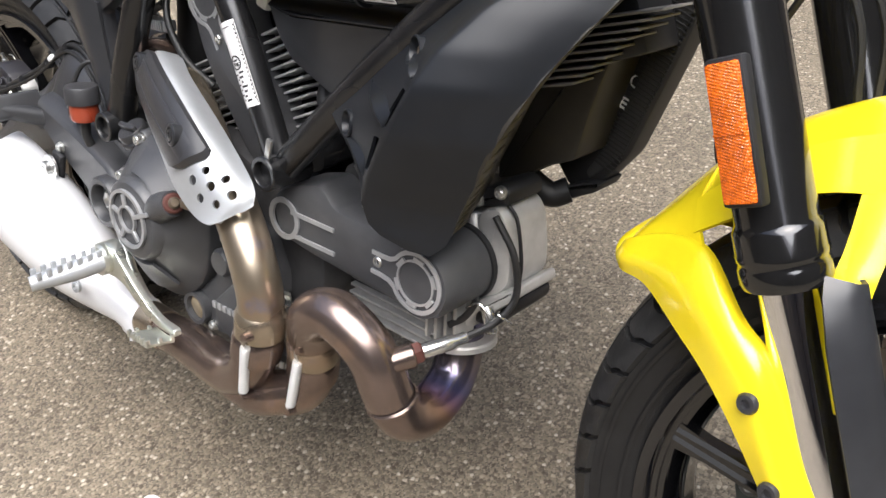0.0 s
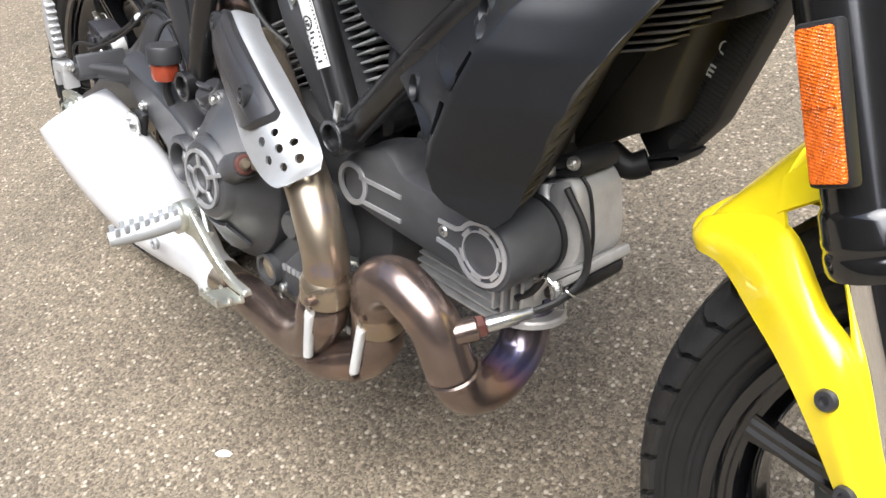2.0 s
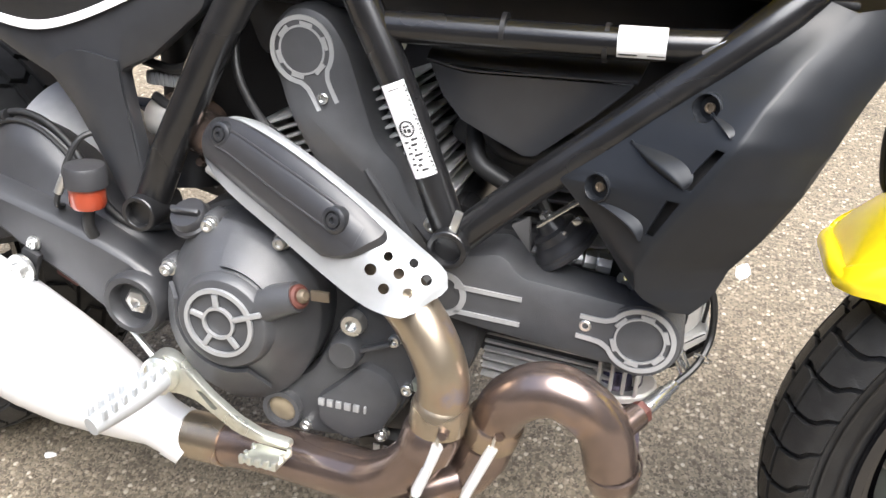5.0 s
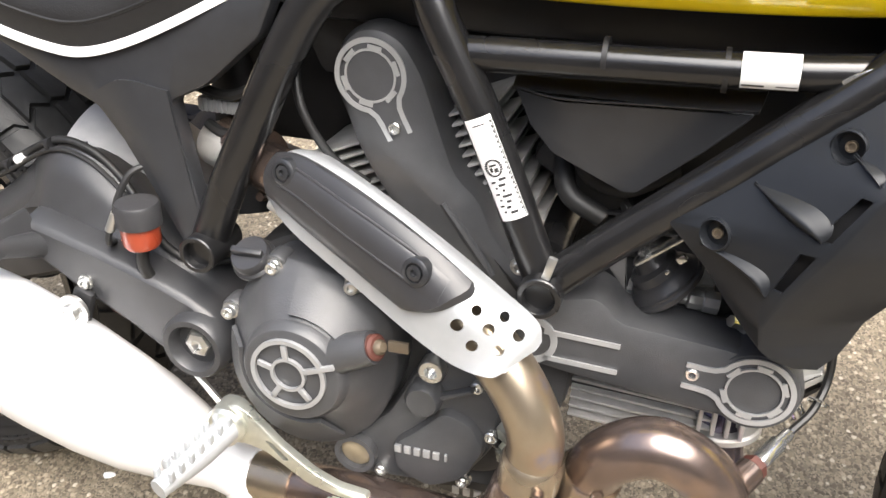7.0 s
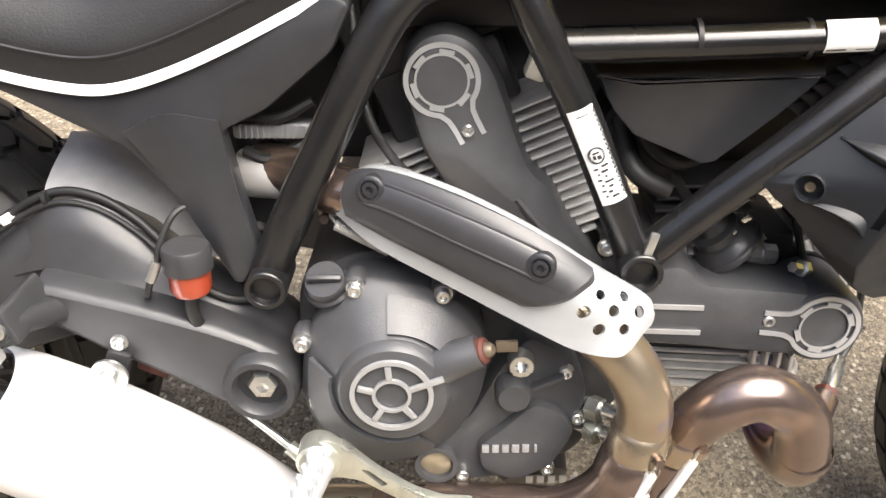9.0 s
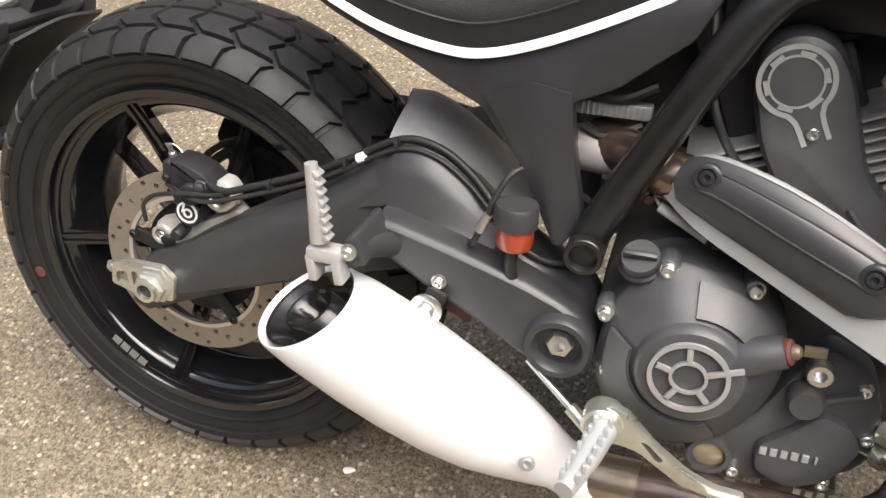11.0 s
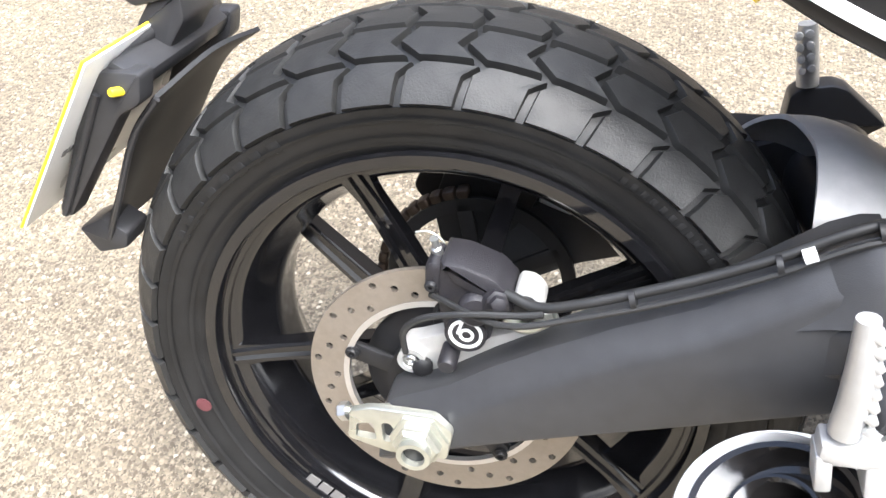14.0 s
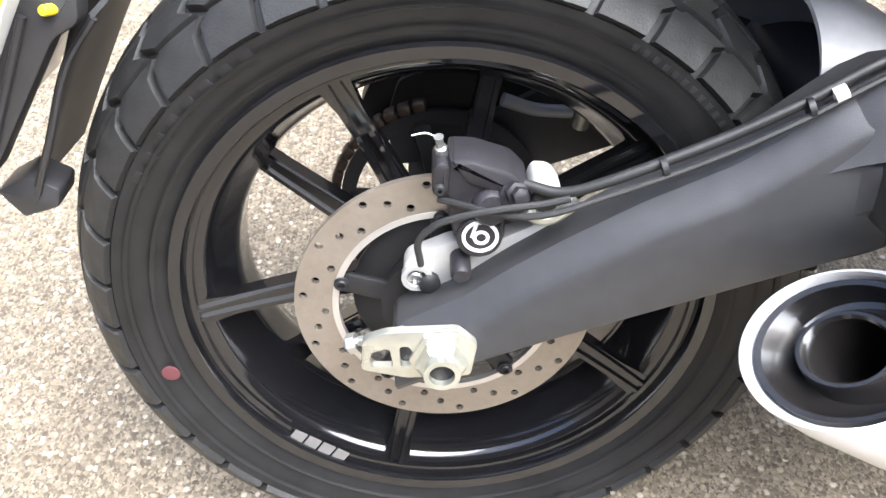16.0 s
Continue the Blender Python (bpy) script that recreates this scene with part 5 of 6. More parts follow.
frame_tube([(0.798, -0.195, 0.506), (0.85, -0.195, 0.556), (0.935, -0.195, 0.633), (1.03, -0.18, 0.72), (1.10, -0.12, 0.80)], 0.015)
tube_end(0.491, -0.203, 0.485)
tube_end(0.797, -0.212, 0.506)
frame_tube([(0.64, -0.15, 0.745), (0.85, -0.14, 0.735), (1.05, -0.10, 0.75)], 0.012, "wiring_rail")
for x in (0.825, 0.905):
    part("tube_tie", lathe([(0.0152, -0.0018), (0.0152, 0.0018)], (x, -0.188, 0.687), (1, 0, 0.02), 24), M_dark, chassis)
part("weld_plate", box((0.985, -0.197, 0.692), (0.02, 0.003, 0.007), 0.001, (0, -30, 0)), M_bolt, chassis)
part("clip", box((0.803, -0.216, 0.532), (0.007, 0.004, 0.02), 0.001, (0, 15, 0)), M_bolt, chassis)
part("frame_bolt", screw(0.774, -0.185, 0.513, 0.006, 0.006), M_bolt, chassis)


def wrap_label(a, b, r, half, name, label, bars):
    """A sticker bent round a tube from a to b."""
    a, b = Vector(a), Vector(b)
    d = (b - a).normalized()
    out_dir = Vector((0.0, -1.0, 0.12))
    out_dir = (out_dir - d * out_dir.dot(d)).normalized()
    side = d.cross(out_dir)

    def at(s, t, lift):
        return a.lerp(b, s) + (r + lift) * (math.cos(t) * out_dir + math.sin(t) * side)
    bm = bmesh.new()
    sheet([[at(s, t, 0.0006) for s in np.linspace(0, 1, 8)] for t in np.linspace(-half, half, 9)], 0.0003, bm)
    ob = part(name, bm, M_sticker, chassis, label)
    for s0, s1, t0, t1 in bars:
        bm = bmesh.new()
        sheet([[at(s, t, 0.0012) for s in np.linspace(s0, s1, 3)] for t in np.linspace(t0, t1, 3)], 0.0002, bm)
        part("print_bar", bm, M_print, ob)


bars = [(0.02, 0.98, -0.66, -0.62)] + [(0.05 + 0.05 * k, 0.075 + 0.05 * k, -0.60, -0.53) for k in range(18)] + [(0.58 + 0.055 * k, 0.605 + 0.055 * k, -0.34 + 0.12 * (k % 3), 0.02 + 0.1 * (k % 2)) for k in range(7)] + [(0.60 + 0.06 * k, 0.618 + 0.06 * k, 0.2, 0.42 - 0.1 * (k % 2)) for k in range(6)] + [(0.06, 0.07, -0.3, 0.3)]
bars += [(0.475 - 0.078 * math.cos(b) - 0.008, 0.475 - 0.078 * math.cos(b) + 0.008, 0.05 + 0.36 * math.sin(b) - 0.07, 0.05 + 0.36 * math.sin(b) + 0.07) for b in np.linspace(0, 2 * math.pi, 22, endpoint=False)] + [(0.44, 0.46, -0.12, 0.22), (0.48, 0.52, -0.15, 0.05), (0.47, 0.51, 0.10, 0.24)]
wrap_label((0.739, -0.195, 0.640), (0.772, -0.195, 0.565), 0.015, 0.7, "white_label", "white printed label on the frame tube", bars)
wrap_label((0.914, -0.19, 0.690), (0.950, -0.19, 0.6915), 0.0135, 0.95, "white_label", "white label on the frame tube", [(0.03, 0.42, 0.66, 0.76), (0.62, 0.98, 0.68, 0.74)])

# dark side box under the tank
side_box = part("airbox_panel", slab([(0.759, 0.655), (0.793, 0.649), (0.930, 0.6545), (0.926, 0.648), (0.90, 0.622), (0.856, 0.5835), (0.846, 0.5825), (0.79, 0.607), (0.772, 0.627)], -0.05, -0.172, 0.0015, 0.003), M_panel, bike, "matt black airbox panel under the tank")
part("panel_ledge", sheet([[(0.757, -0.1715, 0.6558), (0.793, -0.1715, 0.6505), (0.86, -0.1715, 0.6532), (0.932, -0.1715, 0.656)], [(0.757, -0.150, 0.669), (0.793, -0.150, 0.668), (0.86, -0.150, 0.670), (0.938, -0.150, 0.672)]], 0.003), M_panel, side_box)
part("ledge_edge", tube([(0.759, -0.172, 0.6558), (0.793, -0.1722, 0.6503), (0.86, -0.1722, 0.653), (0.931, -0.172, 0.656)], 0.0010, 6), M_panel, side_box)
part("under_tank_tray", box((0.80, 0.0, 0.705), (0.46, 0.26, 0.05), 0.012), M_dark, bike)

# ---- shroud in front of the frame ----
SHROUD = [((1.045, -0.178, 0.735), (1.078, -0.172, 0.724), (1.142, -0.128, 0.735)),
          ((1.000, -0.192, 0.692), (1.045, -0.210, 0.690), (1.113, -0.166, 0.687)),
          ((0.968, -0.199, 0.660), (1.024, -0.234, 0.662), (1.096, -0.184, 0.660)),
          ((0.944, -0.204, 0.637), (1.009, -0.248, 0.634), (1.082, -0.200, 0.633)),
          ((0.882, -0.209, 0.582), (0.985, -0.250, 0.590), (1.064, -0.213, 0.594)),
          ((0.911, -0.214, 0.555), (0.963, -0.247, 0.552), (1.043, -0.210, 0.553)),
          ((0.929, -0.219, 0.533), (0.954, -0.244, 0.527), (1.025, -0.204, 0.523)),
          ((0.947, -0.228, 0.514), (0.957, -0.239, 0.508), (1.019, -0.204, 0.505)),
          ((0.959, -0.233, 0.503), (0.966, -0.234, 0.4985), (1.0135, -0.206, 0.4935)),
          ((0.978, -0.223, 0.490), (0.985, -0.220, 0.4855), (1.002, -0.212, 0.4830))]
BULGE = [0.002, 0.003, 0.005, 0.006, 0.004, 0.002, 0.001, 0.0, 0.0, 0.0]
rear_face, front_face = [], []
for (r0, r1, r2), b in zip(SHROUD, BULGE):
    r0, r1, r2 = Vector(r0), Vector(r1), Vector(r2)
    rear_face.append([r0.lerp(r1, f) for f in (0, 0.25, 0.5, 0.75, 0.97)] + [r1 + Vector((0.001, 0.0008, 0))])
    out_of = Vector((0.6, -0.8, 0.0)) * b
    front_face.append([r1 + Vector((0.001, 0.0008, 0))] + [r1.lerp(r2, f) + out_of * (1 - (2 * f - 1) ** 2) for f in (0.03, 0.25, 0.5, 0.75)] + [r2])


def along_rows(face, per_col):
    cols = []
    for k in range(len(face[0])):
        line = []
        for a, b in zip(face, face[1:]):
            line += [a[k].lerp(b[k], n / per_col) for n in range(per_col)]
        cols.append(line + [face[-1][k]])
    return [[c[i] for c in cols] for i in range(len(cols[0]))]


skin = [a + b[1:] for a, b in zip(along_rows(rear_face, 5), along_rows(front_face, 5))]
shroud = part("belt_shroud", sheet(skin, -0.003), M_shroud, bike, "satin black plastic shroud with two slots", smooth=35)
part("shroud_return", sheet(smooth_grid([[Vector(r[2]) for r in SHROUD[:8]], [Vector(r[2]) + Vector((-0.010, 0.03, 0)) for r in SHROUD[:8]], [Vector(r[2]) + Vector((-0.055, 0.13, 0.004)) for r in SHROUD[:8]]], 24, 5), 0.003), M_inner, shroud, "brownish unpainted inner wall of the shroud")
for k in range(10):
    f = 3.6 + 0.36 * k
    i = int(f)
    p = Vector(SHROUD[i][2]).lerp(Vector(SHROUD[i + 1][2]), f - i)
    part("inner_rib", tube([p + Vector((-0.002, 0.004, 0.001)), p + Vector((-0.004, 0.018, 0.003)), p + Vector((-0.012, 0.036, 0.001))], [0.0016, 0.0024, 0.0014], 8), M_inner, shroud)
part("duct_wall", slab([(0.955, 0.500), (0.990, 0.513), (1.008, 0.526), (1.040, 0.540), (1.050, 0.585), (1.068, 0.645), (1.085, 0.70), (1.0, 0.70), (0.95, 0.60)], 0.0, -0.056, 0.004, 0.006), M_inner, shroud)


def on_rear(row, f, lift=0.0):
    """A point of the shroud's rear face: row counted from the top, f from its rear edge to the ridge."""
    k = min(int(row), len(SHROUD) - 2)
    p = Vector(SHROUD[k][0]).lerp(Vector(SHROUD[k + 1][0]), row - k)
    q = Vector(SHROUD[k][1]).lerp(Vector(SHROUD[k + 1][1]), row - k)
    return p.lerp(q, f) + Vector((-0.45, -0.87, 0.1)) * lift


OUT = Vector((-0.45, -0.87, 0.1)).normalized()
slots = bmesh.new()
for row, f in ((4.08, 0.31), (2.32, 0.43)):
    p = on_rear(row, f)
    u = OUT.cross(Vector((0, 0, 1))).normalized()
    v = OUT.cross(u)
    rings(slots, [[p + OUT * h + (u * math.cos(a) + v * math.sin(a)) * 0.0105 for a in np.linspace(0, 2 * math.pi, 24, endpoint=False)] for h in (0.012, -0.014)])
    part("screw_recess", lathe([(0.0118, -0.009), (0.0118, 0.0004), (0.0106, 0.0010), (0.0098, -0.0004), (0.0086, -0.0065), (0.0, -0.0065)], p, OUT, 32), M_shroud, shroud)
    part("shroud_screw", lathe([(0.0040, -0.008), (0.0040, -0.0040), (0.0036, -0.0034), (0.0026, -0.0034), (0.0022, -0.0050), (0, -0.0050)], p, OUT, 16), M_brass, shroud)
for r0, r1 in ((3.10, 3.80), (4.04, 4.86)):
    loops = []
    for row in np.linspace(r0, r1, 4):
        loops.append([on_rear(row, 0.845, 0.012), on_rear(row, 0.94, 0.012), on_rear(row, 0.94, -0.02), on_rear(row, 0.845, -0.02)])
    rings(slots, loops)
cut(shroud, slots)
# added dark sheet behind the slots, standing in for the shaded interior
part("slot_shade_sheet", sheet([[p + Vector((0.006, 0.012, -0.002)) for p in r] for r in along_rows(rear_face, 2)[4:15]], -0.001), M_dark, shroud)


def scoop(a, b, bow, lift, wide):
    """A pressed scoop on the rear face from a to b (row, f), its straight edge open, its back bowed up the face."""
    back, crest, lip = [], [], []
    for k in range(13):
        g = k / 12
        row, f = a[0] + (b[0] - a[0]) * g, a[1] + (b[1] - a[1]) * g
        swell = math.sin(math.pi * g ** 1.25) ** 0.8
        back.append(on_rear(row - bow * swell, min(f + wide * swell, 0.97), -0.0008))
        crest.append(on_rear(row - 0.25 * bow * swell, f + 0.25 * wide * swell, 0.0008 + lift * swell))
        lip.append(on_rear(row + 0.03 * swell, f, -0.002))
    return sheet(smooth_grid([back, [p.lerp(q, 0.55) + Vector((-0.45, -0.87, 0.1)) * 0.12 * lift for p, q in zip(back, crest)], crest, lip], 30, 4), -0.0015)


part("louvre", scoop((3.32, 0.14), (3.82, 0.90), 0.20, 0.0055, 0.16), M_shroud, shroud)
part("louvre", scoop((4.38, 0.17), (5.08, 0.84), 0.22, 0.0048, 0.14), M_shroud, shroud)
part("louvre", scoop((2.42, 0.52), (2.86, 0.90), 0.10, 0.004, 0.10), M_shroud, shroud)

# oil cooler and finned rectifier, ahead of the engine
cooler = part("oil_cooler", slab([(1.008, 0.486), (1.033, 0.497), (1.065, 0.537), (1.100, 0.632), (1.122, 0.70), (1.035, 0.70), (1.0, 0.60), (0.985, 0.515)], 0.03, 0.0, 0.003, 0.008), M_dark, bike, "black oil cooler with a fine mesh core")
part("mesh_core", slab([(1.026, 0.505), (1.060, 0.540), (1.094, 0.634), (1.114, 0.694), (1.096, 0.694), (1.074, 0.634), (1.042, 0.545), (1.022, 0.512)], 0.004, -0.002, 0.001, 0.003), M_core, cooler)
for k in range(40):
    f = k / 39
    part("core_fin", box((1.041 + 0.062 * f, -0.0022, 0.522 + 0.165 * f), (0.024, 0.0016, 0.0014), 0, (0, 20, 0)), M_dark, cooler)
bm = bmesh.new()
for k in range(7):
    box((1.020 + 0.0032 * k, -0.001, 0.540 + 0.0055 * k), (0.0035, 0.001, 0.0042), 0, (0, -30, 0), bm)
part("print_marks", bm, M_hug, cooler)
bm = bmesh.new()
for dx, dz, sx, sz, a in ((-0.005, 0.008, 0.0014, 0.026, -60), (0.005, -0.008, 0.0014, 0.026, -60), (0.011, 0.0065, 0.019, 0.0014, -60), (-0.011, -0.0065, 0.019, 0.0014, -60), (0.001, 0.001, 0.010, 0.006, -60)):
    box((1.053 + dx, -0.001, 0.586 + dz), (sx, 0.001, sz), 0, (0, a, 0), bm)
annulus(0.005, 0.0065, 0.001, (1.064, -0.0005, 0.608), seg=20, bm=bm)
part("print_box", bm, M_sticker, cooler)
part("bottom_tank", slab([(1.000, 0.492), (1.012, 0.482), (1.040, 0.497), (1.046, 0.508), (1.030, 0.506)], 0.03, -0.012, 0.004, 0.004), M_dark, cooler)
part("cooler_union", tube([(1.01, -0.01, 0.492), (0.995, -0.02, 0.486), (0.975, -0.03, 0.50)], 0.013, 12), M_dark, cooler)
part("union_nut", lathe([(0.009, 0), (0.009, 0.014)], (0.99, -0.055, 0.487), (-0.9, 0, 0.4), 6), M_bolt, cooler)
rect = part("rectifier", box((1.05, -0.03, 0.655), (0.09, 0.06, 0.05), 0.004, (0, -20, 0)), M_dark, bike, "finned black voltage rectifier")
for k in range(9):
    part("rectifier_fin", box((1.002 + 0.0092 * k, -0.066, 0.606 + 0.0088 * k), (0.10, 0.05, 0.0022), 0.0006, (0, -14, 0)), M_grey, rect)

# ---- tank, seat and tail ----
tank_rows = []
for z, grow in ((0.722, 0.0), (0.727, 0.012), (0.745, 0.028), (0.79, 0.04), (0.86, 0.01), (0.92, -0.06), (0.93, -0.14)):
    row = []
    for x, w in ((0.565, 0.135), (0.60, 0.165), (0.68, 0.178), (0.80, 0.185), (0.92, 0.187), (1.02, 0.18), (1.09, 0.15), (1.12, 0.11)):
        row.append((x, -max(w + grow, 0.005), z + 0.008 * ((x - 0.78) / 0.25) ** 2 * (1 if z < 0.75 else 0.2)))
    tank_rows.append(row)
tank = part("fuel_tank", sheet(smooth_grid(tank_rows, 32, 4), 0.003), M_yellow, bike, "glossy yellow fuel tank")
part("tank_far_side", sheet(smooth_grid([[(x, -y, z) for x, y, z in r] for r in tank_rows], 32, 4), -0.003), M_yellow, tank)
part("tank_top", sheet(smooth_grid([tank_rows[-1], [(x, 0.0, z + 0.004) for x, y, z in tank_rows[-1]], [(x, -y, z) for x, y, z in tank_rows[-1]]], 32, 4), 0.003), M_yellow, tank)
part("tank_floor", box((0.83, 0, 0.728), (0.5, 0.33, 0.006), 0.002), M_dark, tank)

stripe_line = [(0.190, -0.158, 0.700), (0.236, -0.160, 0.6755), (0.285, -0.162, 0.6545), (0.335, -0.164, 0.643), (0.375, -0.166, 0.641), (0.42, -0.169, 0.6525), (0.478, -0.172, 0.677), (0.556, -0.172, 0.716)]
tail = part("seat_side_panel", slab([(0.190, 0.690), (0.236, 0.664), (0.30, 0.635), (0.352, 0.609), (0.381, 0.597), (0.421, 0.547), (0.458, 0.474), (0.466, 0.474), (0.483, 0.505), (0.472, 0.557), (0.463, 0.612), (0.50, 0.63), (0.555, 0.676), (0.572, 0.712), (0.556, 0.722), (0.478, 0.684), (0.42, 0.658), (0.375, 0.646), (0.335, 0.648), (0.285, 0.66), (0.236, 0.681), (0.195, 0.703)], -0.145, -0.162, 0.005, 0.006, slope=lambda x, z: -0.02 * (x - 0.2) / 0.3), M_panel, bike, "matt black side panel below the seat")
crease = [[(0.385, -0.178, 0.612), (0.42, -0.182, 0.628), (0.462, -0.18, 0.622)], [(0.404, -0.178, 0.585), (0.43, -0.184, 0.59), (0.466, -0.180, 0.588)], [(0.43, -0.178, 0.538), (0.448, -0.183, 0.54), (0.472, -0.179, 0.545)], [(0.459, -0.177, 0.478), (0.466, -0.179, 0.48), (0.478, -0.177, 0.50)]]
part("panel_tongue", sheet(smooth_grid(crease, 12, 6), 0.003), M_panel, tail)
part("trim_stripe", sheet(smooth_grid([[(x, y - 0.008, z + 0.0075) for x, y, z in stripe_line], [(x, y - 0.010, z + 0.004) for x, y, z in stripe_line], [(x, y - 0.010, z + 0.0005) for x, y, z in stripe_line]], 48, 3), 0.002), M_white, tail, "white trim stripe along the seat edge")
seat_rows = []
for lift, inset in ((0.002, 0.0), (0.03, -0.004), (0.06, 0.012), (0.082, 0.05), (0.088, 0.10), (0.09, 0.16)):
    seat_rows.append([(x, y - 0.008 + inset, z + lift + 0.006) for x, y, z in stripe_line])
seat = part("seat", sheet(smooth_grid(seat_rows, 40, 5), 0.004), M_seat, bike, "grained black vinyl seat")
part("seat_far_half", sheet(smooth_grid([[(x, -y, z) for x, y, z in r] for r in seat_rows], 40, 5), -0.004), M_seat, seat)
part("seat_seam", tube([(x, y - 0.0115, z + 0.03) for x, y, z in stripe_line], 0.002, 6), M_seat, seat)
part("seat_base", slab([(0.20, 0.69), (0.335, 0.648), (0.375, 0.645), (0.478, 0.682), (0.556, 0.72), (0.54, 0.735), (0.2, 0.735)], 0.14, -0.14, 0.01, 0.01), M_dark, seat)
part("tail_cowl", sheet(smooth_grid([[(0.13, -0.10, 0.75), (0.17, -0.135, 0.73), (0.205, -0.155, 0.70)], [(0.128, -0.105, 0.724), (0.165, -0.140, 0.708), (0.201, -0.158, 0.684)], [(0.14, -0.08, 0.708), (0.17, -0.12, 0.695), (0.200, -0.14, 0.675)]], 12, 4), 0.003), M_yellow, bike, "yellow tail cowl beside the seat")

# ---- tail bracket, number plate and rear mudguard ----
mud = part("rear_mudguard", sheet(smooth_grid([[(-0.226, -0.068, 0.563), (-0.256, -0.067, 0.527), (-0.288, -0.062, 0.465), (-0.318, -0.052, 0.414)], [(-0.206, 0.0, 0.580), (-0.245, 0.0, 0.545), (-0.289, 0.0, 0.478), (-0.328, 0.0, 0.408)], [(-0.192, 0.06, 0.578), (-0.238, 0.074, 0.545), (-0.284, 0.077, 0.475), (-0.320, 0.07, 0.412)]], 20, 5), 0.004), M_dark, bike, "black plastic rear mudguard flap")
part("guard_rim", tube([(-0.226, -0.069, 0.563), (-0.256, -0.068, 0.527), (-0.288, -0.063, 0.465), (-0.316, -0.053, 0.416)], 0.0028, 8), M_satin, mud)
part("flap_edge", slab([(-0.33, 0.40), (-0.345, 0.425), (-0.318, 0.438), (-0.295, 0.424), (-0.30, 0.408)], -0.02, -0.055, 0.003, 0.004), M_satin, mud)
carrier = part("plate_carrier", slab([(-0.222, 0.592), (-0.258, 0.592), (-0.274, 0.576), (-0.330, 0.464), (-0.320, 0.457), (-0.248, 0.556), (-0.228, 0.566)], -0.070, -0.090, 0.004, 0.006), M_satin, bike, "black number plate carrier with ribbed arms")
part("far_arm", slab([(-0.222, 0.592), (-0.258, 0.592), (-0.274, 0.576), (-0.330, 0.464), (-0.320, 0.457), (-0.248, 0.556), (-0.228, 0.566)], 0.090, 0.070, 0.004, 0.006), M_satin, carrier)
part("cross_beam", box((-0.242, 0.0, 0.585), (0.028, 0.17, 0.018), 0.005, (0, 29, 0)), M_satin, carrier)
part("cross_rib", tube([(-0.262, -0.085, 0.588), (-0.250, -0.03, 0.600), (-0.244, 0.03, 0.602), (-0.246, 0.088, 0.592)], 0.006, 10), M_satin, carrier)
part("lamp_stalk", slab([(-0.2587, 0.6078), (-0.2434, 0.6276), (-0.2145, 0.6350), (-0.2154, 0.6116), (-0.2390, 0.5797), (-0.2590, 0.5887)], 0.03, -0.025, 0.003, 0.004), M_satin, carrier)
part("lamp_hood", slab([(-0.2798, 0.6310), (-0.2729, 0.6429), (-0.2331, 0.6558), (-0.2150, 0.6410), (-0.2158, 0.6318), (-0.2539, 0.6225), (-0.2630, 0.6281)], 0.035, -0.03, 0.003, 0.003), M_satin, carrier)
part("arm_rib", tube([(-0.262, -0.092, 0.574), (-0.322, -0.092, 0.463)], 0.003, 8), M_satin, carrier)
part("reflector_stub", lathe([(0.0038, 0), (0.0038, 0.009), (0.003, 0.011)], (-0.2416, -0.088, 0.5765), (-0.4, -1, 0.2), 12), M_plateyellow, carrier, "small yellow cap")
plate = part("number_plate", box((-0.2950, -0.004, 0.5350), (0.002, 0.227, 0.176), 0.0004, (0, 34, 0)), M_plate, bike, "pale number plate with a yellow edge, seen from behind")
part("plate_face", box((-0.2968, -0.004, 0.5362), (0.002, 0.229, 0.178), 0.0004, (0, 34, 0)), M_plateyellow, plate)
bm = bmesh.new()
for k in range(7):
    box((-0.3005, -0.098 + 0.008 * k, 0.5245), (0.001, 0.0055, 0.006), 0, (0, 34, 0), bm)
part("print_bars", bm, M_grey, plate)

# inner mudguard over the swingarm, ahead of the rear tyre
hug = [[(0.218, 0.085, 0.492), (0.262, 0.088, 0.492), (0.32, 0.09, 0.46), (0.40, 0.09, 0.40)],
       [(0.234, 0.055, 0.523), (0.275, 0.056, 0.522), (0.33, 0.057, 0.492), (0.40, 0.058, 0.44)],
       [(0.252, 0.015, 0.545), (0.290, 0.012, 0.542), (0.342, 0.010, 0.512), (0.405, 0.01, 0.455)],
       [(0.2645, -0.033, 0.547), (0.300, -0.035, 0.542), (0.350, -0.036, 0.512), (0.41, -0.036, 0.455)],
       [(0.265, -0.066, 0.538), (0.303, -0.070, 0.531), (0.352, -0.072, 0.500), (0.412, -0.072, 0.448)],
       [(0.263, -0.090, 0.520), (0.303, -0.097, 0.508), (0.352, -0.099, 0.478), (0.412, -0.10, 0.43)],
       [(0.264, -0.094, 0.490), (0.305, -0.102, 0.478), (0.354, -0.104, 0.45), (0.412, -0.104, 0.41)]]
part("chain_guard_hugger", sheet(smooth_grid(hug, 20, 6), -0.004), M_hug, bike, "pale grey inner mudguard between tyre and engine")

# far side: chain, sprocket and passenger peg
spk = part("sprocket", annulus(0.084, 0.098, 0.006, (0, 0.088, 0.315), seg=48), M_dark, bike, "dark rear sprocket with an oily chain")
for k in range(5):
    a = 2 * math.pi * k / 5 + 0.5
    part("sprocket_arm", box((0.062 * math.cos(a), 0.085, 0.315 + 0.062 * math.sin(a)), (0.06, 0.006, 0.016), 0.002, (0, -math.degrees(a), 0)), M_dark, spk)
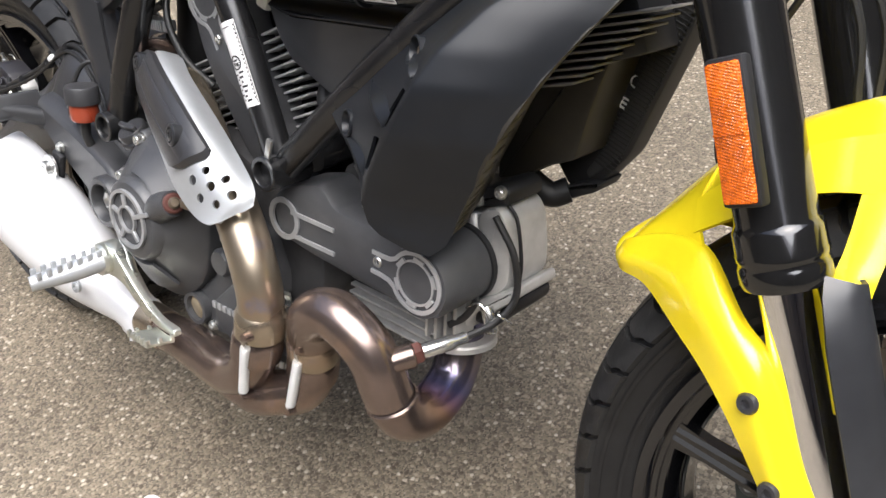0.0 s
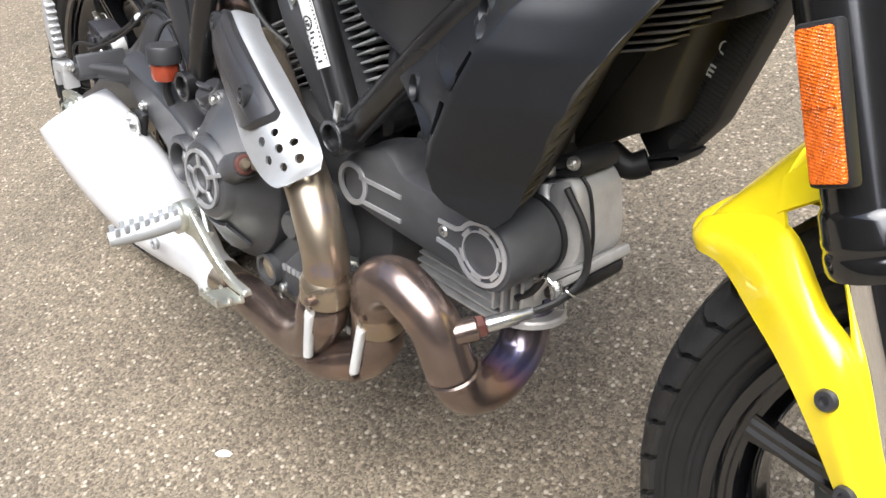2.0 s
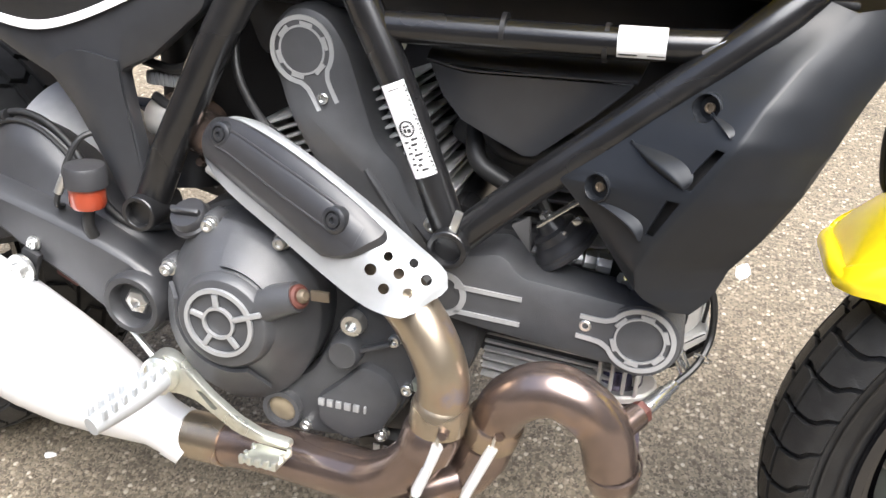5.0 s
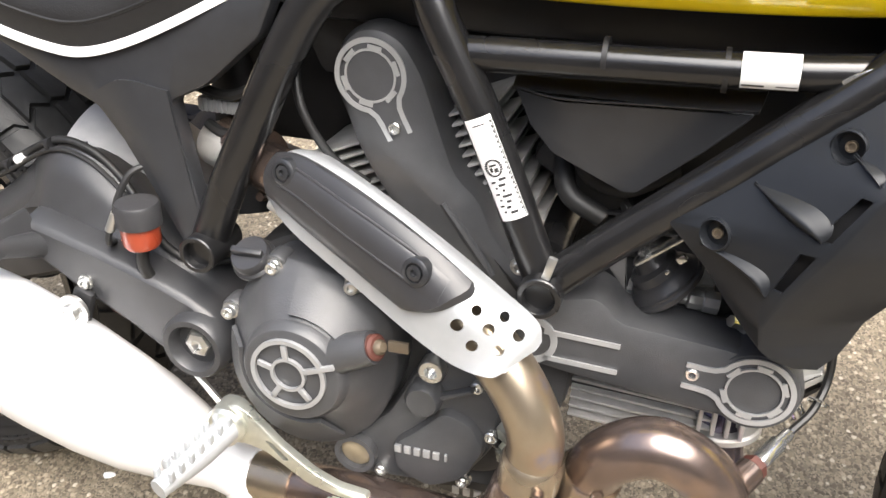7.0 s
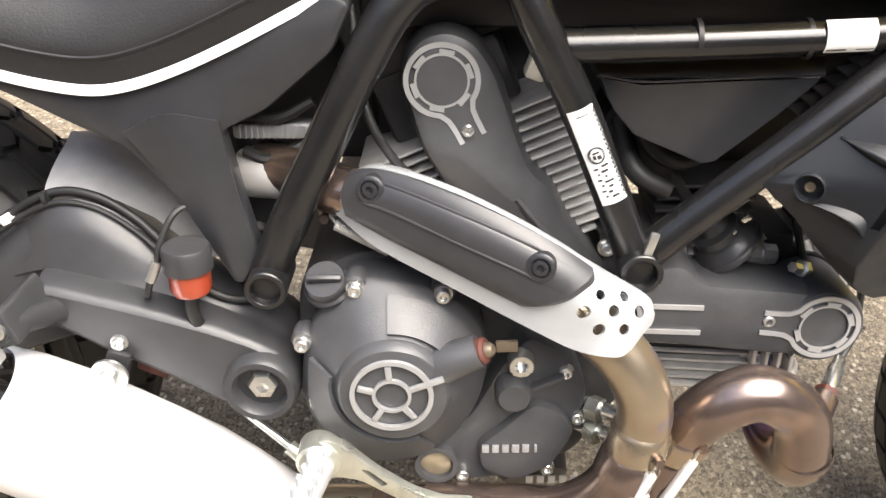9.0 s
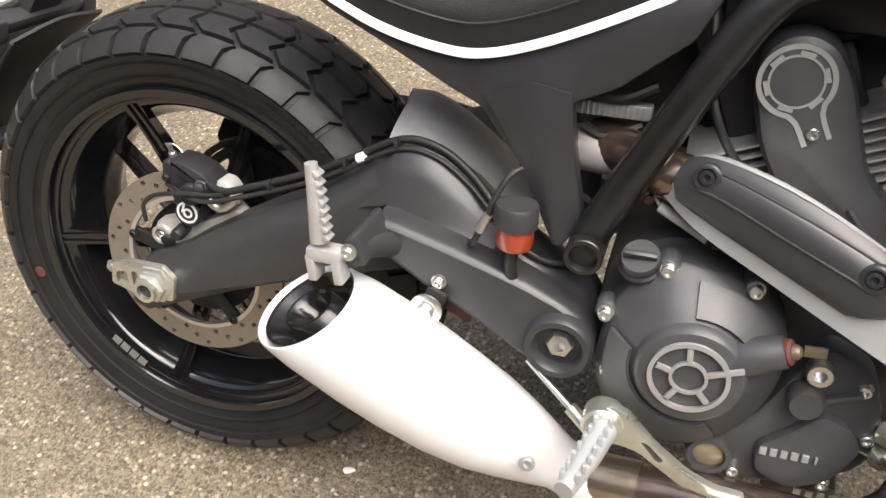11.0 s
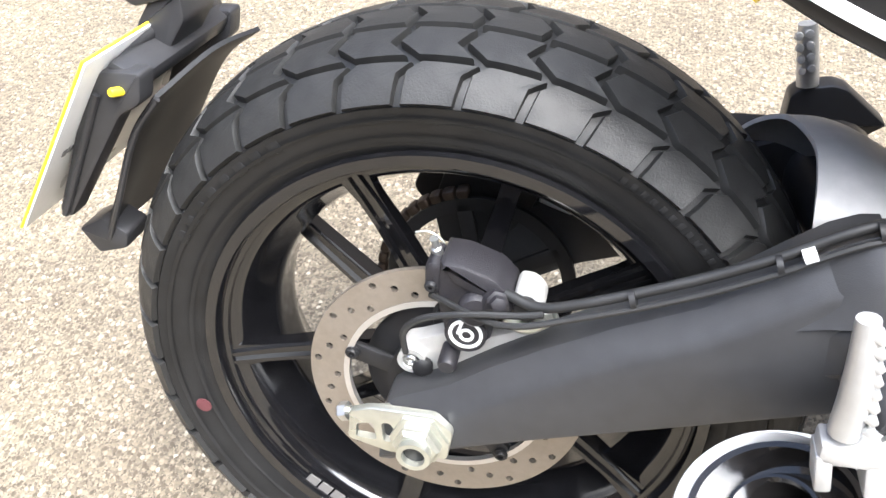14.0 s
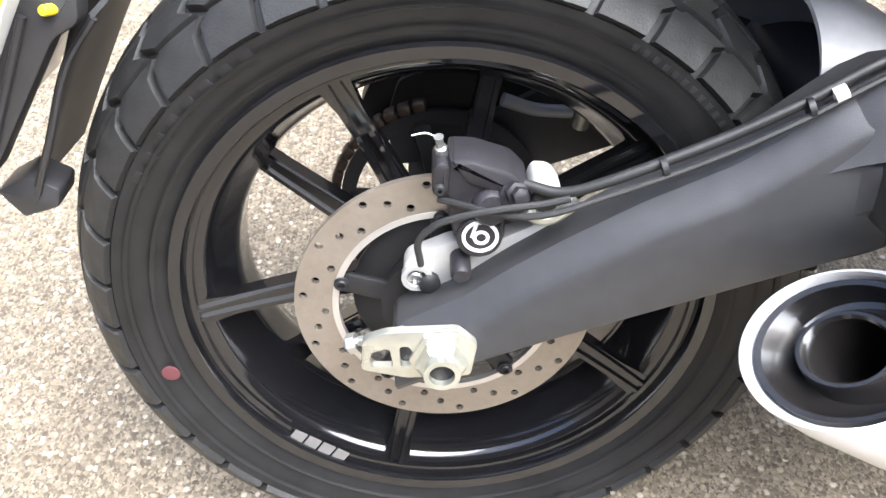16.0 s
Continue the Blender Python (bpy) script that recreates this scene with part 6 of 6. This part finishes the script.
part("chain_guard", slab([(-0.042, 0.352), (-0.050, 0.395), (-0.034, 0.440), (0.02, 0.458), (0.055, 0.458), (0.062, 0.435), (0.05, 0.40), (0.02, 0.36)], 0.099, 0.093, 0.002, 0.008), M_dark, spk)
for k in range(22):
    a = math.pi * (0.55 + 0.9 * k / 21)
    part("chain_link", box((0.104 * math.cos(a), 0.085, 0.315 + 0.104 * math.sin(a)), (0.010, 0.016, 0.0125), 0.003, (0, -math.degrees(a), 0)), M_chain, spk)
guard = part("chain_guard", slab([(-0.075, 0.405), (-0.055, 0.445), (0.0, 0.475), (0.12, 0.492), (0.28, 0.492), (0.33, 0.45), (0.12, 0.40), (0.0, 0.372), (-0.05, 0.375)], 0.14, 0.11, 0.003, 0.01), M_dark, bike, "black chain guard on the far side")
part("guard_sticker", slab([(-0.02, 0.432), (0.05, 0.44), (0.045, 0.410)], 0.108, 0.1065, 0.0, 0.002), M_white, guard, "white marking")
part("guard_bracket", tube([(0.06, 0.085, 0.420), (0.09, 0.088, 0.407), (0.125, 0.09, 0.402)], 0.0065, 10), M_silver, guard)
part("standoff", lathe([(0.009, -0.012), (0.009, 0.012)], (0.135, 0.09, 0.398), (0.2, -0.3, 1), 14), M_zinc, guard)
farpeg = part("far_passenger_peg", tube([(0.304, 0.24, 0.485), (0.299, 0.24, 0.515), (0.2935, 0.24, 0.547)], [0.011, 0.0105, 0.0095], 12), M_peg, bike, "aluminium passenger footpeg on the far side")
for k in range(8):
    part("peg_stud", lathe([(0.0045, 0), (0.0035, 0.004), (0.0, 0.0045)], (0.2985 - 0.0028 * (k // 2) + 0.009 * (k % 2 - 0.5), 0.2305, 0.502 + 0.0115 * (k // 2) + 0.003 * (k % 2)), (0, -1, 0.2), 10), M_peg, farpeg)
part("far_hanger", slab([(0.286, 0.440), (0.288, 0.474), (0.296, 0.482), (0.328, 0.488), (0.342, 0.484), (0.385, 0.448), (0.36, 0.43)], 0.26, 0.232, 0.004, 0.004), M_satin, farpeg)
stand = part("side_stand", tube([(0.56, 0.14, 0.25), (0.50, 0.2, 0.16), (0.45, 0.27, 0.092)], 0.011, 12), M_satin, bike, "black side stand")
part("stand_foot", box((0.445, 0.277, 0.09), (0.07, 0.04, 0.008), 0.003, (15, 0, 0)), M_satin, stand)

# ---- rider's peg, brake pedal, reservoir ----
pedal = part("brake_pedal", slab([(0.518, 0.333), (0.52, 0.352), (0.535, 0.364), (0.552, 0.358), (0.582, 0.328), (0.612, 0.306), (0.636, 0.296), (0.664, 0.294), (0.664, 0.285), (0.636, 0.285), (0.606, 0.292), (0.566, 0.318), (0.548, 0.322), (0.535, 0.32)], -0.243, -0.252, 0.002, 0.006), M_zinc, bike, "zinc-plated steel brake pedal")
bm = slab([(0.566, 0.332), (0.574, 0.330), (0.590, 0.315), (0.584, 0.312)], -0.22, -0.28, 0.0, 0.003)
cut(pedal, bm)
part("pedal_pivot", lathe([(0.019, -0.01), (0.019, 0.012), (0.016, 0.015), (0.0, 0.015)], (0.531, -0.245, 0.342), seg=28), M_zinc, pedal)
toe = part("toe_pad", box((0.650, -0.272, 0.289), (0.036, 0.036, 0.004), 0.001, (-12, 4, 0)), M_zinc, pedal, "toothed pedal pad")
for k in range(10):
    u = -1 + 2 * (k % 5) / 4
    px, py = (0.650 + 0.0165 * u, -0.272 - 0.0165) if k < 5 else (0.650 + (0.0165 if k % 2 else -0.0165), -0.272 + 0.015 * u)
    part("tooth", box((px, py, 0.2915 - 0.2 * (py + 0.272)), (0.0045, 0.0045, 0.009), 0.001), M_zinc, toe)
rpeg = part("rider_footpeg", tube([(0.536, -0.245, 0.343), (0.525, -0.29, 0.335), (0.512, -0.335, 0.330)], [0.013, 0.012, 0.009], 12), M_silver, bike, "serrated aluminium rider footpeg")
for k in range(7):
    for sx in (-0.007, 0.007):
        part("peg_tooth", box((0.532 - 0.0028 * k + sx, -0.262 - 0.011 * k, 0.352 - 0.0018 * k), (0.004, 0.006, 0.01), 0.001), M_silver, rpeg)
part("peg_pivot", lathe([(0.014, -0.015), (0.014, 0.008), (0.01, 0.012), (0, 0.012)], (0.53, -0.252, 0.335), seg=20), M_bolt, rpeg)
part("push_rod", tube([(0.447, -0.19, 0.352), (0.50, -0.205, 0.312)], 0.0035, 10), M_bolt, bike, "thin steel brake push rod")
part("rod_joint", tube([(0.495, -0.204, 0.316), (0.518, -0.212, 0.30)], 0.007, 10), M_zinc, pedal)
res = part("brake_reservoir", lathe([(0.0155, 0), (0.0175, 0.004), (0.0175, 0.022)], (0.426, -0.198, 0.478), (0, 0, 1), 28), M_fluid, bike, "brake reservoir with orange fluid and black cap")
part("cap", lathe([(0.0205, 0.022), (0.0205, 0.040), (0.019, 0.043), (0.0, 0.044)], (0.426, -0.198, 0.478), (0, 0, 1), 28), M_satin, res, "black ribbed cap")
part("feed_hose", tube([(0.426, -0.198, 0.478), (0.424, -0.198, 0.455), (0.43, -0.19, 0.43)], 0.006, 10), M_hose, res)
sw = part("brake_switch", tube([(0.4, -0.196, 0.505), (0.392, -0.198, 0.487)], 0.0045, 12), M_bolt, bike, "small steel brake light switch")
part("switch_lead", tube([(0.44, -0.165, 0.548), (0.418, -0.185, 0.545), (0.404, -0.195, 0.52), (0.4, -0.196, 0.505)], 0.003, 8), M_hose, sw)
part("switch_tail", tube([(0.392, -0.198, 0.487), (0.386, -0.195, 0.472), (0.38, -0.18, 0.465)], 0.003, 8), M_hose, sw)

# ---- front fork, mudguard and reflector ----
TOP, FOOT = Vector((1.170, -0.165, 0.815)), Vector((1.366, -0.165, 0.295))
fdir = (FOOT - TOP).normalized()


def on_fork(z, y=-0.165):
    f = (TOP.z - z) / (TOP.z - FOOT.z)
    p = TOP.lerp(FOOT, f)
    return Vector((p.x, y, p.z))


def fork_leg(y, label):
    a, b = on_fork(0.815, y), on_fork(0.548, y)
    L = (b - a).length
    leg = part("fork_leg", lathe([(0.0268, 0), (0.0268, L - 0.034), (0.0280, L - 0.031), (0.0296, L - 0.028), (0.0298, L - 0.014), (0.0304, L - 0.0125), (0.0304, L - 0.009), (0.0298, L - 0.008), (0.0298, L - 0.004), (0.0304, L - 0.003), (0.0304, L + 0.0065), (0.0290, L + 0.0105), (0.0208, L + 0.0112)], a, fdir, 48), M_fork, bike, label)
    part("chrome_slider", tube([on_fork(0.545, y), on_fork(0.315, y)], 0.0205, 36), M_chrome, leg, "polished chrome fork slider")
    part("axle_clamp", tube([on_fork(0.36, y), on_fork(0.295, y) + Vector((0.03, 0, -0.01))], [0.026, 0.034], 20), M_satin, leg)
    blade = []
    for z in (0.542, 0.532, 0.50, 0.44, 0.38, 0.33):
        c = on_fork(z, y)
        wide = 0.008 if z > 0.54 else (0.018 if z > 0.53 else 0.026)
        row = []
        for t in np.linspace(-1, 1, 7):
            row.append(c + Vector((0.047 - 0.022 * t * t, wide * t, 0.010)))
        blade.append(row)
    part("slider_guard", sheet([[Vector(p) for p in r] for r in blade], 0.003), M_panel, leg, "dark grey plastic slider guard")
    return leg


right_leg = fork_leg(-0.165, "upside-down fork leg, black with chrome slider")
fork_leg(0.045, "upside-down fork leg, black with chrome slider")
a, b = on_fork(0.683), on_fork(0.592)
mid = (a + b) / 2
turn = math.degrees(math.atan2(fdir.x, -fdir.z))
back = part("reflector_back", box((mid.x - 0.0015, -0.199, mid.z + 0.0015), (0.0285, 0.011, 0.0935), 0.003, (0, -turn, -12)), M_dark, right_leg)
part("reflector", box((mid.x - 0.0025, -0.2045, mid.z + 0.0015), (0.0235, 0.006, 0.0875), 0.002, (0, -turn, -12)), M_orange, right_leg, "orange plastic side reflector")
part("reflector_seam", box((mid.x - 0.0025, -0.2047, mid.z + 0.0015), (0.0225, 0.0068, 0.0012), 0.0, (0, -turn, -12)), M_orange, right_leg)

ARCH = [(1.116, -0.104, 0.4945), (1.149, -0.120, 0.523), (1.190, -0.125, 0.562), (1.212, -0.120, 0.583), (1.252, -0.115, 0.613), (1.311, -0.115, 0.637), (1.41, -0.115, 0.648), (1.50, -0.113, 0.632), (1.58, -0.108, 0.595)]
CREST = [(1.121, -0.06, 0.499), (1.147, -0.06, 0.535), (1.186, -0.06, 0.586), (1.21, -0.06, 0.605), (1.252, -0.06, 0.632), (1.311, -0.06, 0.656), (1.41, -0.06, 0.666), (1.50, -0.06, 0.65), (1.58, -0.06, 0.61)]
fender = part("front_fender", sheet(smooth_grid([ARCH[2:], CREST[2:], [(x, -0.12 - y, z) for x, y, z in ARCH[2:]]], 30, 6), 0.003), M_yellow, bike, "glossy yellow front mudguard with open side arms")


def fender_side(s, y0):
    def q(x, y, z):
        return (x, y0 + s * (y + 0.06), z)
    part("fender_skirt", sheet(smooth_grid([
        [q(*p) for p in ARCH[2:7]],
        [q(1.198, -0.142, 0.542), q(1.217, -0.143, 0.556), q(1.262, -0.132, 0.586), q(1.315, -0.130, 0.600), q(1.41, -0.130, 0.608)]], 30, 4), 0.003 * s), M_yellow, fender)
    part("fender_strut", sheet(smooth_grid([
        [q(1.299, -0.131, 0.600), q(1.301, -0.150, 0.567), q(1.300, -0.165, 0.535), q(1.305, -0.172, 0.46)],
        [q(1.313, -0.133, 0.602), q(1.314, -0.153, 0.567), q(1.313, -0.168, 0.535), q(1.318, -0.174, 0.46)],
        [q(1.328, -0.131, 0.604), q(1.327, -0.150, 0.569), q(1.326, -0.165, 0.530), q(1.332, -0.172, 0.46)]], 14, 4), 0.003 * s), M_yellow, fender)
    for x, z in ((1.276, 0.459), (1.302, 0.398)):
        p = Vector(q(x, -0.1985, z))
        part("fender_bolt", lathe([(0.0078, 0), (0.0078, 0.002), (0.0065, 0.0045), (0.0035, 0.0045), (0.003, 0.002), (0, 0.002)], p, (-0.15, -s, 0.15), 20), M_satin, fender)


NOSE = [[(1.1165, -0.100, 0.4895), (1.1185, -0.113, 0.4885), (1.138, -0.127, 0.4885), (1.166, -0.140, 0.489), (1.207, -0.165, 0.474)],
        [(1.1145, -0.100, 0.4915), (1.1150, -0.1125, 0.4925), (1.136, -0.128, 0.4985), (1.171, -0.144, 0.507), (1.219, -0.172, 0.505)],
        [(1.1150, -0.096, 0.4950), (1.1165, -0.104, 0.4985), (1.138, -0.123, 0.5105), (1.174, -0.137, 0.528), (1.208, -0.152, 0.534)],
        [(1.1165, -0.085, 0.4970), (1.1190, -0.091, 0.5020), (1.141, -0.108, 0.5215), (1.172, -0.118, 0.551), (1.190, -0.125, 0.562)],
        [(1.1185, -0.060, 0.4980), (1.1215, -0.060, 0.5040), (1.143, -0.060, 0.5310), (1.170, -0.060, 0.567), (1.186, -0.060, 0.586)]]
ARM = [[(1.235, -0.180, 0.461), (1.260, -0.190, 0.441), (1.288, -0.190, 0.402), (1.330, -0.190, 0.340)],
       [(1.252, -0.189, 0.483), (1.276, -0.196, 0.462), (1.302, -0.196, 0.413), (1.345, -0.196, 0.345)],
       [(1.253, -0.182, 0.500), (1.281, -0.188, 0.477), (1.313, -0.186, 0.418), (1.357, -0.186, 0.350)],
       [(1.250, -0.168, 0.502), (1.280, -0.174, 0.479), (1.313, -0.172, 0.420), (1.357, -0.172, 0.352)]]
NOSE[2][-1] = (1.213, -0.157, 0.531)
NOSE = [[(r[1][0] + 0.007, r[1][1] + 0.003, r[1][2] - 0.001)] + r[2:] for r in NOSE]
FLANGE = [NOSE[2][0], (1.138, -0.121, 0.5115), (1.174, -0.133, 0.530), (1.210, -0.146, 0.534)]
part("fender_nose", sheet(smooth_grid(NOSE[2:] + [[(x, -0.12 - y, z) for x, y, z in r] for r in NOSE[-2:1:-1]], 20, 5), 0.003), M_yellow, fender)
part("nose_tip", tube([(1.136, -0.121, 0.4965), (1.1285, -0.110, 0.4960), (1.1240, -0.092, 0.4965), (1.1235, -0.060, 0.4975), (1.1240, -0.028, 0.4965), (1.1285, -0.010, 0.4960), (1.136, 0.001, 0.4965)], [0.006, 0.0085, 0.0092, 0.0092, 0.0092, 0.0085, 0.006], 16), M_yellow, fender)
for s in (1, -1):
    part("fender_arm", sheet(smooth_grid([[(x, -0.06 + s * (y + 0.06), z) for x, y, z in a + b] for a, b in zip(NOSE[:3] + [FLANGE], ARM)], 48, 6), -0.003 * s), M_yellow, fender)
fender_side(1, -0.06)
fender_side(-1, -0.06)
part("front_disc", annulus(0.10, 0.16, 0.005, (0, 0.075, 0), (0, 1, 0), 64), M_disc, front, "front brake disc")
fcal = part("front_caliper", box((1.262, 0.005, 0.238), (0.066, 0.05, 0.078), 0.012, (0, -15, 0)), M_caliper, bike, "grey front brake caliper")
part("caliper_bolt", screw(1.243, -0.02, 0.262, 0.009, 0.008), M_bolt, fcal)
part("caliper_bolt", screw(1.262, -0.02, 0.222, 0.007, 0.006), M_bolt, fcal)
part("caliper_bridge", box((1.275, 0.0, 0.245), (0.02, 0.062, 0.06), 0.006, (0, -15, 0)), M_dark, fcal)
for pts in ([(1.16, -0.02, 0.80), (1.24, -0.02, 0.70), (1.26, -0.02, 0.62), (1.29, 0.0, 0.60)], [(1.17, -0.01, 0.80), (1.255, -0.01, 0.70), (1.27, -0.01, 0.62), (1.30, 0.0, 0.60)]):
    tagged(part("front_brake_hose", tube(pts, 0.0035, 8), M_hose, bike), "black brake hose beside the fork")
for dx, dy in ((0.0, 0.0), (0.010, 0.012), (0.004, -0.006)):
    tagged(part("front_brake_hose", tube([(1.20 + dx, -0.03 + dy, 0.72), (1.166 + dx, -0.023 + dy, 0.655), (1.153 + dx, -0.021 + dy, 0.620), (1.155 + dx, -0.021 + dy, 0.580), (1.166 + dx, -0.021 + dy, 0.550), (1.20 + dx, -0.022 + dy, 0.535), (1.26 + dx, 0.0 + dy, 0.56)], 0.0032, 8), M_hose, bike), "looped black brake hose ahead of the engine")
part("indicator_stem", tube([(1.20, -0.165, 0.712), (1.285, -0.06, 0.76), (1.34, 0.02, 0.79)], 0.008, 10), M_dark, bike, "black cable with a metal ferrule")

fleck(0.516, -0.231, 1.1, 35)
fleck(1.126, 0.646, 2.2, 70)
fleck(0.186, -0.043, 0.9, 10)
